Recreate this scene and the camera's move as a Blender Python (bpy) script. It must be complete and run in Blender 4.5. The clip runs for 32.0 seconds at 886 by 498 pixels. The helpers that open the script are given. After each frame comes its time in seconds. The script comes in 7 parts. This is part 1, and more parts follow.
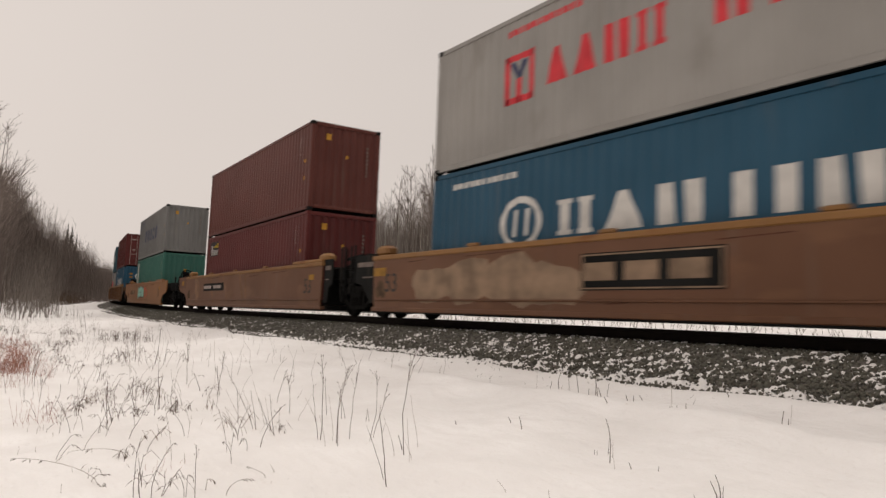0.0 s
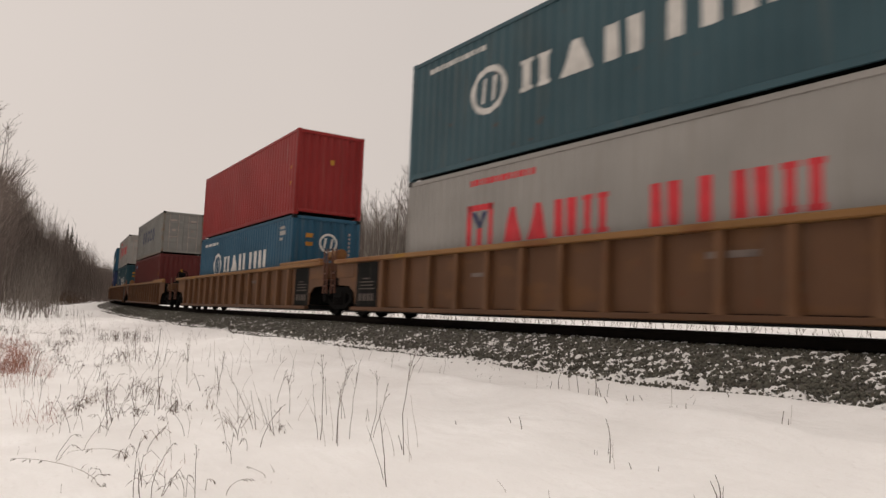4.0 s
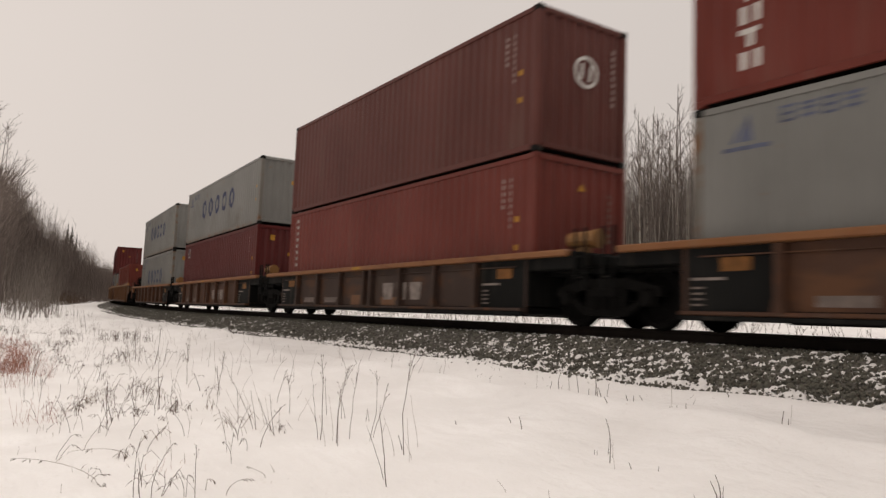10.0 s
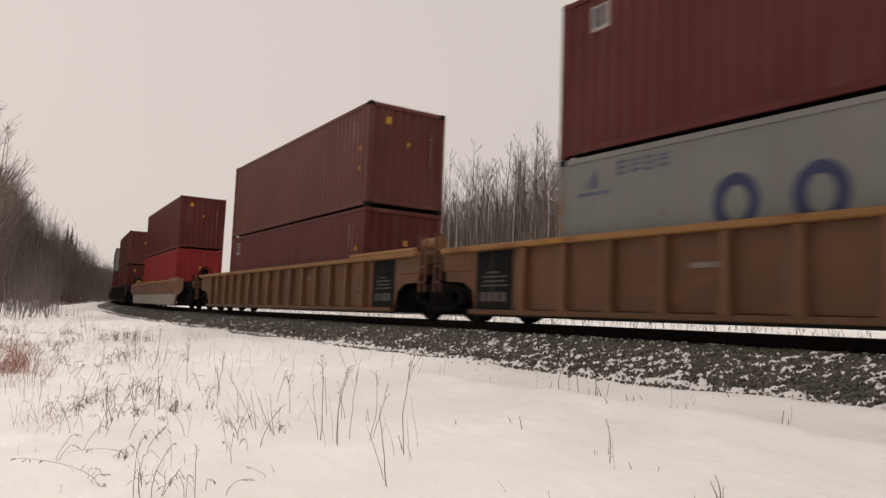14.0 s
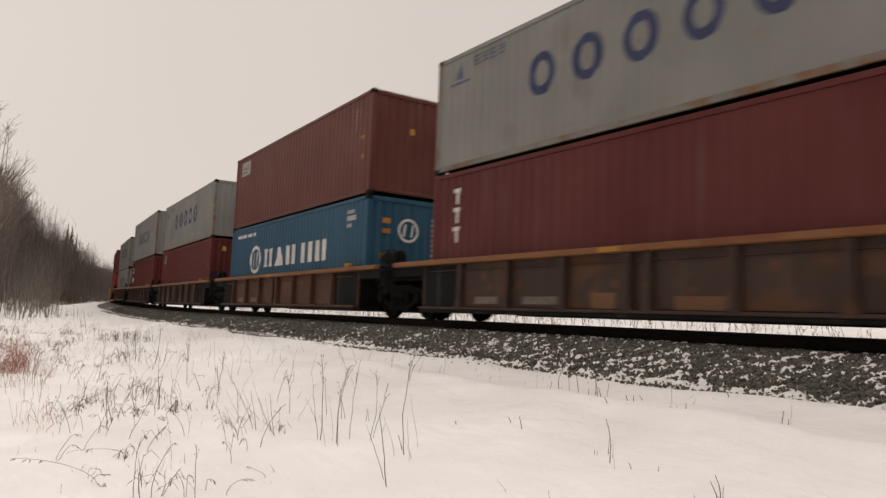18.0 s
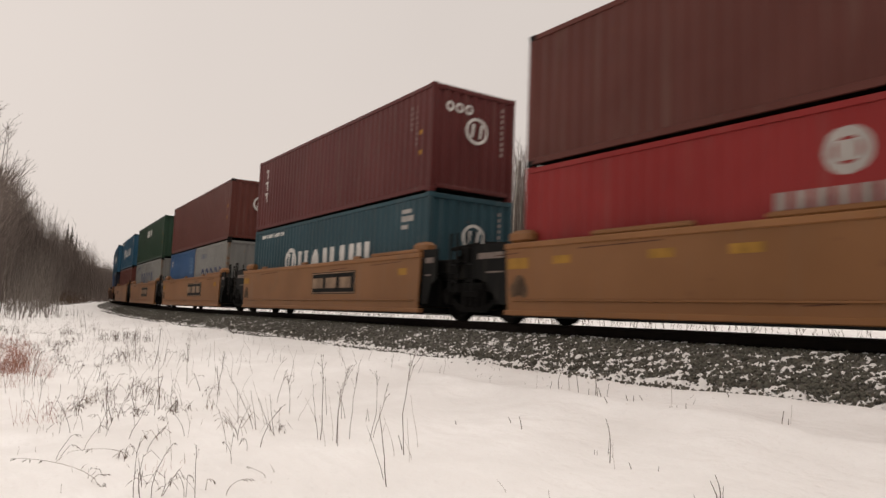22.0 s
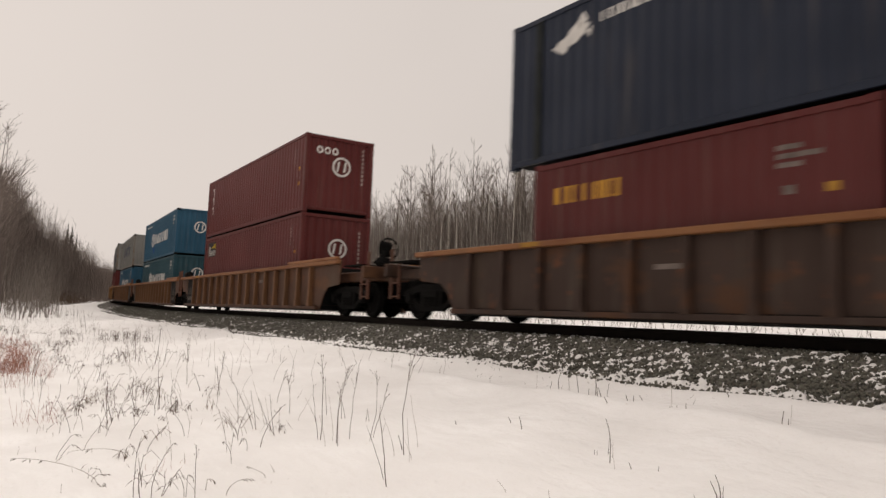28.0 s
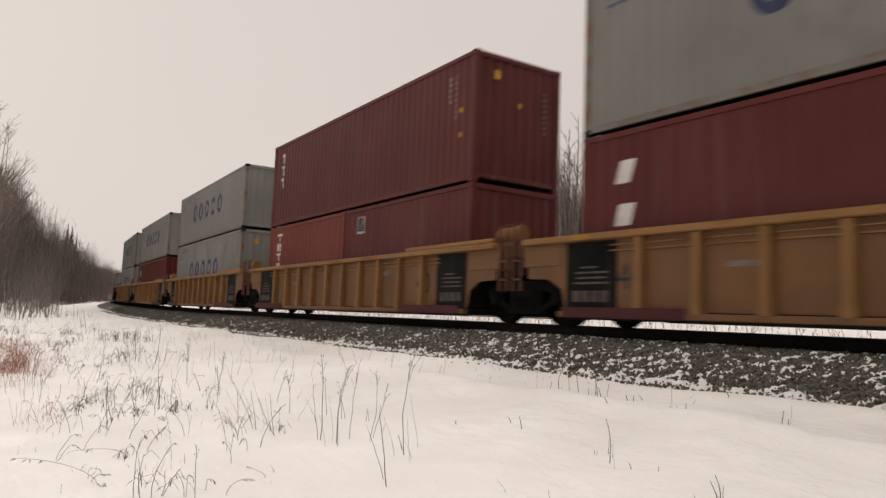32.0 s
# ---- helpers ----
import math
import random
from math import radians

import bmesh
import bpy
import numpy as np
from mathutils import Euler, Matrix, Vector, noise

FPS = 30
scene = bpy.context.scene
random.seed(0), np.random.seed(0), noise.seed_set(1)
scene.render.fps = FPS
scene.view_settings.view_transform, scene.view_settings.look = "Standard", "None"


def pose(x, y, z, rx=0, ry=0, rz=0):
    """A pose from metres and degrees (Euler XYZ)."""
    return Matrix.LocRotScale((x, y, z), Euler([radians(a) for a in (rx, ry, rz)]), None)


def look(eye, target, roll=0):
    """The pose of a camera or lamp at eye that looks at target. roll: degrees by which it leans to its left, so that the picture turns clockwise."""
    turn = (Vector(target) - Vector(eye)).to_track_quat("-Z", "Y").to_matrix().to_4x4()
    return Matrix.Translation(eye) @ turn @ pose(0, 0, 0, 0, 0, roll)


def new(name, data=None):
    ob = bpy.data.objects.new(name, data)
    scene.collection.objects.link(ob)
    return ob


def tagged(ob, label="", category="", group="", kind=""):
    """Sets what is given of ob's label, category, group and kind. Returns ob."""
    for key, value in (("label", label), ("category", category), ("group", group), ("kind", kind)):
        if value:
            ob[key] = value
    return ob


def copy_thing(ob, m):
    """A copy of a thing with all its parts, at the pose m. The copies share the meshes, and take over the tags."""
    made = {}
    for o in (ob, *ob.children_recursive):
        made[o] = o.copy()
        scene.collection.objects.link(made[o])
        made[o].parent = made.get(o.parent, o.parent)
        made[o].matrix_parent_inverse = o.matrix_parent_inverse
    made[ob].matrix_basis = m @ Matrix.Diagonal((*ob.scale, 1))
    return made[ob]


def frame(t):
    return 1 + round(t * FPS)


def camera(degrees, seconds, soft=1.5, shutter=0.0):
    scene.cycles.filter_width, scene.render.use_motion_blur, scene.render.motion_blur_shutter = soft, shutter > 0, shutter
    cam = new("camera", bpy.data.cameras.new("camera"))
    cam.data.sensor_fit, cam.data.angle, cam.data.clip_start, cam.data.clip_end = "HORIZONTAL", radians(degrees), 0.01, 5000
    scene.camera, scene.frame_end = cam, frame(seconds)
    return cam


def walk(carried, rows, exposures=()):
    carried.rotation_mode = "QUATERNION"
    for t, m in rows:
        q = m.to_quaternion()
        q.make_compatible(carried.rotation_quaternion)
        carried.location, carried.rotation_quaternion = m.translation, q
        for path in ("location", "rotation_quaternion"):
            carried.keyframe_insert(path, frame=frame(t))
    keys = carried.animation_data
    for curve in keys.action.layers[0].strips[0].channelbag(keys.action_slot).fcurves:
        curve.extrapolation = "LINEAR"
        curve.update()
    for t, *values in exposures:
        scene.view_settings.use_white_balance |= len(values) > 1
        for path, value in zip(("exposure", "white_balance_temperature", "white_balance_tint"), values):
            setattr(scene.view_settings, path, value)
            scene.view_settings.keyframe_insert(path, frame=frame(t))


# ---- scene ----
# ---- plan (metres): x runs with the train near the camera, z = 0 is the snow at the camera ----
RAIL_Z = 1.20            # top of rail
TRACK_Y = 10.109         # track centre line where it is straight
BEND_X = -4.355          # west of this the line bends
BENDS = ((475.3, 30.0), (585.0, 270.0))   # radius and length of the two arcs of the bend
GRADE, GRADE_IN, GRADE_RUN = 0.0105, 33.0, 26.0   # the line climbs gently out of the bend, shaped to fit the camera's view
SPEED, GAIN = 21.2635, 0.00084
SECONDS = 32.0


def bend_pieces():
    """The arcs of the bend: distance from its start, start point, heading turned so far, radius, length."""
    out, u, x, y, a = [], 0.0, BEND_X, TRACK_Y, 0.0
    for radius, length in BENDS:
        out.append((u, x, y, a, radius, length))
        b = a + length / radius
        x, y = x - radius * (math.sin(b) - math.sin(a)), y + radius * (math.cos(a) - math.cos(b))
        u, a = u + length, b
    return out, (u, x, y, a)


ARCS, TAIL = bend_pieces()


def track(s):
    """Centre line at distance s along it: x, y, heading."""
    u = BEND_X - s
    if u <= 0:
        return s, TRACK_Y, 0.0
    for u0, x, y, a, radius, length in ARCS:
        if u <= u0 + length:
            b = a + (u - u0) / radius
            return x - radius * (math.sin(b) - math.sin(a)), y + radius * (math.cos(a) - math.cos(b)), -b
    u0, x, y, a = TAIL
    return x - (u - u0) * math.cos(a), y + (u - u0) * math.sin(a), -a


def rise(s):
    """Height of the rail at s above the rail at the camera."""
    v = np.clip(-np.asarray(s, float) - GRADE_IN, 0, 400)
    return GRADE * np.where(v < GRADE_RUN, v * v / (2 * GRADE_RUN), v - GRADE_RUN / 2)


def climb(s):
    """Slope of the rail at s, positive where the line falls towards the camera."""
    return GRADE * min(max((-s - GRADE_IN) / GRADE_RUN, 0.0), 1.0)


def at_track(s, side, z):
    """World place beside the line: side is positive away from the camera, z above the rail."""
    x, y, h = track(s)
    return Vector((x - math.sin(h) * side, y + math.cos(h) * side, RAIL_Z + float(rise(s)) + z))


def beside(x, y):
    """Distance along the line and offset from it, for arrays of points."""
    s, off = x.copy(), y - TRACK_Y
    inside = x < BEND_X
    for u0, px, py, a, radius, length in ARCS:
        cx, cy = px + radius * math.sin(a), py + radius * math.cos(a)
        ang = np.arctan2(cx - x, cy - y)
        s, off = np.where(inside, BEND_X - u0 - radius * (ang - a), s), np.where(inside, radius - np.hypot(x - cx, y - cy), off)
        inside = inside & (ang > a + length / radius)
    u0, px, py, a = TAIL
    w = -(x - px) * math.cos(a) + (y - py) * math.sin(a)
    off2 = (x - px) * math.sin(a) + (y - py) * math.cos(a)
    return np.where(inside, BEND_X - u0 - w, s), np.where(inside, off2, off)


PROFILE_SIDE = [-400, -60, -14, -9, -7.5, -5.5, -4.5, -4.1, -2.75, -1.7, 1.7, 2.8, 6, 11, 15, 19, 26, 60, 600]
PROFILE_Z = [1.0, -0.7, -1.1, -1.18, -1.12, -0.97, -0.86, -0.75, -0.64, -0.72, -0.72, -0.64, -0.55, -0.2, 0.35, 0.75, 1.1, 1.8, 4.0]


def ground_z(x, y):
    x, y = np.asarray(x, float), np.asarray(y, float)
    s, off = beside(x, y)
    z = np.interp(off, PROFILE_SIDE, PROFILE_Z)
    lumps = 0.07 * np.sin(x * 0.9 + 1.3 * np.sin(y * 0.7)) + 0.04 * np.sin(y * 1.7 - x * 0.6) + 0.025 * np.sin(x * 2.9 + y * 2.2) + 0.012 * np.sin(x * 7.1 - y * 5.3 + 2 * np.sin(x * 1.9))
    calm = np.clip((np.abs(off) - 2.6) / 2.0, 0, 1)
    # a low windrow of snow along the foot of the ballast
    lip = off + 3.15 + 0.10 * np.sin(s * 0.9) + 0.05 * np.sin(s * 2.3 + 1)
    ridge = 0.05 * np.exp(-(lip / 0.16) ** 2) + 0.02 * np.exp(-((lip + 0.75 + 0.15 * np.sin(s * 0.5)) / 0.2) ** 2) - 0.05 * np.clip(1 - np.abs(lip - 0.32) / 0.3, 0, 1)
    ridge = ridge - 0.09 * np.exp(-((off + 3.68) / 0.36) ** 2) + 0.035 * np.exp(-((off + 4.26 + 0.06 * np.sin(s * 1.1)) / 0.13) ** 2)
    # a low bank at the foot of the woods on the camera's side, further down the line
    bank = np.clip((-s - 30) / 30, 0, 1) * np.interp(off, [-60, -26, -15, -10.5, -8.5], [2.2, 1.6, 1.05, 0.3, 0])
    return RAIL_Z + rise(s) + z + bank + lumps * calm + ridge * (np.abs(s) < 60)


# ---- camera ----
EYE = Vector((0.0, 0.0, RAIL_Z + 0.0718))
AIM = Vector((-0.81721, 0.56849, 0.09477))
cam = camera(63.77, SECONDS, 1.45, 0.22)
walk(cam, [(0, look(EYE, EYE + AIM * 10, 2.188)), (SECONDS, look(EYE, EYE + AIM * 10, 2.188))],
     [(0, 0.05), (2, 0.03), (3.5, -0.02), (6, 0.01), (9, 0.03), (11, 0.08), (12, 0.0), (13, -0.06), (14, 0.02), (16.5, 0.03), (18, 0.06), (19, 0.11), (22, 0.11), (24, 0.09), (32, 0.10)])

# ---- light: overcast winter day ----
world = bpy.data.worlds.new("overcast_sky")
scene.world = world
world.use_nodes = True
wn, wl = world.node_tree.nodes, world.node_tree.links
wn.clear()
SUN_ELEV, SUN_ROT = radians(65), radians(20)
sky = wn.new("ShaderNodeTexSky")
sky.sky_type, sky.sun_disc, sky.sun_elevation, sky.sun_rotation = "NISHITA", False, SUN_ELEV, SUN_ROT
sky.air_density, sky.dust_density = 2.0, 6.0
pale = wn.new("ShaderNodeHueSaturation")
pale.inputs["Saturation"].default_value = 0.12
wl.new(sky.outputs[0], pale.inputs["Color"])
coord = wn.new("ShaderNodeTexCoord")
split = wn.new("ShaderNodeSeparateXYZ")
ramp = wn.new("ShaderNodeValToRGB")
ramp.color_ramp.elements[0].position, ramp.color_ramp.elements[0].color = 0.0, (0.66, 0.583, 0.533, 1)
ramp.color_ramp.elements[1].position, ramp.color_ramp.elements[1].color = 1.0, (0.70, 0.619, 0.563, 1)
for stop, value in ((0.12, 0.655), (0.45, 0.63)):
    e = ramp.color_ramp.elements.new(stop)
    e.color = (value, value * 0.884, value * 0.808, 1)
cloud = wn.new("ShaderNodeTexNoise")
cloud.inputs["Scale"].default_value, cloud.inputs["Detail"].default_value = 1.6, 3
cloud_map = wn.new("ShaderNodeMapRange")
cloud_map.inputs["To Min"].default_value, cloud_map.inputs["To Max"].default_value = 0.93, 1.07
tone = wn.new("ShaderNodeVectorMath")
tone.operation = "SCALE"
both = wn.new("ShaderNodeMixRGB")
both.inputs[0].default_value = 0.015
back = wn.new("ShaderNodeBackground")
back.inputs["Strength"].default_value = 1.0
wout = wn.new("ShaderNodeOutputWorld")
wl.new(coord.outputs["Generated"], split.inputs[0])
wl.new(split.outputs["Z"], ramp.inputs[0])
wl.new(coord.outputs["Generated"], cloud.inputs["Vector"])
wl.new(cloud.outputs[0], cloud_map.inputs[0])
wl.new(ramp.outputs[0], tone.inputs[0])
wl.new(cloud_map.outputs[0], tone.inputs["Scale"])
side_dim = wn.new("ShaderNodeMapRange")
side_dim.inputs["From Min"].default_value, side_dim.inputs["From Max"].default_value = 0.0, 1.0
side_dim.inputs["To Min"].default_value, side_dim.inputs["To Max"].default_value = 1.07, 0.80
wl.new(split.outputs["Y"], side_dim.inputs[0])
veil = wn.new("ShaderNodeVectorMath")
veil.operation = "SCALE"
wl.new(tone.outputs[0], veil.inputs[0])
wl.new(side_dim.outputs[0], veil.inputs["Scale"])
wl.new(veil.outputs[0], both.inputs[1])
wl.new(pale.outputs[0], both.inputs[2])
wl.new(both.outputs[0], back.inputs["Color"])
wl.new(back.outputs[0], wout.inputs[0])

sun = new("sun", bpy.data.lights.new("sun", "SUN"))
sun.data.energy, sun.data.angle, sun.data.color = 1.12, radians(50), (1.0, 0.92, 0.845)
sun.matrix_world = look((6, 22, 60), (0, 0, 10))


# ---- materials ----
def material(name, rough=0.7, metal=0.0):
    m = bpy.data.materials.new(name)
    m.use_nodes = True
    nodes, links = m.node_tree.nodes, m.node_tree.links
    b = nodes["Principled BSDF"]
    b.inputs["Roughness"].default_value, b.inputs["Metallic"].default_value = rough, metal
    b.inputs["Specular IOR Level"].default_value = 0.25
    return m, nodes, links, b


def noise_node(nodes, links, scale, detail=4, stretch=None, vector="Object", shift=False):
    tc = nodes.new("ShaderNodeTexCoord")
    source = tc.outputs[vector]
    if shift:                       # every object gets its own piece of the pattern
        info = nodes.new("ShaderNodeObjectInfo")
        away = nodes.new("ShaderNodeMath")
        away.operation = "MULTIPLY"
        away.inputs[1].default_value = 61.0
        links.new(info.outputs["Random"], away.inputs[0])
        add = nodes.new("ShaderNodeVectorMath")
        add.operation = "ADD"
        links.new(tc.outputs[vector], add.inputs[0])
        links.new(away.outputs[0], add.inputs[1])
        source = add.outputs[0]
    n = nodes.new("ShaderNodeTexNoise")
    n.inputs["Scale"].default_value, n.inputs["Detail"].default_value = scale, detail
    if stretch:
        mp = nodes.new("ShaderNodeMapping")
        mp.inputs["Scale"].default_value = stretch
        links.new(source, mp.inputs[0])
        links.new(mp.outputs[0], n.inputs["Vector"])
    else:
        links.new(source, n.inputs["Vector"])
    return n


def mix_by(nodes, links, fac, lo, hi, a, b):
    """Colour a to colour b as the socket fac goes from lo to hi."""
    mr = nodes.new("ShaderNodeMapRange")
    mr.inputs["From Min"].default_value, mr.inputs["From Max"].default_value = lo, hi
    links.new(fac, mr.inputs[0])
    mx = nodes.new("ShaderNodeMixRGB")
    links.new(mr.outputs[0], mx.inputs[0])
    for i, c in ((1, a), (2, b)):
        if isinstance(c, tuple):
            mx.inputs[i].default_value = (*c, 1)
        else:
            links.new(c, mx.inputs[i])
    return mx.outputs[0]


def bump(nodes, links, b, socket, strength, distance):
    n = nodes.new("ShaderNodeBump")
    n.inputs["Strength"].default_value, n.inputs["Distance"].default_value = strength, distance
    links.new(socket, n.inputs["Height"])
    links.new(n.outputs[0], b.inputs["Normal"])


def dim(c, f):
    return tuple(v * f for v in c)


def painted_steel(name, rgb, wear=0.5, rough=0.55, rust=(0.12, 0.045, 0.02), stain=0.0, patch=None, gloss=0.22):
    """Weathered paint: cloudy fading, streaks that run down, small rust spots."""
    m, nodes, links, b = material(name, rough - 0.08)
    b.inputs["Specular IOR Level"].default_value = gloss
    big = noise_node(nodes, links, 0.55, 3, shift=True)
    streak = noise_node(nodes, links, 1.0, 5, (5.0, 5.0, 0.35), shift=True)
    spots = noise_node(nodes, links, 3.5, 6, shift=True)
    c = mix_by(nodes, links, big.outputs[0], 0.3, 0.75, dim(rgb, 0.86), tuple(min(v * 1.12 + 0.008, 1) for v in rgb))
    c = mix_by(nodes, links, streak.outputs[0], 0.58, 0.92, c, tuple(0.55 * v + 0.45 * d * 0.55 for v, d in zip(rgb, (0.30, 0.25, 0.20))))
    c = mix_by(nodes, links, spots.outputs[0], 0.80 - 0.16 * wear, 0.86 - 0.1 * wear, c, rust)
    if stain:
        blot = noise_node(nodes, links, 0.75, 7, (1.0, 1.0, 0.7), shift=True)
        c = mix_by(nodes, links, blot.outputs[0], 0.60, 0.80, c, tuple(v * (1 - stain) + d * stain for v, d in zip(rgb, (0.085, 0.065, 0.045))))
    if patch:                       # blotches of another tone with ragged edges
        rag = noise_node(nodes, links, 1.1, 8, (0.8, 1.0, 1.6), shift=True)
        c = mix_by(nodes, links, rag.outputs[0], 0.55, 0.66, c, patch)
    info = nodes.new("ShaderNodeObjectInfo")
    hsv = nodes.new("ShaderNodeHueSaturation")
    mr = nodes.new("ShaderNodeMapRange")
    mr.inputs["To Min"].default_value, mr.inputs["To Max"].default_value = 0.93, 1.07
    links.new(info.outputs["Random"], mr.inputs[0])
    links.new(mr.outputs[0], hsv.inputs["Value"])
    links.new(c, hsv.inputs["Color"])
    links.new(hsv.outputs[0], b.inputs["Base Color"])
    fine = noise_node(nodes, links, 40, 3)
    bump(nodes, links, b, fine.outputs[0], 0.15, 0.004)
    return m


def plain(name, rgb, rough=0.7, metal=0.0, vary=0.25, scale=6.0, gloss=0.25):
    m, nodes, links, b = material(name, rough, metal)
    b.inputs["Specular IOR Level"].default_value = gloss
    n = noise_node(nodes, links, scale, 4)
    links.new(mix_by(nodes, links, n.outputs[0], 0.3, 0.7, dim(rgb, 1 - vary), tuple(min(1, v * (1 + vary)) for v in rgb)), b.inputs["Base Color"])
    return m


PAINT = {
    "dark_red": painted_steel("paint_dark_red", (0.0745, 0.0088, 0.0075)),
    "brown_red": painted_steel("paint_brown_red", (0.0828, 0.0195, 0.0132)),
    "orange_red": painted_steel("paint_orange_red", (0.1141, 0.0179, 0.0103)),
    "bright_red": painted_steel("paint_bright_red", (0.1940, 0.0105, 0.0100), 0.3),
    "grey_worn": painted_steel("paint_grey_worn", (0.1404, 0.1309, 0.1149), 2.0, rust=(0.13, 0.065, 0.03), stain=0.7),
    "grey": painted_steel("paint_grey", (0.1685, 0.1667, 0.1558), 0.8, rust=(0.17, 0.10, 0.05), stain=0.65),
    "plain_grey": painted_steel("paint_plain_grey", (0.1391, 0.1373, 0.1327), 0.3, stain=0.35),
    "white": painted_steel("paint_white", (0.2528, 0.2400, 0.2234), 0.4, rust=(0.3, 0.2, 0.12), stain=0.5),
    "blue": painted_steel("paint_blue", (0.0120, 0.0607, 0.1058), 0.4),
    "teal_blue": painted_steel("paint_teal_blue", (0.0110, 0.0432, 0.0570), 0.5),
    "faded_blue": painted_steel("paint_faded_blue", (0.0331, 0.0736, 0.0902), 0.8, stain=0.3),
    "royal_blue": painted_steel("paint_royal_blue", (0.0138, 0.0258, 0.0727), 0.4),
    "mid_blue": painted_steel("paint_mid_blue", (0.0153, 0.0541, 0.1315), 0.4),
    "navy": painted_steel("paint_navy", (0.0071, 0.0117, 0.0252), 0.2),
    "teal": painted_steel("paint_teal", (0.0313, 0.1122, 0.0883), 0.3),
    "green": painted_steel("paint_green", (0.0088, 0.0293, 0.0147), 0.3),
}
CAR = {
    "ochre": painted_steel("car_ochre", (0.193, 0.085, 0.0295), 0.7, 0.6, stain=0.4),
    "tan": painted_steel("car_tan", (0.098, 0.045, 0.0200), 1.0, 0.65, stain=0.55, patch=(0.124, 0.058, 0.024)),
    "sand": painted_steel("car_sand", (0.140, 0.070, 0.0275), 0.9, 0.65, stain=0.45, patch=(0.165, 0.080, 0.030)),
    # lighter rib tone: the light that ribs catch is put into the colour
    "rib": painted_steel("car_rib", (0.132, 0.062, 0.027), 1.0, 0.65, stain=0.5),
    "clay": painted_steel("car_clay", (0.120, 0.053, 0.0262), 0.8, 0.6, stain=0.45, patch=(0.145, 0.070, 0.036)),
    "nose": painted_steel("car_nose", (0.098, 0.040, 0.024), 0.9, 0.65, stain=0.5),
    "brown": painted_steel("car_brown", (0.0614, 0.0269, 0.0142), 1.1, 0.7, stain=0.6, patch=(0.095, 0.042, 0.019)),
    "rust": painted_steel("car_rust", (0.040, 0.0225, 0.0160), 1.2, 0.75, stain=0.5, patch=(0.075, 0.034, 0.017)),
    "dark": painted_steel("car_dark_brown", (0.0165, 0.0105, 0.0092), 0.8, 0.75, rust=(0.035, 0.016, 0.011), gloss=0.1),
    "cap": painted_steel("car_cap", (0.212, 0.105, 0.034), 0.8, 0.6, stain=0.45, patch=(0.165, 0.066, 0.022)),
    "rusty_cap": painted_steel("car_rusty_cap", (0.195, 0.083, 0.031), 1.0, 0.65, stain=0.45, patch=(0.150, 0.054, 0.022)),
    "white": painted_steel("car_white_band", (0.2267, 0.2057, 0.1810), 0.6, 0.6),
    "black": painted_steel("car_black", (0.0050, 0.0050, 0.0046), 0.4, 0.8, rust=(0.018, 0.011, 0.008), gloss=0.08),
}
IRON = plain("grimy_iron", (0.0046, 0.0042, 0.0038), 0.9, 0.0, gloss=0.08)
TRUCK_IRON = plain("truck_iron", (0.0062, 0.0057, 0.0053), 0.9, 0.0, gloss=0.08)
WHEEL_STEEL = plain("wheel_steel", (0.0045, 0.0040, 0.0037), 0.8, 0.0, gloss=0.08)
RAIL_STEEL = plain("rail_steel", (0.012, 0.009, 0.0075), 0.85, 0.0, gloss=0.1)
RAIL_HEAD = plain("rail_head", (0.10, 0.09, 0.08), 0.45, 0.8, 0.1)
TIE_WOOD = plain("tie_wood", (0.045, 0.036, 0.030), 0.9)
MARK_WHITE = plain("mark_white", (0.52, 0.50, 0.47), 0.6, 0, 0.15, 3)
MARK_BLUE = plain("mark_blue", (0.029, 0.035, 0.080), 0.6, 0, 0.2, 3)
MARK_RED = plain("mark_red", (0.50, 0.035, 0.045), 0.6, 0, 0.15, 3)
MARK_YELLOW = plain("mark_yellow", (0.40, 0.20, 0.022), 0.6, 0, 0.15, 3)
MARK_BRIGHT = plain("mark_bright_yellow", (0.58, 0.40, 0.03), 0.6, 0, 0.1, 3)
DULL_YELLOW = plain("dull_yellow", (0.27, 0.14, 0.022), 0.7, 0, 0.3, 3)
PATCH_BLUE = plain("repaint_blue", (0.012, 0.042, 0.085), 0.7, 0, 0.2, 2)
SPOT_PALE = plain("pale_print", (0.10, 0.16, 0.24), 0.7, 0, 0.3, 4)
SPOT_BLUE = plain("spot_blue", (0.016, 0.055, 0.19), 0.7, 0, 0.2, 2)
MARK_WORN = plain("mark_worn", (0.20, 0.168, 0.150), 0.75, 0, 0.4, 5)
DULL_ORANGE = plain("sign_orange", (0.33, 0.150, 0.022), 0.7, 0, 0.25, 4)
ORANGE = plain("dull_orange", (0.17, 0.072, 0.018), 0.7, 0, 0.3, 5)
MARK_HAZARD = plain("mark_hazard_red", (0.10, 0.012, 0.014), 0.6, 0, 0.2, 3)
MARK_FAINT = plain("mark_faint", (0.14, 0.112, 0.098), 0.75, 0, 0.35, 4)
MARK_DULL = plain("mark_dull", (0.070, 0.056, 0.048), 0.75, 0, 0.35, 4)
MARK_BLACK = plain("mark_black", (0.02, 0.02, 0.02), 0.6, 0, 0.15, 3)
MARK_GREY = plain("mark_grey", (0.30, 0.28, 0.26), 0.6, 0, 0.2, 3)
MARK_SLATE = plain("mark_slate", (0.085, 0.095, 0.14), 0.7, 0, 0.3, 3)
MARK_DIM = plain("mark_dim", (0.27, 0.22, 0.20), 0.7, 0, 0.3, 3)
GRIME = plain("grimy_post", (0.020, 0.022, 0.022), 0.8, 0, 0.3, 3, 0.12)
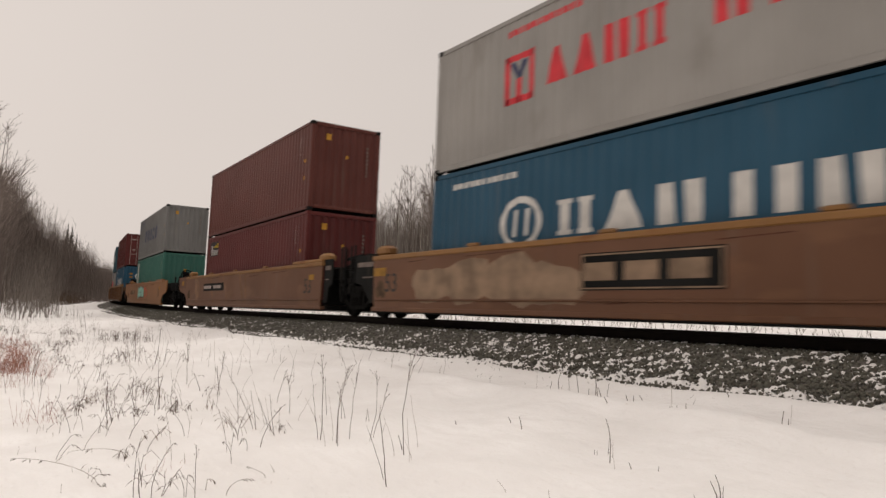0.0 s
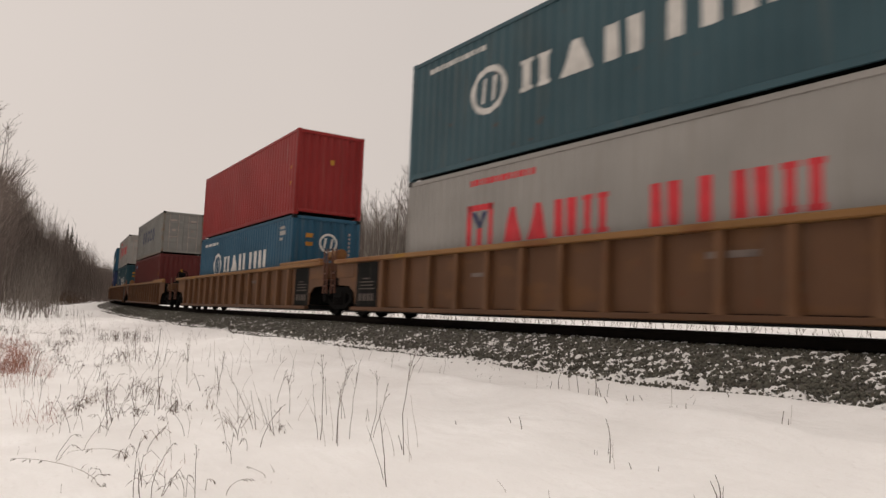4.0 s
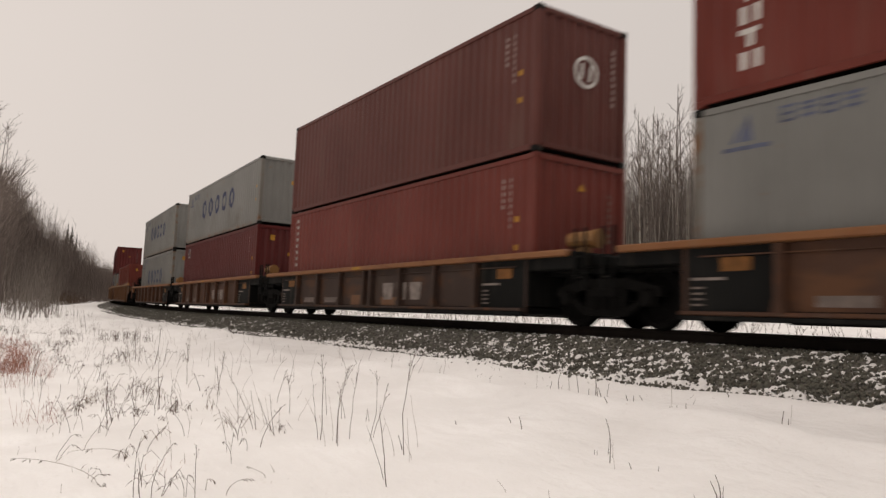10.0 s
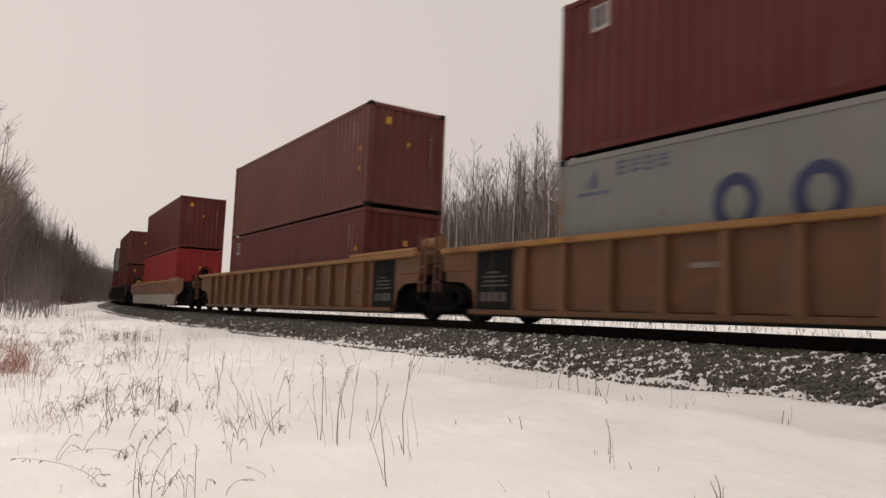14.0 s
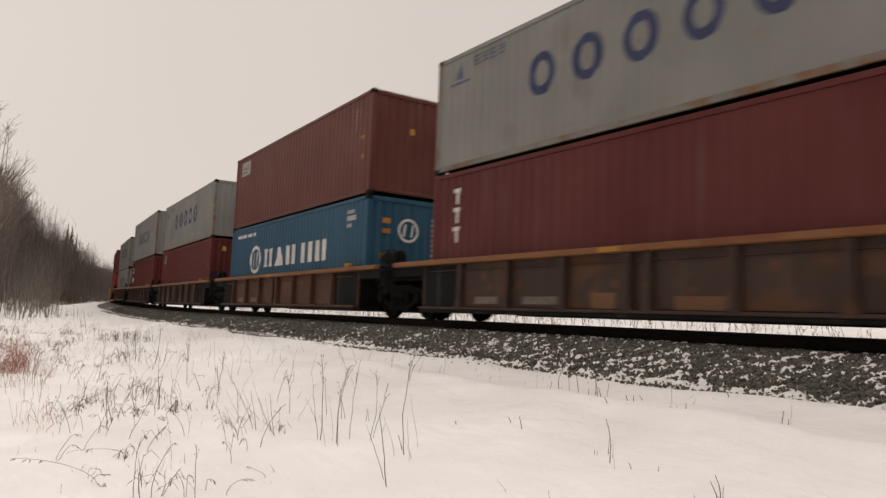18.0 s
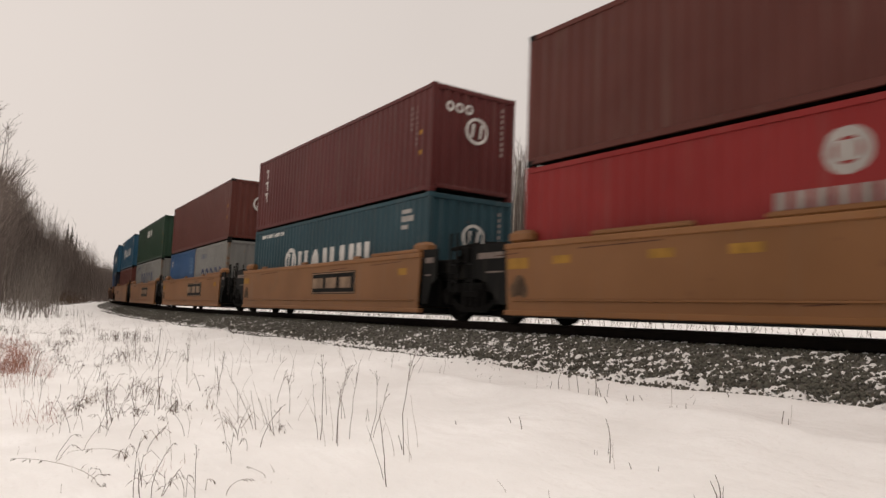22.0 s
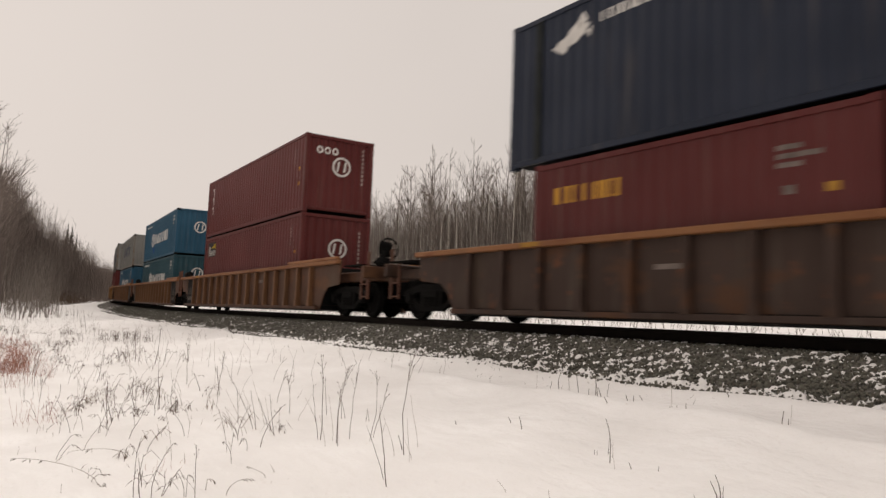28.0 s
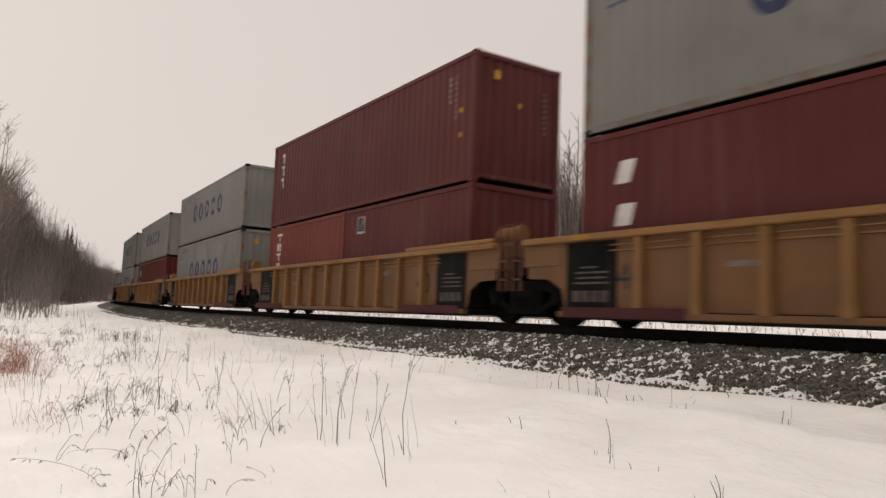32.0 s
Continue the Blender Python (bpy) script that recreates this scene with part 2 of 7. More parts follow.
SCRATCH = plain("rusty_scratch", (0.075, 0.030, 0.016), 0.85, 0, 0.4, 4)
SMUDGE = plain("dark_smudge", (0.075, 0.045, 0.026), 0.85, 0, 0.5, 5)
PLATE_GREY = plain("scuffed_plate", (0.038, 0.032, 0.030), 0.8, 0, 0.4, 4)
FADED = plain("faded_patch", (0.22, 0.15, 0.10), 0.8, 0, 0.4, 2)
SCUFF = plain("scuffed_paint", (0.165, 0.092, 0.055), 0.75, 0, 0.35, 3)
MAROON = plain("maroon_paint", (0.055, 0.014, 0.014), 0.7, 0, 0.2, 3)
MARK_SKY = plain("mark_light_blue", (0.15, 0.42, 0.62), 0.6, 0, 0.15, 3)
SPRAY_MINT = plain("spray_mint", (0.22, 0.42, 0.345), 0.6, 0, 0.25, 4)
SPRAY_RED = plain("spray_red", (0.42, 0.07, 0.04), 0.6, 0, 0.25, 4)
BARK = plain("aspen_bark", (0.19, 0.165, 0.145), 0.9, 0, 0.4, 2.5)
TWIG = plain("bare_twigs", (0.152, 0.123, 0.108), 0.9, 0, 0.3, 2.0)
PALE_BARK = plain("pale_aspen_bark", (0.42, 0.39, 0.34), 0.9, 0, 0.35, 3.0)
NEEDLES = plain("spruce_needles", (0.018, 0.026, 0.018), 0.9, 0, 0.3, 4.0)
STRAW = plain("dry_straw", (0.15, 0.105, 0.070), 0.9, 0, 0.3, 9.0)
STALK = plain("dead_stalk", (0.085, 0.058, 0.040), 0.9, 0, 0.3, 9.0)
RED_LEAF = plain("dead_red_leaves", (0.20, 0.095, 0.075), 0.9, 0, 0.3, 9.0)
RED_STRAW = plain("reddish_grass", (0.29, 0.135, 0.100), 0.9, 0, 0.3, 9.0)


def snow_material():
    m, nodes, links, b = material("snow", 0.85)
    soft = noise_node(nodes, links, 0.8, 5)
    grit = noise_node(nodes, links, 9.0, 6)
    c = mix_by(nodes, links, soft.outputs[0], 0.35, 0.7, (0.76, 0.74, 0.725), (0.87, 0.855, 0.845))
    c = mix_by(nodes, links, grit.outputs[0], 0.70, 0.80, c, (0.62, 0.57, 0.52))
    streaks = noise_node(nodes, links, 5.0, 6, (0.35, 1.6, 1.0))
    c = mix_by(nodes, links, streaks.outputs[0], 0.45, 0.75, c, (0.79, 0.77, 0.755))
    grain = noise_node(nodes, links, 34.0, 5)
    c = mix_by(nodes, links, grain.outputs[0], 0.55, 0.82, c, (0.76, 0.735, 0.715))
    links.new(c, b.inputs["Base Color"])
    ripple = noise_node(nodes, links, 2.2, 7)
    crisp = noise_node(nodes, links, 11.0, 6, (0.6, 1.3, 1.0))
    add = nodes.new("ShaderNodeMath")
    add.operation = "MULTIPLY_ADD"
    add.inputs[1].default_value = 0.09
    links.new(crisp.outputs[0], add.inputs[0])
    links.new(ripple.outputs[0], add.inputs[2])
    bump(nodes, links, b, add.outputs[0], 0.8, 0.16)
    return m


def ballast_material():
    m, nodes, links, b = material("ballast", 0.9)
    stone = nodes.new("ShaderNodeTexVoronoi")
    tc = nodes.new("ShaderNodeTexCoord")
    stone.inputs["Scale"].default_value = 14
    links.new(tc.outputs["Object"], stone.inputs["Vector"])
    c = mix_by(nodes, links, stone.outputs["Color"], 0.1, 0.9, (0.075, 0.070, 0.062), (0.19, 0.175, 0.155))
    drift = noise_node(nodes, links, 7.0, 6)
    c = mix_by(nodes, links, drift.outputs[0], 0.63, 0.68, c, (0.78, 0.76, 0.74))
    links.new(c, b.inputs["Base Color"])
    bump(nodes, links, b, stone.outputs["Distance"], 0.9, 0.05)
    return m


def stone_material():
    m, nodes, links, b = material("ballast_stone", 0.9)
    geo = nodes.new("ShaderNodeNewGeometry")
    c = mix_by(nodes, links, geo.outputs["Random Per Island"], 0, 1, (0.050, 0.050, 0.041), (0.165, 0.162, 0.134))
    n = noise_node(nodes, links, 30, 4)
    c = mix_by(nodes, links, n.outputs[0], 0.45, 0.8, c, (0.11, 0.085, 0.068))
    links.new(c, b.inputs["Base Color"])
    return m


SNOW, BALLAST, STONE = snow_material(), ballast_material(), stone_material()


# ---- mesh helpers ----
class Geo:
    """Collects simple solids into one mesh."""

    def __init__(self):
        self.v, self.f = [], []

    def add(self, verts, faces):
        n = len(self.v)
        self.v += [tuple(p) for p in verts]
        self.f += [tuple(i + n for i in f) for f in faces]
        return self

    def box(self, x0, x1, y0, y1, z0, z1, c=0.0):
        """A box; c cuts its edges off."""
        if c <= 0:
            v = [(x, y, z) for x in (x0, x1) for y in (y0, y1) for z in (z0, z1)]
            return self.add(v, [(0, 1, 3, 2), (4, 6, 7, 5), (0, 4, 5, 1), (2, 3, 7, 6), (0, 2, 6, 4), (1, 5, 7, 3)])
        rings = []
        for z, i in ((z0, c), (z0 + c, 0), (z1 - c, 0), (z1, c)):
            a, b, d, e = x0 + i, x1 - i, y0 + i, y1 - i
            k = c
            rings.append([(a + k, d, z), (b - k, d, z), (b, d + k, z), (b, e - k, z), (b - k, e, z), (a + k, e, z), (a, e - k, z), (a, d + k, z)])
        v = [p for r in rings for p in r]
        f = [tuple(range(7, -1, -1)), tuple(range(24, 32))]
        f += [(r * 8 + i, r * 8 + (i + 1) % 8, r * 8 + 8 + (i + 1) % 8, r * 8 + 8 + i) for r in range(3) for i in range(8)]
        return self.add(v, f)

    def prism(self, outline, y0, y1):
        """An outline of (x, z), counter-clockwise seen from -y, drawn from y0 to y1."""
        n = len(outline)
        v = [(x, y0, z) for x, z in outline] + [(x, y1, z) for x, z in outline]
        f = [tuple(range(n)), tuple(range(2 * n - 1, n - 1, -1))]
        f += [(i, n + i, n + (i + 1) % n, (i + 1) % n) for i in range(n)]
        return self.add(v, f)

    def tube(self, a, b, r0, r1, sides=6, cap=True):
        a, b = Vector(a), Vector(b)
        d = (b - a).normalized()
        u = d.orthogonal().normalized()
        w = d.cross(u)
        ring = [(math.cos(t) * u + math.sin(t) * w) for t in (2 * math.pi * i / sides for i in range(sides))]
        v = [a + r * r0 for r in ring] + [b + r * r1 for r in ring]
        f = [(i, (i + 1) % sides, sides + (i + 1) % sides, sides + i) for i in range(sides)]
        if cap:
            f += [tuple(range(sides - 1, -1, -1)), tuple(range(sides, 2 * sides))]
        return self.add(v, f)

    def lathe(self, profile, sides=20):
        """A profile of (radius, y) turned round the y axis."""
        n = len(profile)
        v = [(r * math.cos(2 * math.pi * i / sides), y, r * math.sin(2 * math.pi * i / sides)) for i in range(sides) for r, y in profile]
        f = [(i * n + j, i * n + (j + 1) % n, ((i + 1) % sides) * n + (j + 1) % n, ((i + 1) % sides) * n + j) for i in range(sides) for j in range(n)]
        return self.add(v, f)

    def mesh(self, name, mat):
        m = bpy.data.meshes.new(name)
        m.from_pydata(self.v, [], self.f)
        m.materials.append(mat)
        return m


def part(name, geo, mat, parent, label="", place=None):
    """Links a Geo, bmesh or mesh as ONE mesh object under a thing or a part."""
    if isinstance(geo, Geo):
        geo = geo.mesh(name, mat)
    elif isinstance(geo, bmesh.types.BMesh):
        bm, geo = geo, bpy.data.meshes.new(name)
        bm.to_mesh(geo)
        bm.free()
        geo.materials.append(mat)
    ob = new(name, geo)
    ob.parent = parent
    if place is not None:
        ob.matrix_basis = place
    if label:
        tagged(ob, label)
    return ob


def structure(name, geo, mat, label="", kind="structure"):
    ob = new(name, geo.mesh(name, mat) if isinstance(geo, Geo) else geo)
    return tagged(ob, label, kind=kind)


def grid_mesh(name, pts, rows, cols, mat, smooth=True):
    i = np.arange((rows - 1) * (cols - 1))
    a = (i // (cols - 1)) * cols + i % (cols - 1)
    faces = np.stack([a, a + 1, a + cols + 1, a + cols], 1)
    m = bpy.data.meshes.new(name)
    m.from_pydata(pts.tolist(), [], faces.tolist())
    m.materials.append(mat)
    if smooth:
        m.polygons.foreach_set("use_smooth", np.ones(len(faces), bool))
    return m


# ---- ground, ballast and track ----
def steps(*spans):
    out = []
    for a, b, d in spans:
        out += list(np.arange(a, b, d))
    return np.array(out + [spans[-1][1]])


gx = steps((-2500, -600, 190), (-600, -300, 30), (-300, -120, 6), (-120, -40, 1.5), (-40, -16, 0.5), (-16, 6, 0.22), (6, 40, 2), (40, 300, 26), (300, 2500, 220))
gy = steps((-2500, -300, 220), (-300, -60, 24), (-60, -12, 3), (-12, -2, 0.6), (-2, 5.6, 0.22), (5.6, 8.2, 0.08), (8.2, 12, 0.22), (12, 34, 0.6), (34, 120, 3), (120, 400, 14), (400, 2500, 210))
GX, GY = np.meshgrid(gx, gy)
GZ = ground_z(GX.ravel(), GY.ravel())
ground_pts = np.stack([GX.ravel(), GY.ravel(), GZ], 1)
structure("ground", grid_mesh("ground", ground_pts, len(gy), len(gx), SNOW), SNOW, "snow-covered ground with gentle drifts")


def sweep(name, profile, s0, s1, step, mat, smooth=False):
    """A profile of (side, z) drawn along the line."""
    ss = np.arange(s0, s1 + step, step)
    pts = np.array([at_track(s, a, z) for s in ss for a, z in profile])
    return grid_mesh(name, pts, len(ss), len(profile), mat, smooth)


structure("ballast_bed", sweep("ballast_bed", [(-2.9, -0.80), (-2.65, -0.64), (-2.25, -0.51), (-1.75, -0.30), (-1.45, -0.21), (-0.9, -0.19), (0.9, -0.19), (1.45, -0.21), (1.75, -0.3), (2.75, -0.66), (3.0, -0.80)], -860, 60, 2.0, BALLAST), BALLAST, "grey crushed-stone ballast dusted with snow")
track_root = tagged(new("railway_track"), "single railway track of dark steel rails on ties", "railway track", kind="structure")
for side in (-0.755, 0.755):
    w = 0.037
    prof = [(side - 0.076, -0.186), (side - 0.076, -0.172), (side - 0.012, -0.150), (side - 0.010, -0.045), (side - w, -0.034), (side - w, -0.006), (side - w + 0.008, 0.0),
            (side + w - 0.008, 0.0), (side + w, -0.006), (side + w, -0.034), (side + 0.010, -0.045), (side + 0.012, -0.150), (side + 0.076, -0.172), (side + 0.076, -0.186)]
    rail = part("rail", sweep("rail", prof, -860, 60, 1.0, RAIL_STEEL), RAIL_STEEL, track_root)
    head = [(side - w + 0.010, 0.0015), (side + w - 0.010, 0.0015)]
    part("running_surface", sweep("running_surface", head, -860, 60, 1.0, RAIL_HEAD), RAIL_HEAD, rail, "polished rail head")
tie_mesh = Geo().box(-0.115, 0.115, -1.3, 1.3, -0.36, -0.186, 0.012).mesh("tie", TIE_WOOD)
for i in range(280):
    s = 8 - i * 0.55
    x, y, h = track(s)
    part("tie", tie_mesh, TIE_WOOD, track_root, place=Matrix.Translation((x, y, RAIL_Z + float(rise(s)))) @ Matrix.Rotation(h, 4, "Z"))


def loose_stones():
    """Crushed stones on the near shoulder, the closest ones as pieces of their own."""
    rng = np.random.default_rng(4)
    shapes = []
    for k in range(12):               # six rough ones near by, six plainer ones further off
        if k < 6:
            bm = bmesh.new()
            bmesh.ops.create_icosphere(bm, subdivisions=1, radius=1)
            v = np.array([p.co[:] for p in bm.verts])
            f = np.array([[q.index for q in p.verts] for p in bm.faces])
            bm.free()
        else:
            v = np.array([(1, 0, 0), (-1, 0, 0), (0, 1, 0), (0, -1, 0), (0, 0, 1), (0, 0, -1)], float)
            f = np.array([(0, 2, 4), (2, 1, 4), (1, 3, 4), (3, 0, 4), (2, 0, 5), (1, 2, 5), (3, 1, 5), (0, 3, 5)])
        v = v * rng.uniform(0.5, 1.2, (len(v), 1)) * rng.uniform(0.7, 1.2, (1, 3))
        shapes.append((v, f))
    bed_side, bed_z = [-3.3, -2.75, -2.3, -1.75, -1.45, -0.9], [-0.66, -0.64, -0.52, -0.30, -0.21, -0.19]
    verts, faces, n = [], [], 0
    count = 36000
    ss = -4 - 60 * rng.random(count) ** 1.5 + 6 * rng.random(count)
    off = -0.85 - 1.75 * rng.random(count) - 0.55 * rng.random(count) ** 5
    row = np.arange(count) % 19 == 0               # a thin line of strays just off the toe
    off = np.where(row, -3.02 + 0.05 * np.sin(ss * 1.3) + 0.07 * rng.normal(size=count), off)
    size = rng.uniform(0.013, 0.031, count) * np.where(off < -2.6, 0.9, 1)
    singles = []
    for i in range(count):
        z = float(np.interp(off[i], bed_side, bed_z))
        p = at_track(ss[i], off[i], z + size[i] * 0.25)
        v, f = shapes[i % 6 + (6 if ss[i] < -9 else 0)]
        e = Euler(rng.uniform(0, 6.28, 3)).to_matrix()
        if len(singles) < 300 and -7.5 < ss[i] < -3.6 and off[i] < -1.9:
            singles.append((i % 6, p, e, size[i]))
            continue
        w = v @ np.array(e).T * size[i] + np.array(p)
        verts.append(w)
        faces.append(f + n)
        n += len(w)
    def value_noise(u, v, seed):
        table = np.random.default_rng(seed).random((257, 257))
        iu, iv = np.floor(u).astype(int), np.floor(v).astype(int)
        fu, fv = u - iu, v - iv
        fu, fv = fu * fu * (3 - 2 * fu), fv * fv * (3 - 2 * fv)
        a, b, c, d = table[iu % 256, iv % 256], table[(iu + 1) % 256, iv % 256], table[iu % 256, (iv + 1) % 256], table[(iu + 1) % 256, (iv + 1) % 256]
        return (a * (1 - fu) + b * fu) * (1 - fv) + (c * (1 - fu) + d * fu) * fv

    # a crust of blown snow that fills the hollows between the stones and closes towards the toe
    srow = steps((-70, -30, 0.25), (-30, -12, 0.08), (-12, 1.0, 0.027))
    orow = np.arange(-3.25, -0.98, 0.026)
    S, O = np.meshgrid(srow, orow, indexing="ij")
    n1 = value_noise((S + 0.8 * O) / 0.15, (O - 0.8 * S) / 0.048, 1) * 0.56 + value_noise(S / 0.036, O / 0.030, 2) * 0.28 + value_noise(S / 0.9, O / 0.5, 3) * 0.16
    toe = np.clip((-2.46 - O + 0.22 * (value_noise(S / 0.7, O * 0, 5) - 0.5)) / 0.34, 0, 1)
    lift = -0.038 + 0.25 * np.clip(n1 - 0.50, -0.05, 0.30) + 0.030 * toe - 0.14 * np.clip((-2.72 - O) / 0.42, 0, 1) - 0.017 * np.clip((-8 - S) / 8, 0, 1)
    base = np.interp(O, bed_side, bed_z)
    pts = np.array([at_track(s, o, 0) for s, o in zip(S.ravel(), O.ravel())])
    pts[:, 2] += (base + np.minimum(lift, 0.048)).ravel()
    structure("snow_crust", grid_mesh("snow_crust", pts, len(srow), len(orow), SNOW), SNOW, "thin snow caught between the ballast stones", "stuff")
    m = bpy.data.meshes.new("ballast_stones")
    m.from_pydata(np.concatenate(verts).tolist(), [], np.concatenate(faces).tolist())
    m.materials.append(STONE)
    root = tagged(new("ballast_shoulder"), "loose crushed stones on the snowy ballast shoulder", kind="structure")
    tagged(part("ballast_stones", m, STONE, root), kind="stuff")
    meshes = []
    for v, f in shapes:
        sm = bpy.data.meshes.new("stone")
        sm.from_pydata(v.tolist(), [], f.tolist())
        sm.materials.append(STONE)
        meshes.append(sm)
    for k, p, e, r in singles:
        part("stone", meshes[k], STONE, root, place=Matrix.Translation(p) @ e.to_4x4() @ Matrix.Scale(r, 4))
# ---- shipping containers ----
HALF_W = 1.219
SHEET = 0.020                       # sheet set back from the rails
PITCH, DEPTH = 0.278, 0.021
WAVE = ((0.0, 0.0), (0.072, 0.0), (0.140, -1.0), (0.210, -1.0))   # share of a pitch: outer flat, slope, inner flat, slope


def wave_points(a, b, depth=DEPTH):
    """Break points (x, depth) of a corrugated sheet between a and b."""
    n = max(1, round((b - a) / PITCH))
    p = (b - a) / n
    pts = [(a + i * p + k / PITCH * p, d * depth) for i in range(n) for k, d in WAVE]
    return pts + [(b, 0.0)]


def corrugated_side(length, height):
    pts = wave_points(-length / 2 + 0.16, length / 2 - 0.16)
    g = Geo()
    lo, hi = 0.150, height - 0.10
    n = len(pts)
    for y0, t in ((-HALF_W + SHEET, 0.0),):
        v = [(x, y0 - d, lo) for x, d in pts] + [(x, y0 - d, hi) for x, d in pts]
        v += [(x, y0 - d + 0.012, lo) for x, d in pts] + [(x, y0 - d + 0.012, hi) for x, d in pts]
        f = [(i, i + 1, n + i + 1, n + i) for i in range(n - 1)]
        f += [(2 * n + i + 1, 2 * n + i, 3 * n + i, 3 * n + i + 1) for i in range(n - 1)]
        g.add(v, f)
    return g


def corrugated_end(height):
    pts = wave_points(-HALF_W + 0.12, HALF_W - 0.12, 0.038)
    n = len(pts)
    lo, hi = 0.17, height - 0.12
    v = [(d, y, lo) for y, d in pts] + [(d, y, hi) for y, d in pts] + [(d - 0.012, y, lo) for y, d in pts] + [(d - 0.012, y, hi) for y, d in pts]
    f = [(i, i + 1, n + i + 1, n + i) for i in range(n - 1)] + [(2 * n + i + 1, 2 * n + i, 3 * n + i, 3 * n + i + 1) for i in range(n - 1)]
    return Geo().add(v, f)


def clip_x(poly, lo, hi):
    for edge, sign in ((lo, 1), (hi, -1)):
        out = []
        for i, (x, z) in enumerate(poly):
            px, pz = poly[i - 1]
            a, b = sign * (px - edge), sign * (x - edge)
            if (a < 0) != (b < 0):
                t = a / (a - b)
                out.append((px + t * (x - px), pz + t * (z - pz)))
            if b >= 0:
                out.append((x, z))
        poly = out
        if len(poly) < 3:
            return []
    return poly


def side_mark(polys, length, lift=0.004):
    """Flat convex shapes (x, z) laid onto the corrugated near side."""
    pts = wave_points(-length / 2 + 0.16, length / 2 - 0.16)
    g = Geo()
    for poly in polys:
        x0, x1 = min(p[0] for p in poly), max(p[0] for p in poly)
        for (a, da), (b, db) in zip(pts, pts[1:]):
            if b <= x0 or a >= x1:
                continue
            c = clip_x(poly, a, b)
            if len(c) >= 3:
                g.add([(x, -HALF_W + SHEET - lift - (da + (db - da) * (x - a) / (b - a)), z) for x, z in c], [tuple(range(len(c)))])
    seen, order, verts = {}, [], []
    for v in g.v:                       # weld the pieces into one sheet of paint
        k = (round(v[0], 4), round(v[1], 4), round(v[2], 4))
        if k not in seen:
            seen[k] = len(verts)
            verts.append(v)
        order.append(seen[k])
    faces = [tuple(dict.fromkeys(order[i] for i in f)) for f in g.f]
    g.v, g.f = verts, [f for f in faces if len(f) > 2]
    return g


def bar(x0, x1, z0, z1, lean=0.0):
    return [(x0, z0), (x1, z0), (x1 + lean, z1), (x0 + lean, z1)]


def ring(cx, cz, rx, rz, t, n=20, a0=0.0, a1=360.0):
    out = []
    for i in range(n):
        p, q = radians(a0 + (a1 - a0) * i / n), radians(a0 + (a1 - a0) * (i + 1) / n)
        out.append([(cx + rx * math.cos(p), cz + rz * math.sin(p)), (cx + rx * math.cos(q), cz + rz * math.sin(q)),
                    (cx + (rx - t) * math.cos(q), cz + (rz - t) * math.sin(q)), (cx + (rx - t) * math.cos(p), cz + (rz - t) * math.sin(p))])
    return out


def slab_letter(x, z0, z1, w, form):
    """One plain upright shape: a pair of posts, a wedge, a broad slab or a single post."""
    t = w * 0.30
    if form == 0:                # posts with broader feet and heads
        f = (z1 - z0) * 0.13
        return [q for a in (x + w * 0.04, x + w * 0.96 - t) for q in (bar(a, a + t, z0 + f, z1 - f), bar(a - w * 0.07, a + t + w * 0.07, z0, z0 + f), bar(a - w * 0.07, a + t + w * 0.07, z1 - f, z1))]
    if form == 1:
        return [[(x, z0), (x + w, z0), (x + w * 0.62, z1), (x + w * 0.38, z1)]]
    if form == 2:
        return [[(x, z0), (x + w * 0.42, z0), (x + w * 0.36, z1), (x, z1)], [(x + w * 0.64, z0), (x + w, z0), (x + w, z1), (x + w * 0.58, z1)]]
    return [bar(x + w * 0.3, x + w * 0.3 + t * 1.3, z0, z1)]


def small_row(x0, x1, z, h, n):
    w = (x1 - x0) / n
    return [bar(x0 + i * w, x0 + (i + 0.72) * w, z, z + h) for i in range(n)]


def stroke_row(x0, x1, z, h, n):
    """A row of small square signs, each of a few plain strokes."""
    w, out = (x1 - x0) / n, []
    for i in range(n):
        a, b = x0 + i * w, x0 + (i + 0.8) * w
        out += [bar(a, b, z + h * f, z + h * (f + 0.16)) for f in ((0.0, 0.42, 0.84), (0.1, 0.5, 0.8))[i % 2]] + [bar(a + (b - a) * f, a + (b - a) * (f + 0.14), z, z + h) for f in ((0.43,), (0.05, 0.75))[(i + 1) % 2]]
    return out


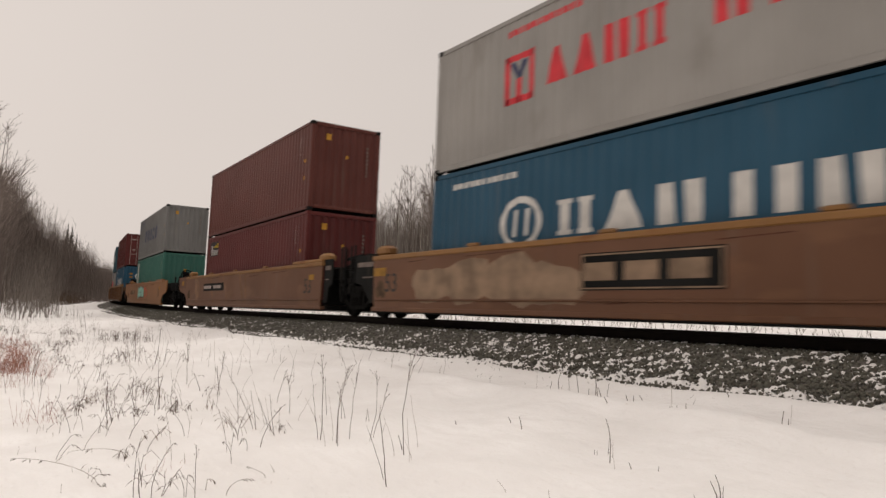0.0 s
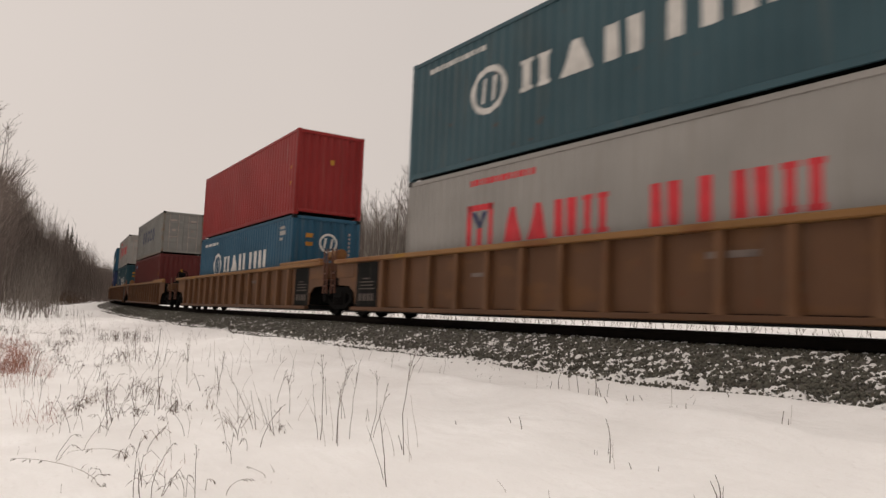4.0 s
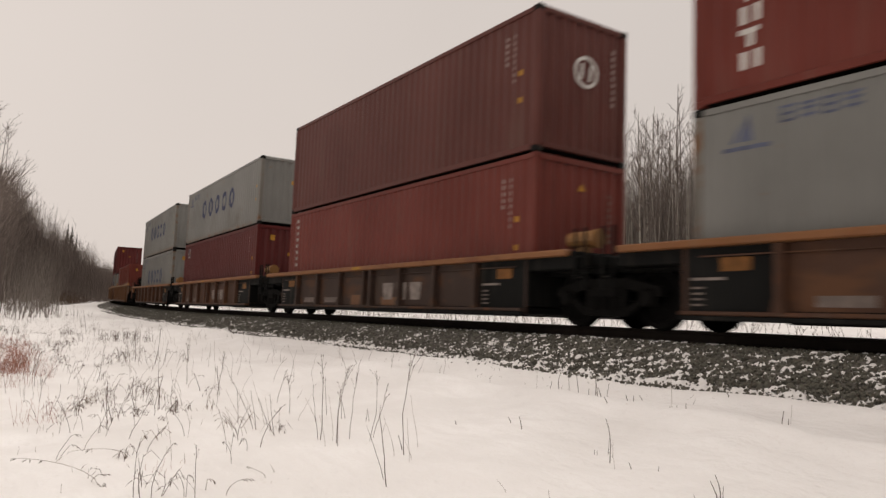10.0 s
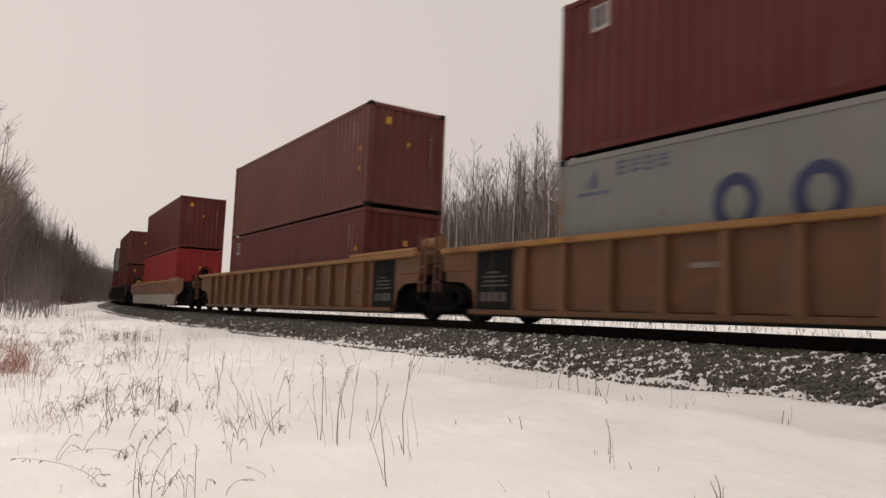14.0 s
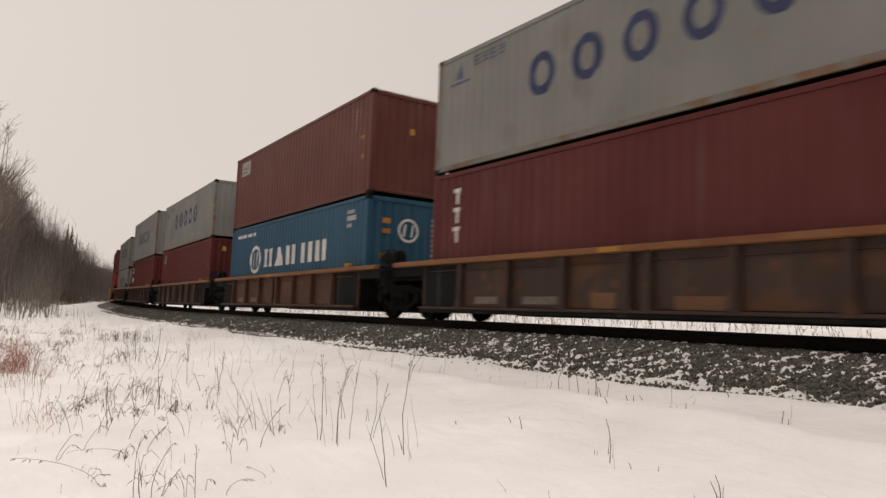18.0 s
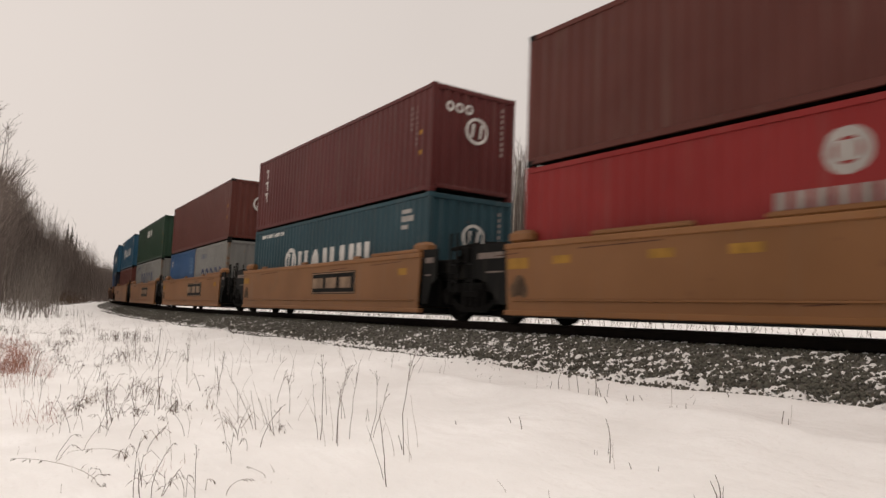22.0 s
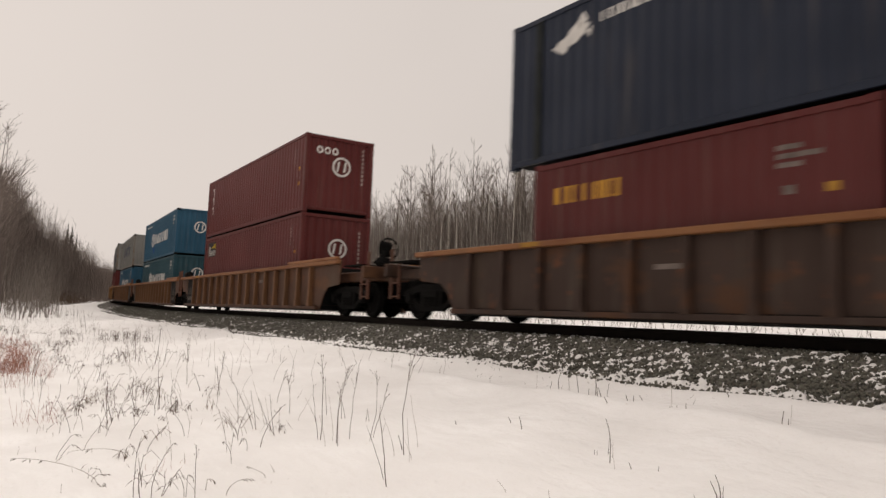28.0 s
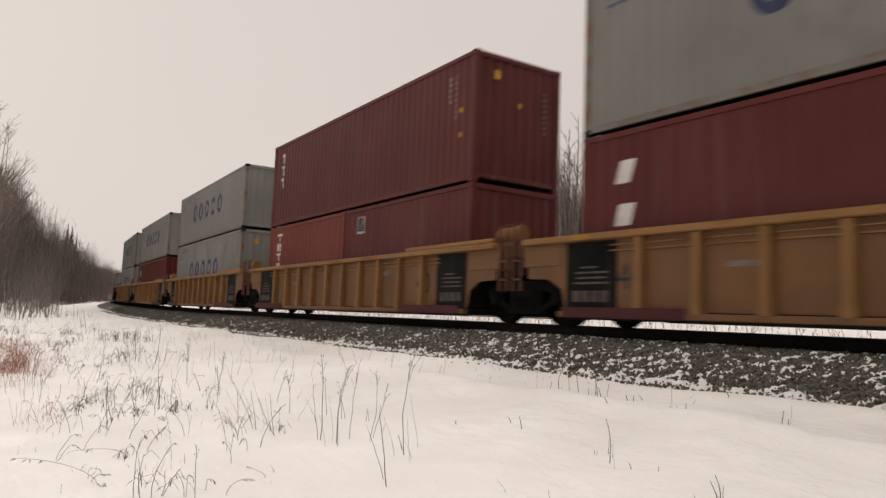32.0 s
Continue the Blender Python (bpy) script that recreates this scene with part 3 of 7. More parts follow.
def marks_of(kind, length, height):
    """Plain shapes for the painted marks of a container side: (name, polys, material)."""
    zc = height / 2 + 0.12
    L2 = length / 2
    if kind == "ovals":                      # five wide-set dark blue ovals, small sign before them
        out = []
        for i in range(5):
            x = -2.60 + i * 1.18
            out.append(("mark_oval", ring(x, zc + (0.04 if height < 2.7 else -0.05), 0.37, 0.43, 0.18, 18), MARK_BLUE))
        sign = [bar(-5.6, -4.9, height - 0.72, height - 0.66), [(-5.35, height - 0.6), (-5.15, height - 0.6), (-5.22, height - 0.2)], [(-5.5, height - 0.6), (-5.4, height - 0.6), (-5.3, height - 0.32)]]
        return out + [("small_mark", sign, MARK_SLATE), ("fine_print", stroke_row(-4.75, -3.65, height - 0.44, 0.23, 4), MARK_SLATE)]
    if kind == "ring_row":                   # white ring and six upright slabs
        tall = height > 2.7
        cx, rx, rz, zr = (-3.08, 0.60, 0.52, zc) if tall else (-2.45, 0.49, 0.45, height / 2 + 0.03)
        out = [("mark_ring", ring(cx, zr, rx, rz, 0.13, 22), MARK_WHITE), ("mark_sign", [bar(cx - 0.24, cx - 0.12, zr - 0.26, zr + 0.26, 0.06), bar(cx + 0.10, cx + 0.22, zr - 0.26, zr + 0.26, 0.06)], MARK_WHITE)]
        for i, form in enumerate((0, 1, 2, 3, 3, 2)):
            x = (-2.02 if tall else -1.79) + (0.0, 1.09, 2.18, 3.22, 3.86, 4.67)[i] * (1.0 if tall else 0.9)
            h = 0.32 if tall else 0.30
            out.append(("mark_slab", slab_letter(x, zr - h, zr + h, 0.80 if tall else 0.76, form), MARK_WHITE))
        box = [bar(L2 - 1.30, L2 - 0.85, height - 0.42, height - 0.32), bar(L2 - 1.30, L2 - 0.70, height - 0.62, height - 0.48), bar(L2 - 1.30, L2 - 0.95, height - 0.80, height - 0.70)]
        return out + [("fine_print", small_row(-L2 + 0.77, -L2 + 2.92, height - 0.42 if tall else height - 0.33, 0.12, 11), MARK_WHITE), ("size_mark", box, MARK_GREY)]
    if kind == "ring_row_patched":
        return marks_of("ring_row", length, height) + [("repaint_patch", [bar(-3.55, -1.30, zc - 0.75, zc + 0.30), bar(-1.30, -0.2, zc - 0.75, zc + 0.05)], PATCH_BLUE)]
    if kind == "ring_row_spot":
        return marks_of("ring_row", length, height) + [("repaint_patch", [bar(-2.12, -1.62, 0.46, 0.78)], SPOT_BLUE)]
    if kind == "ovals_plate":
        return marks_of("ovals", length, height) + [("plate_mark", [bar(-1.96, -1.60, 0.50, 0.72)], MARK_WHITE)]
    if kind == "red_row":                    # red framed sign and eight red slabs
        z0, z1 = zc - 0.5, zc + 0.5
        frame_ = [bar(-3.66, -2.80, z0, z0 + 0.13), bar(-3.66, -2.80, z1 - 0.13, z1), bar(-3.66, -3.53, z0, z1), bar(-2.93, -2.80, z0, z1), bar(-3.32, -3.14, z0, zc)]
        vee = [[(-3.5, z1 - 0.16), (-3.36, z1 - 0.16), (-3.16, zc), (-3.28, zc)], [(-3.0, z1 - 0.16), (-3.12, z1 - 0.16), (-3.28, zc), (-3.16, zc)]]
        out = []
        for i, form in enumerate((1, 1, 2, 0, -1, 2, 3, 2, 0)):
            if form >= 0:
                out.append(("mark_slab", slab_letter(-2.45 + i * 0.72, zc - 0.34, zc + 0.34, 0.55, form), MARK_RED))
        return [("sign_frame", frame_, MARK_RED), ("sign_wedge", vee, MARK_BLUE), *out, ("fine_print", small_row(-3.6, -1.5, height - 0.42, 0.13, 12), MARK_RED)]
    if kind == "column":                     # white column of small shapes at the trailing end
        out = []
        for i in range(6):
            z = height - 0.27 - i * 0.33
            w = (0.36, 0.30, 0.34, 0.36, 0.30, 0.34)[i]
            out += [bar(-L2 + 0.75, -L2 + 0.75 + w, z - 0.08, z), bar(-L2 + 0.86, -L2 + 0.97, z - 0.26, z - 0.08)] if i % 2 == 0 else [bar(-L2 + 0.77, -L2 + 0.86, z - 0.26, z), bar(-L2 + 0.98, -L2 + 1.07, z - 0.26, z)]
        return [("brand_mark", out, MARK_WHITE)]
    if kind == "thin_column":
        out = [bar(-L2 + 0.52, -L2 + 0.52 + (0.10, 0.15, 0.12, 0.16)[i % 4], height - 0.34 - i * 0.2, height - 0.24 - i * 0.2) for i in range(8)]
        return [("brand_mark", out, MARK_GREY)]
    if kind == "three_column":
        out = []
        for i in range(3):
            z = height - 0.39 - i * 0.42
            out += [bar(-L2 + 0.78, -L2 + 1.02, z - 0.09, z), bar(-L2 + 0.85, -L2 + 0.95, z - 0.34, z - 0.09)]
        return [("brand_mark", out, MARK_WHITE)]
    if kind == "yellow_plate":
        x, z = -L2 + 0.54, height - 0.90
        return [("plate_mark", [bar(x, x + 1.3, z, z + 0.64)], MARK_BLACK), ("plate_panel", [bar(x + 0.04, x + 0.45, z + 0.05, z + 0.48), bar(x + 0.45, x + 1.25, z + 0.05, z + 0.28)], MARK_WHITE),
                ("plate_wedge", [[(x + 0.45, z + 0.40), (x + 1.26, z + 0.34), (x + 1.26, z + 0.60)]], MARK_BRIGHT)]
    if kind == "white_plate":
        x, z = -L2 + 0.68, height - 0.80
        return [("plate_mark", [bar(x, x + 1.0, z, z + 0.55)], MARK_GREY), ("plate_panel", [bar(x + 0.1, x + 0.75, z + 0.26, z + 0.34), bar(x + 0.1, x + 0.6, z + 0.1, z + 0.18)], MARK_FAINT)]
    if kind == "small_plate":
        x, z = -L2 + 0.72, height - 0.73
        return [("plate_mark", [bar(x, x + 0.40, z, z + 0.46)], MARK_GREY), ("plate_panel", [bar(x + 0.03, x + 0.37, z + 0.07, z + 0.43)], MARK_BLUE), ("plate_wedge", [[(x + 0.05, z + 0.14), (x + 0.35, z + 0.24), (x + 0.35, z + 0.38)]], MARK_YELLOW)]
    if kind == "white_dash":
        x, z = -L2 + 0.74, height - 0.90
        return [("brand_mark", [bar(x, x + 0.30, z, z + 0.38, 0.10), bar(x, x + 0.32, z - 0.70, z - 0.34, 0.08)], MARK_WHITE)]
    if kind == "ovals_small":
        out = [("mark_oval", ring(-1.30 + i * 0.80, 1.15, 0.31, 0.38, 0.14, 16), MARK_BLUE) for i in range(5)]
        return out + [("fine_print", stroke_row(-1.85, -0.6, 2.0, 0.2, 4), MARK_SLATE)]
    if kind == "blue_dot":
        return [("round_mark", ring(-L2 + 0.75, height - 0.5, 0.20, 0.16, 0.15, 14), MARK_SKY)]
    if kind == "red_white_row":
        z = height / 2 + 0.75
        out = []
        for i in range(5):
            out.append(("mark_oval", ring(-4.62 + i * 0.48, z, 0.21, 0.19, 0.10, 12), MARK_WHITE))
        return out + [("mark_block", [bar(-5.62, -4.95, z - 0.2, z + 0.2)], MARK_RED)]
    if kind == "label_column":
        return [("brand_panel", [bar(-L2 + 0.48, -L2 + 0.94, 0.6, height - 0.28)], MARK_WHITE),
                ("brand_mark", [bar(-L2 + 0.60, -L2 + 0.82, height - 0.62 - i * 0.42, height - 0.38 - i * 0.42) for i in range(4)], MARK_GREY)]
    if kind == "white_row":
        out = []
        for i in range(7):
            out.append(("mark_slab", slab_letter(-1.32 + i * 0.345, height / 2 + 0.38, height / 2 + 0.84, 0.27, (4, 1, 0, 3, 4, 1, 4)[i]), MARK_WHITE))
        return out
    if kind == "long_row":                   # navy box: white emblem and a row of small slabs
        z = height - 0.62
        out = [[(-5.75, z - 0.12), (-5.45, z - 0.30), (-5.25, z - 0.16), (-5.35, z + 0.04)], [(-5.35, z + 0.04), (-5.25, z - 0.2), (-4.95, z - 0.08), (-4.8, z + 0.10), (-5.1, z + 0.24)],
               [(-5.1, z + 0.2), (-5.0, z + 0.02), (-4.86, z + 0.2), (-4.95, z + 0.36)], [(-4.9, z - 0.02), (-4.8, z - 0.16), (-4.72, z + 0.02)]]
        for i in range(6):
            out += slab_letter(-4.62 + i * 0.24, z + 0.04, z + 0.22, 0.2, (3, 0, 2, 1, 0, 2)[i])
        return [("brand_mark", out, MARK_WHITE), ("number_column", [bar(L2 - 2.05 + 0.22 * c, L2 - 1.97 + 0.22 * c, height - 0.55 - i * 0.13, height - 0.47 - i * 0.13) for c in (0, 1) for i in range(6 - c)], MARK_DULL), ("sticker", [bar(L2 - 1.98, L2 - 1.80, height - 1.75, height - 1.58)], DULL_YELLOW)]
    if kind == "yellow_word":
        out = []
        for i in range(5):
            out += slab_letter(-2.6 + i * 0.33, height - 0.78, height - 0.48, 0.28, (4, 0, 3, 2, 0)[i])
        return [("brand_mark", out, MARK_YELLOW), ("number_block", [bar(1.68, 1.68 + w, z, z + 0.07) for w, z in ((0.35, 2.08), (0.62, 1.96), (0.36, 1.84))] + [bar(1.78, 1.93, 1.48, 1.60)], MARK_FAINT), ("size_mark", [bar(2.34, 2.50, 1.46, 1.58)], DULL_YELLOW)]
    if kind == "block_word":
        return [("brand_mark", ring(-2.35, height / 2, 0.24, 0.28, 0.12, 10, 45, 315) + [bar(-2.0, -1.88, height / 2 - 0.28, height / 2 + 0.28, 0.12), bar(-1.62, -1.45, height / 2 - 0.28, height / 2 + 0.28)], MARK_WHITE)]
    if kind == "round_word":
        z = height / 2 + 0.3
        out = ring(-0.20, z + 0.35, 0.31, 0.31, 0.13, 16) + [bar(-0.33, -0.07, z + 0.22, z + 0.48)]
        return [("brand_mark", out, MARK_GREY), ("fine_print", small_row(-1.15, 1.0, z - 0.32, 0.24, 8), MARK_DIM)]
    return []


def end_marks_of(kind, height):
    """Marks on the leading end, as convex shapes (y, z)."""
    if kind in ("ring", "blue_ring"):
        zr = height * (0.62 if kind == "ring" else 0.70)
        out = ring(0.07, zr, 0.33, 0.33, 0.07, 22) + [bar(-0.11, -0.04, zr - 0.17, zr + 0.17, 0.05), bar(0.13, 0.20, zr - 0.17, zr + 0.17, 0.05)]
        got = [("round_mark", out, MARK_WHITE), ("number_column", [bar(0.80, 0.86, height * 0.42 + i * 0.14, height * 0.42 + 0.09 + i * 0.14) for i in range(9)], MARK_DIM)]
        if kind == "blue_ring":
            got.append(("warning_label", [bar(-0.74, -0.49, height * 0.75, height * 0.80), bar(-0.74, -0.49, height * 0.655, height * 0.70), bar(-0.78, -0.48, height * 0.42, height * 0.475)], DULL_ORANGE))
        return got
    if kind == "word_ring":
        word = []
        for i in range(3):
            word += ring(-0.72 + i * 0.27, height - 0.5, 0.12, 0.13, 0.06, 8)
        return end_marks_of("ring", height) + [("word_mark", word, MARK_WHITE)]
    if kind == "size":
        return [("dash_row", [bar(-0.80 + i * 0.32, -0.62 + i * 0.32, height - 0.30, height - 0.20) for i in range(6)], MARK_DIM), ("number_column", [bar(0.78, 0.84, height * 0.42 + i * 0.14, height * 0.42 + 0.09 + i * 0.14) for i in range(8)], MARK_DULL)]
    if kind == "hazard":
        return [("warning_label", [bar(-0.20, 0.24, height - 0.72, height - 0.34)], MARK_HAZARD), ("warning_sign", [[(0.72, height - 0.56), (0.90, height - 0.56), (0.81, height - 0.40)]], MARK_DULL)]
    if kind == "white_label":
        return [("data_label", [bar(0.32, 0.62, height - 0.58, height - 0.30)], MARK_GREY), ("warning_sign", [bar(-0.40, -0.31, height * 0.40, height * 0.45)], ORANGE), ("number_column", [bar(0.76, 0.80, height * 0.35 + i * 0.13, height * 0.35 + 0.07 + i * 0.13) for i in range(6)], MARK_FAINT)]
    if kind == "triangle":
        return [("warning_sign", [[(-0.08, height - 0.62), (0.10, height - 0.62), (0.01, height - 0.46)]], MARK_YELLOW), ("number_column", [bar(0.76, 0.80, height * 0.45 + i * 0.13, height * 0.45 + 0.08 + i * 0.13) for i in range(8)], MARK_FAINT)]
    if kind == "label":
        return [("warning_label", [bar(-0.70, -0.53, height - 0.56, height - 0.36)], MARK_YELLOW), ("warning_sign", [bar(0.0, 0.09, height * 0.62, height * 0.66)], MARK_YELLOW), ("number_column", [bar(0.74, 0.79, height * 0.45 + i * 0.13, height * 0.45 + 0.08 + i * 0.13) for i in range(8)], MARK_FAINT)]
    return [("warning_sign", [bar(0.0, 0.14, height * 0.62, height * 0.68)], MARK_YELLOW)]


MESHES = {}


def shared(key, make, mat):
    if key not in MESHES:
        MESHES[key] = make().mesh(key[0], mat)
    return MESHES[key]


COLOUR_WORDS = {"dark_red": "dark red", "brown_red": "brown-red", "orange_red": "faded orange-red", "bright_red": "bright red", "grey": "weathered light grey", "plain_grey": "plain grey",
                "white": "dirty white", "blue": "blue", "teal_blue": "dull teal-blue", "faded_blue": "faded grey-blue", "royal_blue": "royal blue", "mid_blue": "mid blue", "navy": "navy blue", "teal": "teal green", "green": "dark green"}
MARK_WORDS = {"ovals": "dark blue ovals", "ring_row": "a white ring and slabs", "red_row": "a red sign and red slabs", "column": "a white column of marks", "three_column": "three white marks at one end",
              "yellow_plate": "a yellow and white plate", "white_plate": "a white placard", "small_plate": "a small blue and yellow plate", "white_dash": "two white marks", "blue_dot": "a light blue dot", "ring_row_patched": "white slabs partly painted over", "ring_row_spot": "a white ring and blue patch", "ovals_plate": "blue ovals and a plate", "thin_column": "a thin white column of marks", "ovals_small": "small dark blue ovals",
              "red_white_row": "a red block and white rings", "label_column": "a white label strip", "white_row": "a row of white slabs", "long_row": "a white emblem", "yellow_word": "a yellow word mark",
              "block_word": "white block marks", "round_word": "a white round emblem", "": "no large marks"}


def container(colour, mark="", height=2.896, length=12.192, end="label"):
    """A steel container: corrugated sheets in a frame of rails, posts and corner castings; its base is z = 0."""
    feet = {12.192: "forty-foot", 13.716: "forty-five-foot", 6.058: "twenty-foot"}[length]
    root = tagged(new("shipping_container"), f"{COLOUR_WORDS[colour]} {feet} steel container with {MARK_WORDS[mark]}", "shipping container", "containers on the train")
    mat = PAINT[colour]
    worn = PAINT["grey_worn"] if colour == "grey" else mat
    block = CAR["black"] if colour in ("grey", "white", "plain_grey", "blue", "brown_red") else mat
    L2, H, W = length / 2, height, HALF_W
    key = (length, height, colour)
    side = shared(("side_panel", *key), lambda: corrugated_side(length, height), mat)
    part("side_panel", side, mat, root)
    part("side_panel", side, mat, root, place=Matrix.Rotation(math.pi, 4, "Z"))
    end_sheet = shared(("end_panel", *key), lambda: corrugated_end(height), mat)
    part("end_panel", end_sheet, mat, root, place=Matrix.Translation((-L2 + 0.03, 0, 0)) @ Matrix.Rotation(math.pi, 4, "Z"))
    if end == "door":
        for s in (-1, 1):
            g = Geo().box(L2 - 0.075, L2 - 0.045, min(0, s * 1.12) + 0.006, max(0, s * 1.12) - 0.006, 0.17, H - 0.12, 0.008)
            door = part("door", g, mat, root)
            for i in range(5):
                z = 0.32 + i * (H - 0.6) / 4.6
                part("door_panel", Geo().box(L2 - 0.044, L2 - 0.028, min(s * 0.06, s * 1.06), max(s * 0.06, s * 1.06), z, z + (H - 0.6) / 4.6 - 0.12, 0.007), mat, door)
            for y in (0.30, 0.82):
                part("lock_rod", Geo().tube((L2 - 0.012, s * y, 0.12), (L2 - 0.012, s * y, H - 0.07), 0.019, 0.019, 6), mat if colour == "faded_blue" else MARK_DIM, door, "steel lock rod")
            part("rod_handle", Geo().box(L2 - 0.022, L2 - 0.004, min(s * 0.30, s * 0.78), max(s * 0.30, s * 0.78), 1.05, 1.09), mat if colour == "faded_blue" else MARK_DIM, door)
            if mark == "ring_row" and s < 0:           # one leaf carries a ring, the other its data labels
                ringed = Geo()
                for poly in ring(-0.56, H - 0.50, 0.21, 0.21, 0.05, 18) + [bar(-0.68, -0.63, H - 0.60, H - 0.40, 0.03), bar(-0.52, -0.47, H - 0.60, H - 0.40, 0.03)]:
                    ringed.add([(L2 - 0.024, y, z) for y, z in poly], [tuple(range(4))])
                part("round_mark", ringed, MARK_GREY, door, "white ring mark")
                part("warning_label", Geo().box(L2 - 0.026, L2 - 0.022, -0.98, -0.20, H - 1.18, H - 0.98), DULL_YELLOW, door, "dull yellow warning label")
            elif mark == "ring_row":
                for i, (z, h) in enumerate(((H - 0.58, 0.24), (H - 1.10, 0.16), (H - 1.42, 0.18), (H - 1.86, 0.16))):
                    for y in (0.20, 0.54):
                        part("data_label", Geo().box(L2 - 0.026, L2 - 0.022, y, y + 0.26, z, z + h), MARK_DIM, door, "white data label")
                continue
            part("number_label", Geo().box(L2 - 0.026, L2 - 0.022, min(s * 0.40, s * 0.75), max(s * 0.40, s * 0.75), H - 0.56, H - 0.46).box(L2 - 0.026, L2 - 0.022, min(s * 0.45, s * 0.65), max(s * 0.45, s * 0.65), 1.40, 1.54), MARK_DIM, door, "white number label")
    else:
        part("end_panel", end_sheet, mat, root, place=Matrix.Translation((L2 - 0.03, 0, 0)))
        for name, polys, m in end_marks_of(end, H):
            g = Geo()
            for p in polys:
                g.add([(L2 - 0.024, y, z) for y, z in p], [tuple(range(len(p)))])
            ob = part(name, g, m, root)
            if name in ("number_column", "word_mark", "warning_label", "dash_row"):
                tagged(ob, kind="stuff")
    part("roof_panel", shared(("roof_panel", *key), lambda: Geo().box(-L2 + 0.1, L2 - 0.1, -W + 0.06, W - 0.06, H - 0.06, H - 0.03), mat), mat, root)
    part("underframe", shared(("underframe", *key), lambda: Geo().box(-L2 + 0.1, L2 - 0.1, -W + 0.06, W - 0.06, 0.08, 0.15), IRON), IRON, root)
    top = shared(("top_rail", *key), lambda: Geo().box(-L2 + 0.17, L2 - 0.17, -W + 0.004, -W + 0.065, H - 0.115, H - 0.018, 0.008), mat)
    low = shared(("bottom_rail", *key), lambda: Geo().box(-L2 + 0.17, L2 - 0.17, -W + 0.004, -W + 0.06, 0.045, 0.158, 0.008), worn)
    head = shared(("end_header", *key), lambda: Geo().box(L2 - 0.09, L2 - 0.006, -W + 0.16, W - 0.16, H - 0.13, H - 0.012, 0.01), mat)
    sill = shared(("end_sill", *key), lambda: Geo().box(L2 - 0.09, L2 - 0.006, -W + 0.16, W - 0.16, 0.10, 0.20, 0.01), mat)
    post = shared(("corner_post", *key), lambda: Geo().box(L2 - 0.16, L2 - 0.004, -W + 0.003, -W + 0.13, 0.11, H - 0.11, 0.012), worn)
    cast = shared(("corner_casting", colour), lambda: Geo().box(-0.178, 0, 0, 0.162, 0, 0.118, 0.012).box(-0.13, -0.05, -0.001, 0.002, 0.03, 0.09), block)
    flip = Matrix.Rotation(math.pi, 4, "Z")
    for turn in (Matrix.Identity(4), flip):
        for name, me in (("top_rail", top), ("bottom_rail", low), ("end_header", head), ("end_sill", sill)):
            part(name, me, mat, root, place=turn)
    for sx in (-1, 1):
        for sy in (-1, 1):
            mirror = Matrix.Diagonal((sx, -sy, 1, 1))
            part("corner_post", post, mat, root, place=mirror)
            for z in (0, H - 0.118):
                part("corner_casting", cast, mat, root, place=Matrix.Translation((sx * L2, sy * W, z)) @ Matrix.Diagonal((sx, -sy, 1, 1)))
    if length > 13:
        stay = shared(("inner_post", H), lambda: Geo().box(6.0, 6.17, -W - 0.001, -W + 0.10, 0.11, H - 0.10, 0.012), GRIME)
        for sx in (-1, 1):
            for sy in (-1, 1):
                part("inner_post", stay, GRIME, root, "grimy post at the forty-foot lifting point", Matrix.Diagonal((sx, -sy, 1, 1)))
    for name, polys, m in marks_of(mark, length, H):
        ob = part(name, side_mark(polys, length, 0.008 if name == "repaint_patch" else 0.004), m, root)
        if name in ("fine_print", "small_mark", "number_column", "number_block", "brand_mark", "size_mark"):
            tagged(ob, kind="stuff")
    if end == "size":
        digits(root, "45", L2 - 1.05, H - 1.02, -W - 0.002, 0.62, MARK_GREY, 0.0, "white number forty-five")
        digits(root, "45", L2 - 0.02, H * 0.52, -0.28, 0.55, MARK_GREY, math.pi / 2, "white number forty-five")
    if colour == "mid_blue":
        part("plate_mark", side_mark([bar(-L2 + 0.32, -L2 + 0.58, H - 0.72, H - 0.40)], length), MARK_GREY, root)
        tagged(part("number_block", side_mark([bar(L2 - 1.15 + c * 0.24, L2 - 1.0 + c * 0.24, H - 0.52 - i * 0.17, H - 0.43 - i * 0.17) for c in (0, 1, 2) for i in range(5)], length), SPOT_PALE, root), kind="stuff")
    if not mark.startswith("ring_row") and mark not in ("long_row", "yellow_word") and length > 7:
        # number block and stickers near the leading end
        tagged(part("number_block", side_mark([bar(L2 - 1.0 + c * 0.22, L2 - 0.93 + c * 0.22, H - 0.5 - i * 0.13, H - 0.42 - i * 0.13) for c in (0, 1) for i in range(5 + 3 * c)], length), MARK_GREY if colour in ("grey", "white", "plain_grey") else MARK_DIM, root), kind="stuff")
        for f in (0.36, 0.55):
            part("sticker", side_mark([bar(L2 - 0.60, L2 - 0.49, H * f, H * f + 0.11)], length), MARK_YELLOW, root)
    return root


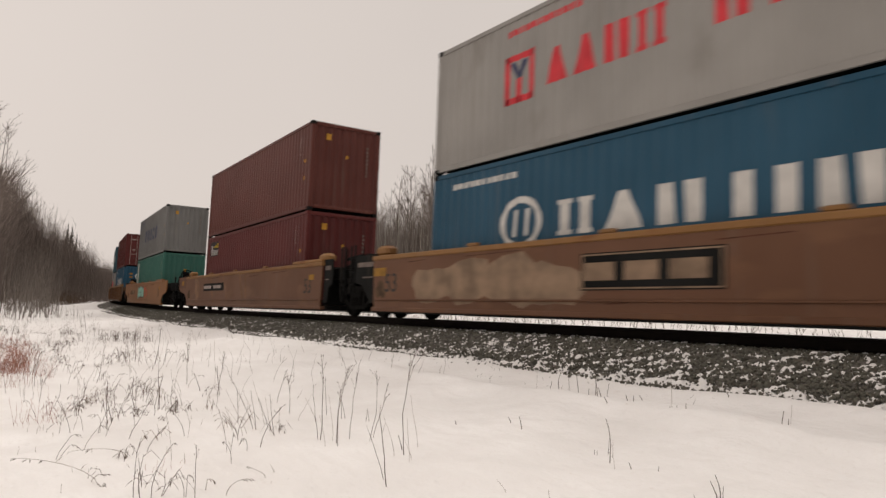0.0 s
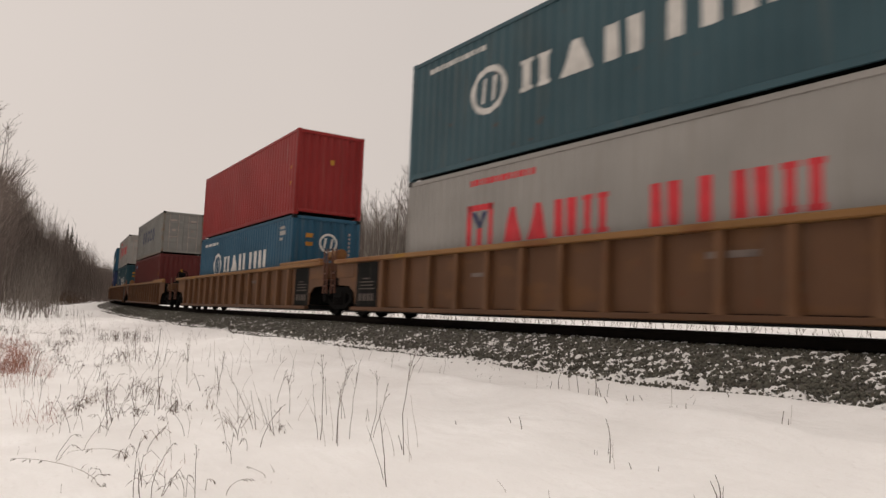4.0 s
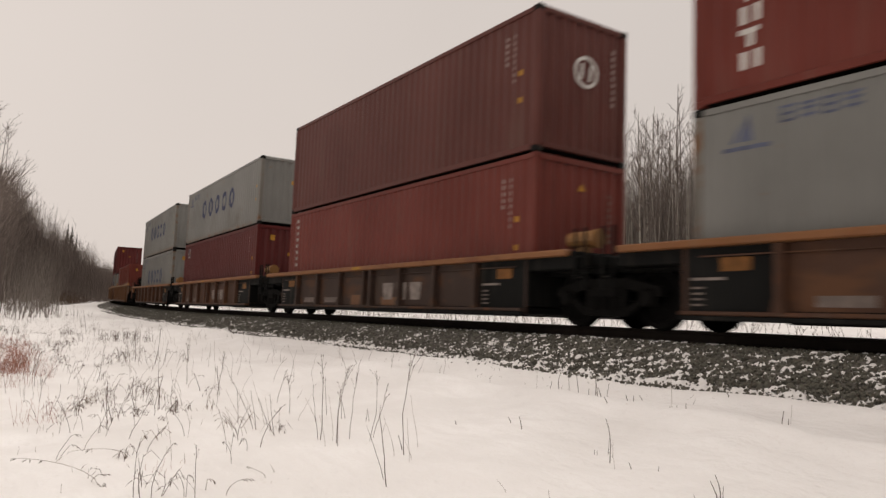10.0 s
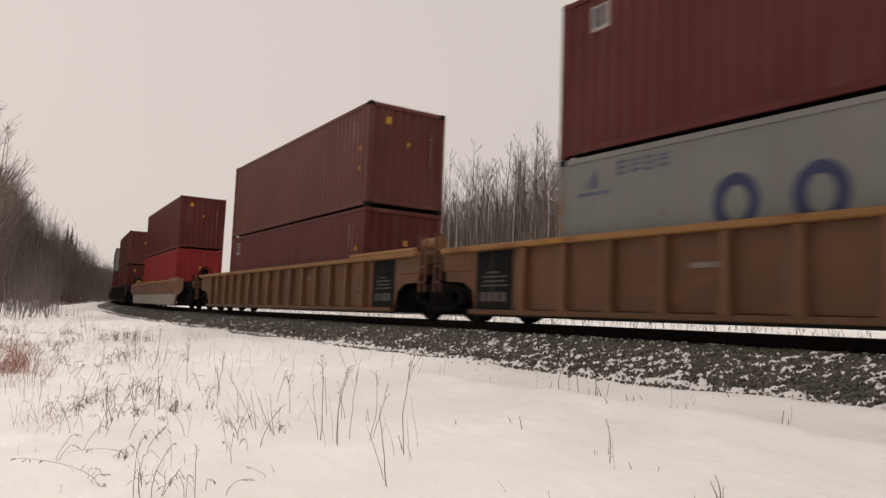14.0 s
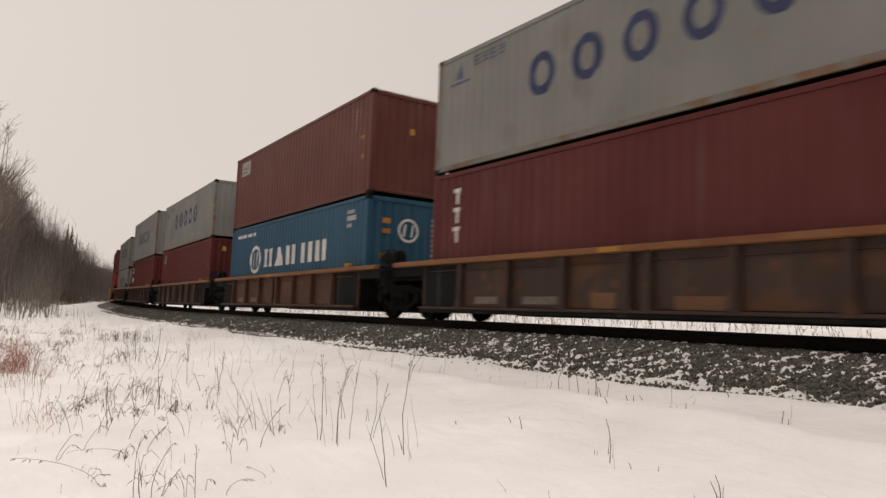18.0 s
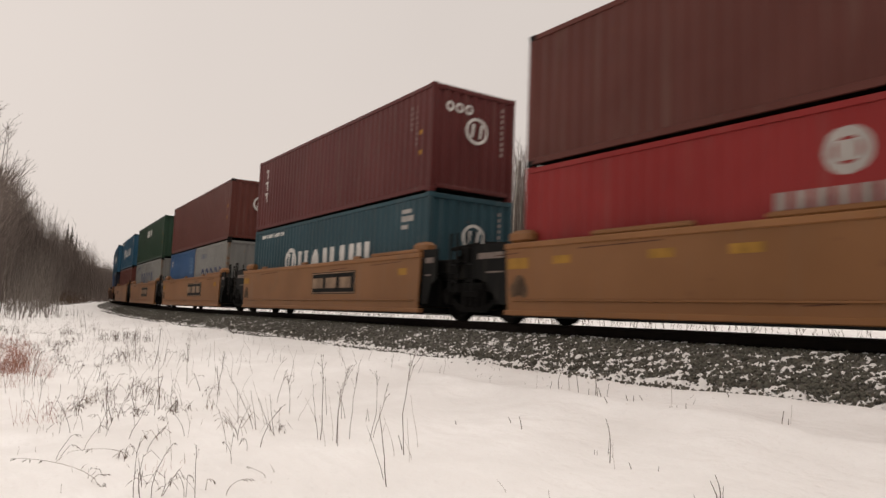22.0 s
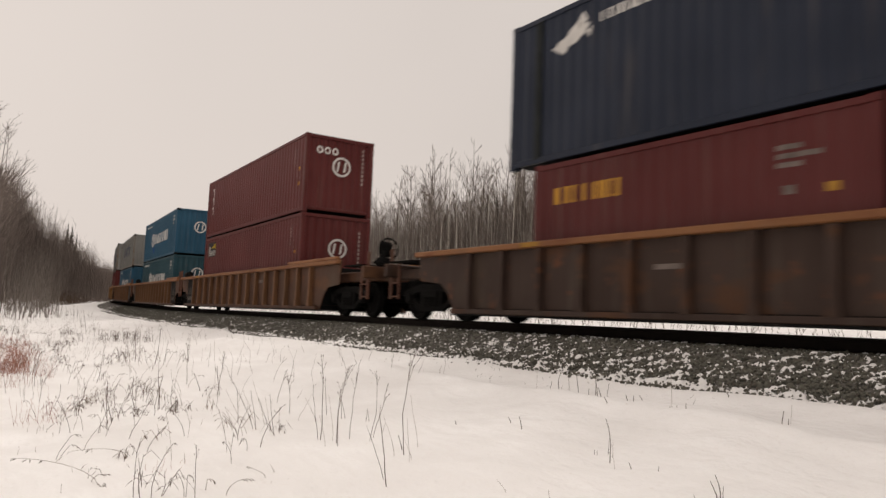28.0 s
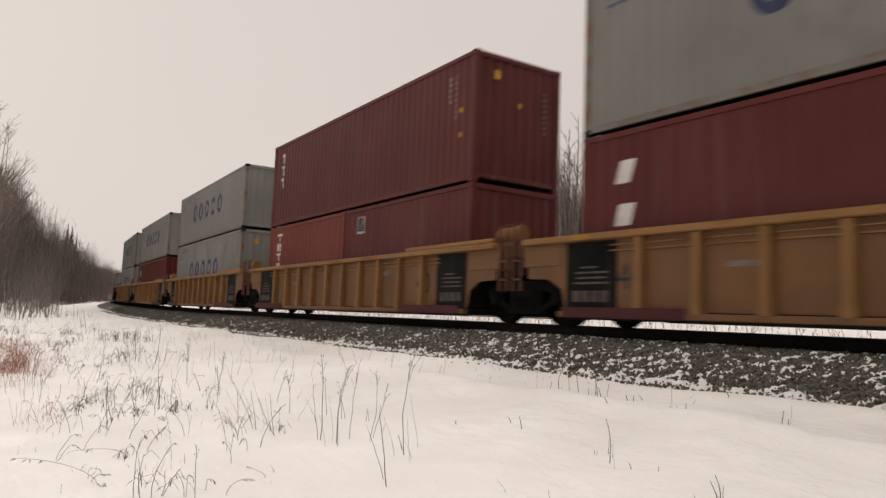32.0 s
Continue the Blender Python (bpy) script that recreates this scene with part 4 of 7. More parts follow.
# ---- well cars ----
LX, LP = 0.68, 0.64            # worn marks on some low cars
SPECS = {  # top, body half length, joint, coupler line, truck centre at coupler end, rib pitch
    "ribbed_deep": (1.48, 8.3, 9.8, 11.75, 9.62, 1.03),
    "ribbed_long": (1.51, 8.3, 9.8, 11.75, 9.62, 1.03),
    "ribbed_short": (1.525, 6.35, 7.78, 9.75, 7.6, 1.03),
    "smooth_long": (1.50, 8.25, 9.75, 11.75, 9.62, 0),
    "smooth_short": (1.48, 6.3, 7.76, 10.0, 7.85, 0),
    "low_short": (1.29, 6.12, 7.79, 9.85, 7.75, 1.5),
    "low_single": (1.29, 6.9, 8.6, 10.35, 8.3, 1.5),
}
CAR_WORDS = {"ribbed": "rib-sided", "smooth": "smooth-sided", "low": "low-sided"}
PAINT_WORDS = {"ochre": "ochre", "sand": "dusty sand-coloured", "clay": "faded clay-brown", "tan": "dirty tan", "brown": "rusty brown", "rust": "dark rusty", "dark": "dark brown"}
WHEEL_R = 0.4826


def truck_parts(root, x):
    def side_frame():
        g = Geo().prism([(-1.17, 0.52), (-0.95, 0.50), (-0.5, 0.63), (0.5, 0.63), (0.95, 0.50), (1.17, 0.52), (1.12, 0.66), (0.5, 0.80), (-0.5, 0.80), (-1.12, 0.66)], -1.10, -0.97)
        for s in (1, -1):          # lower arms of the frame
            g.prism([(s * 0.0, 0.19), (s * 0.45, 0.19), (s * 1.02, 0.52), (s * 0.86, 0.54), (s * 0.40, 0.30), (s * 0.0, 0.30)][::s], -1.09, -0.98)
            g.box(s * 0.37 - 0.06, s * 0.37 + 0.06, -1.10, -0.97, 0.24, 0.70, 0.01)
            g.box(s * 0.89 - 0.15, s * 0.89 + 0.15, -1.10, -0.95, WHEEL_R - 0.13, WHEEL_R + 0.16, 0.02)
            g.tube((s * 0.89, -1.15, WHEEL_R), (s * 0.89, -0.9, WHEEL_R), 0.12, 0.12, 10)
        g.box(-0.30, 0.30, -1.14, -1.0, 0.50, 0.66, 0.02)
        for bx in (-0.2, 0.0, 0.2):
            g.tube((bx, -1.08, 0.29), (bx, -1.08, 0.51), 0.07, 0.07, 8)
        return g

    def wheelset():
        g = Geo()
        for s in (-1, 1):
            g.lathe([(0.10, s * 0.69), (0.13, s * 0.66), (0.34, s * 0.70), (0.40, s * 0.685), (0.508, s * 0.69), (0.508, s * 0.715), (WHEEL_R, s * 0.735), (WHEEL_R - 0.008, s * 0.825), (0.40, s * 0.825), (0.36, s * 0.77), (0.16, s * 0.82), (0.10, s * 0.82)][::s], 24)
        g.tube((0, -1.08, 0), (0, 1.08, 0), 0.08, 0.08, 10)
        for a in range(3):   # balance marks on the wheel webs
            c, d = math.cos(a * 2.09), math.sin(a * 2.09)
            g.box(c * 0.27 - 0.03, c * 0.27 + 0.03, -0.80, -0.76, d * 0.27 - 0.03, d * 0.27 + 0.03)
        return g

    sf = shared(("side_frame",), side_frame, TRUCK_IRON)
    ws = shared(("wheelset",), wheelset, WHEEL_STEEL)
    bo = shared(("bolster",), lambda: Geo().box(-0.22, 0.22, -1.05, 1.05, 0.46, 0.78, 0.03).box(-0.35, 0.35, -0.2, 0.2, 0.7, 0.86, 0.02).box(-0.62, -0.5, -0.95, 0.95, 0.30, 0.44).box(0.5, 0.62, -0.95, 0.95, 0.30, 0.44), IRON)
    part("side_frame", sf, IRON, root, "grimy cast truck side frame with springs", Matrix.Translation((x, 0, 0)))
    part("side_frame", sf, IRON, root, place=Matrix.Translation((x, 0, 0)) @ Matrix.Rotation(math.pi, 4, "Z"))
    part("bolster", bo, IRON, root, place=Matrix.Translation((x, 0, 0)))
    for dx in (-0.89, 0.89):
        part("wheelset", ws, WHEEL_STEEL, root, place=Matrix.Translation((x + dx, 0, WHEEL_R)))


def bars_mark(root, name, x0, x1, z0, z1, y, plate, ink, n, label="", lo=0.2, hi=0.8):
    """A dark plate with plain bars, on the near side."""
    p = part(name, Geo().box(x0, x1, y - 0.006, y, z0, z1), plate, root, label)
    w = (x1 - x0 - 0.16) / n
    for i in range(n):
        a = x0 + 0.08 + i * w
        part("plain_bar", Geo().box(a, a + w * 0.78, y - 0.010, y - 0.006, z0 + (z1 - z0) * lo, z0 + (z1 - z0) * hi), ink, p)


def number_panel(root, x0, x1, z0, z1, dark):
    """A black panel on the near side with rows of fine print and one row of large plain bars."""
    p = part("number_panel", Geo().box(x0, x1, -1.3885, -1.381, z0, z1), dark, root, "black panel with plain white bars")
    h, w = z1 - z0, x1 - x0
    fine = Geo()
    for i, (a, b) in enumerate(((0.30, 0.62), (0.18, 0.84), (0.22, 0.80), (0.16, 0.86))):
        z = z0 + h * (0.62 - 0.075 * i)
        fine.box(x0 + w * a, x0 + w * b, -1.3905, -1.3885, z, z + h * 0.028)
    tagged(part("fine_print", fine, MARK_DULL, p), kind="stuff")
    for i in range(4):
        a = x0 + w * (0.14 + 0.185 * i)
        part("plain_bar", Geo().box(a, a + w * 0.135, -1.3905, -1.3885, z0 + h * 0.14, z0 + h * 0.30), MARK_DULL, p)


def digits(root, text, x, z, y, size=0.62, ink=None, turn=0.0, label="faded black number"):
    """Painted numbers on the near side, or turned to face along the line."""
    ink = ink or MARK_BLACK
    c = bpy.data.curves.new("number", "FONT")
    c.body, c.size, c.extrude = text, size, 0.001
    ob = bpy.data.objects.new("number", c)
    scene.collection.objects.link(ob)
    me = bpy.data.meshes.new_from_object(ob)
    bpy.data.objects.remove(ob)
    me.materials.clear()
    me.materials.append(ink)
    part("size_number", me, ink, root, label, Matrix.Translation((x, y, z)) @ Matrix.Rotation(turn, 4, "Z") @ Matrix.Rotation(math.pi / 2, 4, "X"))


def well_car(kind, paint, lead, trail, extra=""):
    """A well car unit with the rail top at z = 0; lead and trail are 'end' (coupler) or 'joint' (shared truck)."""
    top, body, joint, line, truck, pitch = SPECS[kind]
    style = kind.split("_")[0]
    bot = 0.185 if style == "low" else 0.145
    root = tagged(new("well_car"), f"{PAINT_WORDS[paint]} {CAR_WORDS[style]} steel container well car on the track", "railway car", "cars of the train")
    mat, cap = CAR[paint], CAR["rusty_cap" if paint in ("brown", "rust") else "cap" if paint in ("tan", "sand", "clay") else paint]
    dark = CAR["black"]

    def run(how):
        return (body + 1.40) if how == "end" else joint - 0.5

    def nose(how):
        """Outline of one end of the side wall from the bottom up, for x positive."""
        if style == "low":
            return [(body, bot), (body, top - 0.1)]
        if how == "end":
            if kind == "smooth_long":
                return [(body - 0.1, bot), (body + 0.15, 0.50), (body + 0.45, 0.68), (body + 1.3, 0.80), (body + 1.72, 0.95), (body + 1.78, top - 0.02), (body + 0.9, top + 0.01), (body + 0.86, top - 0.05), (body + 0.7, top - 0.05), (body + 0.66, top + 0.01), (body + 0.2, top + 0.01)]
            if style == "smooth":
                return [(body - 0.1, bot), (body + 0.15, 0.50), (body + 0.45, 0.68), (body + 1.3, 0.80), (body + 1.75, 0.98), (body + 1.80, top - 0.20), (body + 1.55, top - 0.10), (body + 0.7, top - 0.05), (body + 0.35, top)]
            return [(body, bot), (body + 0.30, 0.60), (body + 0.55, 0.78), (body + 1.33, 0.85), (body + 1.40, top)]
        if style == "smooth":
            return [(body - 0.12, bot), (body - 0.02, top)]
        return [(body - 0.1, bot), (body + 0.02, 0.62), (body + 0.35, 0.80), (joint - 0.55, 0.82), (joint - 0.5, top)]

    outline = nose(lead) + [(-x, z) for x, z in reversed(nose(trail))]
    thick = (1.35, 1.38) if style != "smooth" else (1.455, 1.50)
    wall = Geo().prism(outline, -thick[1], -thick[0])
    part("side_wall", wall, mat, root)
    part("side_wall", Geo().prism(outline, thick[0], thick[1]), mat, root)
    xl, xt = (run(lead), run(trail)) if style != "low" else (min(body + 2.1, 8.2) if lead == "end" else body + 1.15, min(body + 2.1, 8.2) if trail == "end" else body + 1.15)
    if style == "smooth":
        xl = body + 0.18 if lead == "end" else body
        xt = body + 0.18 if trail == "end" else body
    for s in (-1, 1):
        def lay(x0, x1, y0, y1, z0, z1, c=0.012):
            return Geo().box(x0, x1, min(s * y0, s * y1), max(s * y0, s * y1), z0, z1, c)
        part("top_chord", lay(-xt, xl, 1.37, 1.53, top - 0.11, top + 0.005, 0.02), cap, root, "worn ochre top edge")
        part("bottom_sill", lay(-body + 0.02, body - 0.02, 1.38, 1.515, bot + (0.042 if style == "low" else 0.002), bot + 0.10), mat, root)
        # black strip below the sill: shade under the side put into the colour
        part("under_sill", lay(-body + 0.02, body - 0.02, 1.36, 1.50, bot - 0.03, bot + 0.04) if style == "low" else lay(-body + 0.02, body - 0.02, 1.36, 1.49, bot - 0.03, bot - 0.004, 0.006), dark, root, "black strip along the lower edge, imitating shade")
        if style != "low":
            part("raised_guide", lay(body - 2.45, xl - 0.1, 1.36, 1.50, top + 0.006, top + 0.10, 0.02), cap, root)
        if style == "smooth":
            part("lower_flange", lay(-body + 0.3, body - 0.3, 1.50, 1.53, 0.40, 0.44), mat, root)
            if "pads" in extra:
                for x in (-4.15, -1.1, 1.95):
                    part("raised_pad", lay(x, x + 1.95, 1.36, 1.50, top + 0.006, top + 0.10, 0.03), cap, root)
                for x, w in ((-5.0, 0.42), (-2.95, 0.45), (-1.6, 0.5)) if s < 0 else ():
                    part("yellow_patch", lay(x, x + w, 1.501, 1.506, top - 0.42, top - 0.28, 0), DULL_YELLOW, root, "dull yellow patch in the paint")
            for i in range(0 if "pads" in extra else 3):
                part("lug", lay(-4.4 + i * 3.6, -4.05 + i * 3.6, 1.38, 1.49, top + 0.006, top + 0.085, 0.02), cap, root)
        if "band" in extra and s < 0:
            part("white_band", Geo().prism([(-body + 0.1, bot + 0.02), (body - 0.1, bot + 0.02), (body + 0.2, 0.72), (-body - 0.2, 0.72)], -1.532, -1.531), CAR["white"], root, "dirty white lower band")
    if pitch:
        # tan and brown ribs take the lighter tone that imitates caught light
        rib_mat = CAR["rib"] if paint in ("tan", "brown") and style == "ribbed" and "strips" not in extra else CAR["cap"] if paint == "sand" else mat
        rib = shared(("rib", kind, paint, "strips" in extra), lambda: Geo().box(-0.055, 0.055, -1.515, -1.378, bot + 0.10, top - 0.115, 0.01).prism([(-0.09, bot + 0.09), (0.09, bot + 0.09), (0.055, bot + 0.26), (-0.055, bot + 0.26)], -1.525, -1.379), rib_mat)
        count = int((2 * body - 0.9) / pitch)
        spots = [-count * pitch / 2 + i * pitch for i in range(count + 1)]
        if kind == "low_short":         # a pair of posts at mid-length, the rest evenly out to the end panels
            spots = [sx * x for sx in (-1, 1) for x in (0.19, 1.62, 3.12, 4.62)] + ([6.0] if lead == "end" else []) + ([-6.0] if trail == "end" else [])
        if style == "ribbed":           # the black number panels lie between two posts
            spots = [x for x in spots if not ((lead == "joint" and x > body - 1.3) or (trail == "joint" and x < 1.3 - body))]
        for x in spots:
            part("rib", rib, mat, root, place=Matrix.Translation((x, 0, 0)))
            part("rib", rib, mat, root, place=Matrix.Translation((x, 0, 0)) @ Matrix.Rotation(math.pi, 4, "Z"))
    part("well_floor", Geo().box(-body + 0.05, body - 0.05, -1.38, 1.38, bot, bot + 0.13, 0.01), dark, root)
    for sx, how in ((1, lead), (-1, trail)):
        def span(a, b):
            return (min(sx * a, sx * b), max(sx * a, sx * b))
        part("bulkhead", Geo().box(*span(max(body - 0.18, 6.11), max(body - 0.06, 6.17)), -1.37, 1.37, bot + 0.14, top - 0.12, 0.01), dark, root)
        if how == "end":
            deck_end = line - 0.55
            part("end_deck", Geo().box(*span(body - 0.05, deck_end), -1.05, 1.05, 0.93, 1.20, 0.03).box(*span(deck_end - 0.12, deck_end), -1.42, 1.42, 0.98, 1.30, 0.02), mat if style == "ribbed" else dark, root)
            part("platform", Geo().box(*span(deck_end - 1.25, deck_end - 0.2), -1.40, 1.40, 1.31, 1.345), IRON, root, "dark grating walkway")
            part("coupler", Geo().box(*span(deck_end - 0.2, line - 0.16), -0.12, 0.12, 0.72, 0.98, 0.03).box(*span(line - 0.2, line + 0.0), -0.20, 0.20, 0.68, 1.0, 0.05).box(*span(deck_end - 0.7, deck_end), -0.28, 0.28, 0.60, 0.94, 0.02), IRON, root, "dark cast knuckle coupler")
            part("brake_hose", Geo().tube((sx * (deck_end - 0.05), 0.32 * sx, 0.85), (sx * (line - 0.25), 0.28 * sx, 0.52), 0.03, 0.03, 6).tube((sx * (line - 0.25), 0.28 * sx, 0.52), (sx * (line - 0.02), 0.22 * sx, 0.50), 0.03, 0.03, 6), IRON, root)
            for sy in (-1, 1):
                post = CAR["nose"] if style == "ribbed" and paint != "dark" else dark
                part("end_ladder", Geo().box(*span(deck_end - 0.10, deck_end - 0.04), sy * 1.25 - 0.03, sy * 1.25 + 0.03, 0.45, 1.66).box(*span(deck_end - 0.46, deck_end - 0.41), sy * 1.25 - 0.02, sy * 1.25 + 0.02, 0.45, 1.36).box(*span(deck_end - 0.42, deck_end - 0.06), sy * 1.25 - 0.015, sy * 1.25 + 0.015, 0.5, 0.53).box(*span(deck_end - 0.42, deck_end - 0.06), sy * 1.25 - 0.015, sy * 1.25 + 0.015, 0.82, 0.85), post, root)
                if style == "low":
                    part("corner_post", Geo().box(*span(xl - 0.30 if sx > 0 else xt - 0.30, xl if sx > 0 else xt), min(sy * 1.40, sy * 1.525), max(sy * 1.40, sy * 1.525), 0.88, top - 0.115, 0.02), cap, root, "worn ochre post under the end of the top edge")
                    if kind == "low_single" and sx > 0:
                        part("raised_guide", Geo().box(7.62, 8.16, min(sy * 1.38, sy * 1.50), max(sy * 1.38, sy * 1.50), top + 0.006, top + 0.24, 0.04), cap, root)
                    part("end_sill", Geo().box(*span(xl + 0.02 if sx > 0 else xt + 0.02, deck_end - 0.13), min(sy * 1.36, sy * 1.44), max(sy * 1.36, sy * 1.44), 1.02, 1.12, 0.01), CAR["rust"], root)
            if style == "smooth" and sx < 0:
                part("brake_gear", Geo().tube((-body - 2.25, -1.2, top + 0.05), (-body - 1.55, -1.2, top + 0.09), 0.03, 0.035, 6).box(-body - 1.75, -body - 1.25, -1.34, -1.05, top - 0.03, top + 0.09, 0.03).box(-body - 1.2, -body - 0.95, -1.3, -0.9, top - 0.02, top + 0.12, 0.04).box(-body - 0.85, -body - 0.45, -1.34, -1.0, top + 0.006, top + 0.19, 0.06).tube((-body - 0.62, -1.18, top + 0.15), (-body - 0.70, -1.18, top + 0.36), 0.02, 0.015, 6), IRON, root, "grimy brake levers on top of the end")
                part("end_bracket", Geo().box(-body - 0.10, -body + 0.42, -1.42, -1.12, top + 0.008, top + 0.25, 0.06), cap, root, "worn ochre bracket")
            if kind == "ribbed_short" and sx > 0:
                # thin dark plates on the wall: the shade of openings is their colour
                for x0, x1 in ((6.62, 7.05), (7.17, 7.55)):
                    part("slot", Geo().box(x0, x1, -1.384, -1.381, 1.14, 1.34), dark, root, "dark plate on the end, painted as a shaded opening")
            if sx > 0:
                at = {"low_short": 8.0, "low_single": 7.2, "ribbed_short": 8.2}.get(kind, deck_end - 0.36)
                up = 0.30 if style == "low" else 0.0
                tone = CAR["nose"] if kind == "ribbed_short" else CAR["brown"] if kind == "low_single" else IRON
                stand = part("hand_brake", Geo().box(at - 0.06, at + 0.06, -0.78, -0.62, 1.2, 2.0 + up, 0.02).box(at + 0.06, at + 0.22, -0.88, -0.52, 1.58 + up, 1.97 + up, 0.06).box(at - 0.30, at - 0.06, -0.74, -0.66, 1.2, 1.55, 0.02), tone, root, "grimy hand-brake stand")
                wheel = Geo().lathe([(0.27, -0.015), (0.30, 0), (0.27, 0.015), (0.25, 0)], 18)
                for i in range(4):
                    a = i * math.pi / 4
                    wheel.tube((0.26 * math.cos(a), 0, 0.26 * math.sin(a)), (-0.26 * math.cos(a), 0, -0.26 * math.sin(a)), 0.012, 0.012, 5)
                part("brake_wheel", wheel, tone, stand, place=Matrix.Translation((at + 0.30, -0.70, 1.78 + up)) @ Matrix.Rotation(math.pi / 2, 4, "Z"))
                part("brake_gear", Geo().tube((at + 0.1, -0.9, 1.38), (deck_end - 0.3, -1.0, 1.44), 0.05, 0.04, 6).tube((at + 0.4, -1.1, 1.42), (deck_end - 0.1, -0.6, 1.48), 0.035, 0.03, 6).box(at + 0.45, at + 0.75, -1.15, -0.85, 1.346, 1.52, 0.04).box(at + 0.9, at + 1.0, -1.2, -1.12, 1.346, 1.66, 0.01), IRON, root, "grimy brake rods and valves")
            truck_parts(root, sx * truck)
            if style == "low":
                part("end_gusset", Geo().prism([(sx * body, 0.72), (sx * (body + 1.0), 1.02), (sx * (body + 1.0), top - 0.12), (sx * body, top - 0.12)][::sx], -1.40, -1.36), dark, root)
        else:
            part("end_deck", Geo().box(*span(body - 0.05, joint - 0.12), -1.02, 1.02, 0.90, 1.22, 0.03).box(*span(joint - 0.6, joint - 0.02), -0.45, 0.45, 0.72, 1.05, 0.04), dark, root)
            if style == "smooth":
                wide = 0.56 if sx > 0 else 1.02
                part("end_box", Geo().box(*span(body + 0.02, joint - 0.62), -1.18, 1.18, 1.02, top - 0.16, 0.02), dark, root, "black end frame over the truck")
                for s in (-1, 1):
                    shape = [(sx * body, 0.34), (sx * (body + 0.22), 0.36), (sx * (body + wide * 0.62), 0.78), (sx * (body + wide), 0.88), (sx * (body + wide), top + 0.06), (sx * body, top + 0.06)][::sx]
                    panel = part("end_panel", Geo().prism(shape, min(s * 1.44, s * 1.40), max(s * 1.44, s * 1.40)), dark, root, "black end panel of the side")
                    if s < 0:
                        part("plain_bar", Geo().box(*span(body + 0.10, body + wide - 0.12), -1.446, -1.44, top - 0.24, top - 0.12), MARK_FAINT, panel, "faded white stencil bar")
                        part("plain_bar", Geo().box(*span(body + 0.10, body + wide * 0.6), -1.446, -1.44, top - 0.52, top - 0.49), MARK_FAINT, panel)
                part("end_bracket", Geo().box(*span(body - 0.55, body + 0.05), -1.42, -1.10, top + 0.006, top + 0.26, 0.07), cap, root, "worn ochre bracket")
                part("brake_rigging", Geo().tube((sx * (joint - 0.9), -1.0, top + 0.08), (sx * (joint - 0.1), -0.9, top + 0.16), 0.05, 0.04, 7).tube((sx * (joint - 0.7), -1.2, top - 0.3), (sx * (joint - 0.15), -1.15, top + 0.02), 0.03, 0.03, 6).box(*span(joint - 0.55, joint - 0.25), -1.1, -0.8, top - 0.22, top + 0.1, 0.04).box(*span(joint - 0.85, joint - 0.12), -1.25, 0.9, top - 0.24, top - 0.2).tube((sx * (joint - 0.5), -1.22, 0.6), (sx * (joint - 0.45), -1.22, top + 0.32), 0.018, 0.018, 5), IRON, root, "grimy brake levers and pipes")
            else:
                part("end_box", Geo().box(*span(body + 0.02, joint - 0.42), -1.40, 1.40, 1.02 if style != "low" else 0.96, top - 0.02, 0.02), mat if style == "ribbed" else dark, root, "rusty end frame over the truck" if style == "ribbed" else "black end frame over the truck")
            part("platform", Geo().box(*span(joint - 0.75, joint - 0.06), -1.15, 1.15, top - 0.28, top - 0.25), IRON, root)
            part("end_ladder", Geo().box(*span(joint - 0.40, joint - 0.36), -1.44, -1.40, 0.6, top + 0.35).box(*span(joint - 0.18, joint - 0.14), -1.44, -1.40, 0.6, top + 0.35).box(*span(joint - 0.40, joint - 0.14), -1.44, -1.40, 0.8, 0.83).box(*span(joint - 0.40, joint - 0.14), -1.44, -1.40, 1.15, 1.18), CAR["nose"] if style == "ribbed" and paint != "dark" else dark, root)
            if style == "ribbed":
                x0, x1 = span(body - 1.22, body - 0.10)
                number_panel(root, x0, x1, bot + 0.10, top - 0.118, dark)
            if sx > 0:
                truck_parts(root, joint)
                if style != "smooth":
                    part("brake_cylinder", Geo().tube((joint - 0.95, -0.95, top + 0.22), (joint - 0.35, -0.95, top + 0.22), 0.15, 0.15, 12).tube((joint - 0.35, -0.95, top + 0.22), (joint - 0.27, -0.95, top + 0.22), 0.17, 0.17, 12).box(joint - 0.8, joint - 0.5, -1.0, -0.9, top - 0.05, top + 0.1), CAR["cap"] if (paint in ("tan", "sand") or kind == "low_short") and "bare" not in extra else dark, root, "worn brake cylinder above the shared truck")
                part("articulation", Geo().box(joint - 0.5, joint + 0.5, -0.35, 0.35, 0.74, 1.0, 0.05), IRON, root)
    if style == "smooth":
        if "plate" in extra:
            x = -1.15 if kind == "smooth_long" else 0.2
            bars_mark(root, "name_plate", x, x + (2.7 if kind == "smooth_long" else 2.85), 0.59, 1.20, -1.501, dark, FADED, 3, "black plate with three plain bars", 0.26, 0.74)
            edge, w = Geo(), 2.7 if kind == "smooth_long" else 2.85
            for box in ((x + 0.03, x + w - 0.03, 0.61, 0.635), (x + 0.03, x + w - 0.03, 1.155, 1.18), (x + 0.03, x + 0.06, 0.635, 1.155), (x + w - 0.06, x + w - 0.03, 0.635, 1.155)):
                edge.box(box[0], box[1], -1.511, -1.507, box[2], box[3])
            part("plate_border", edge, FADED, root, "pale worn border line")
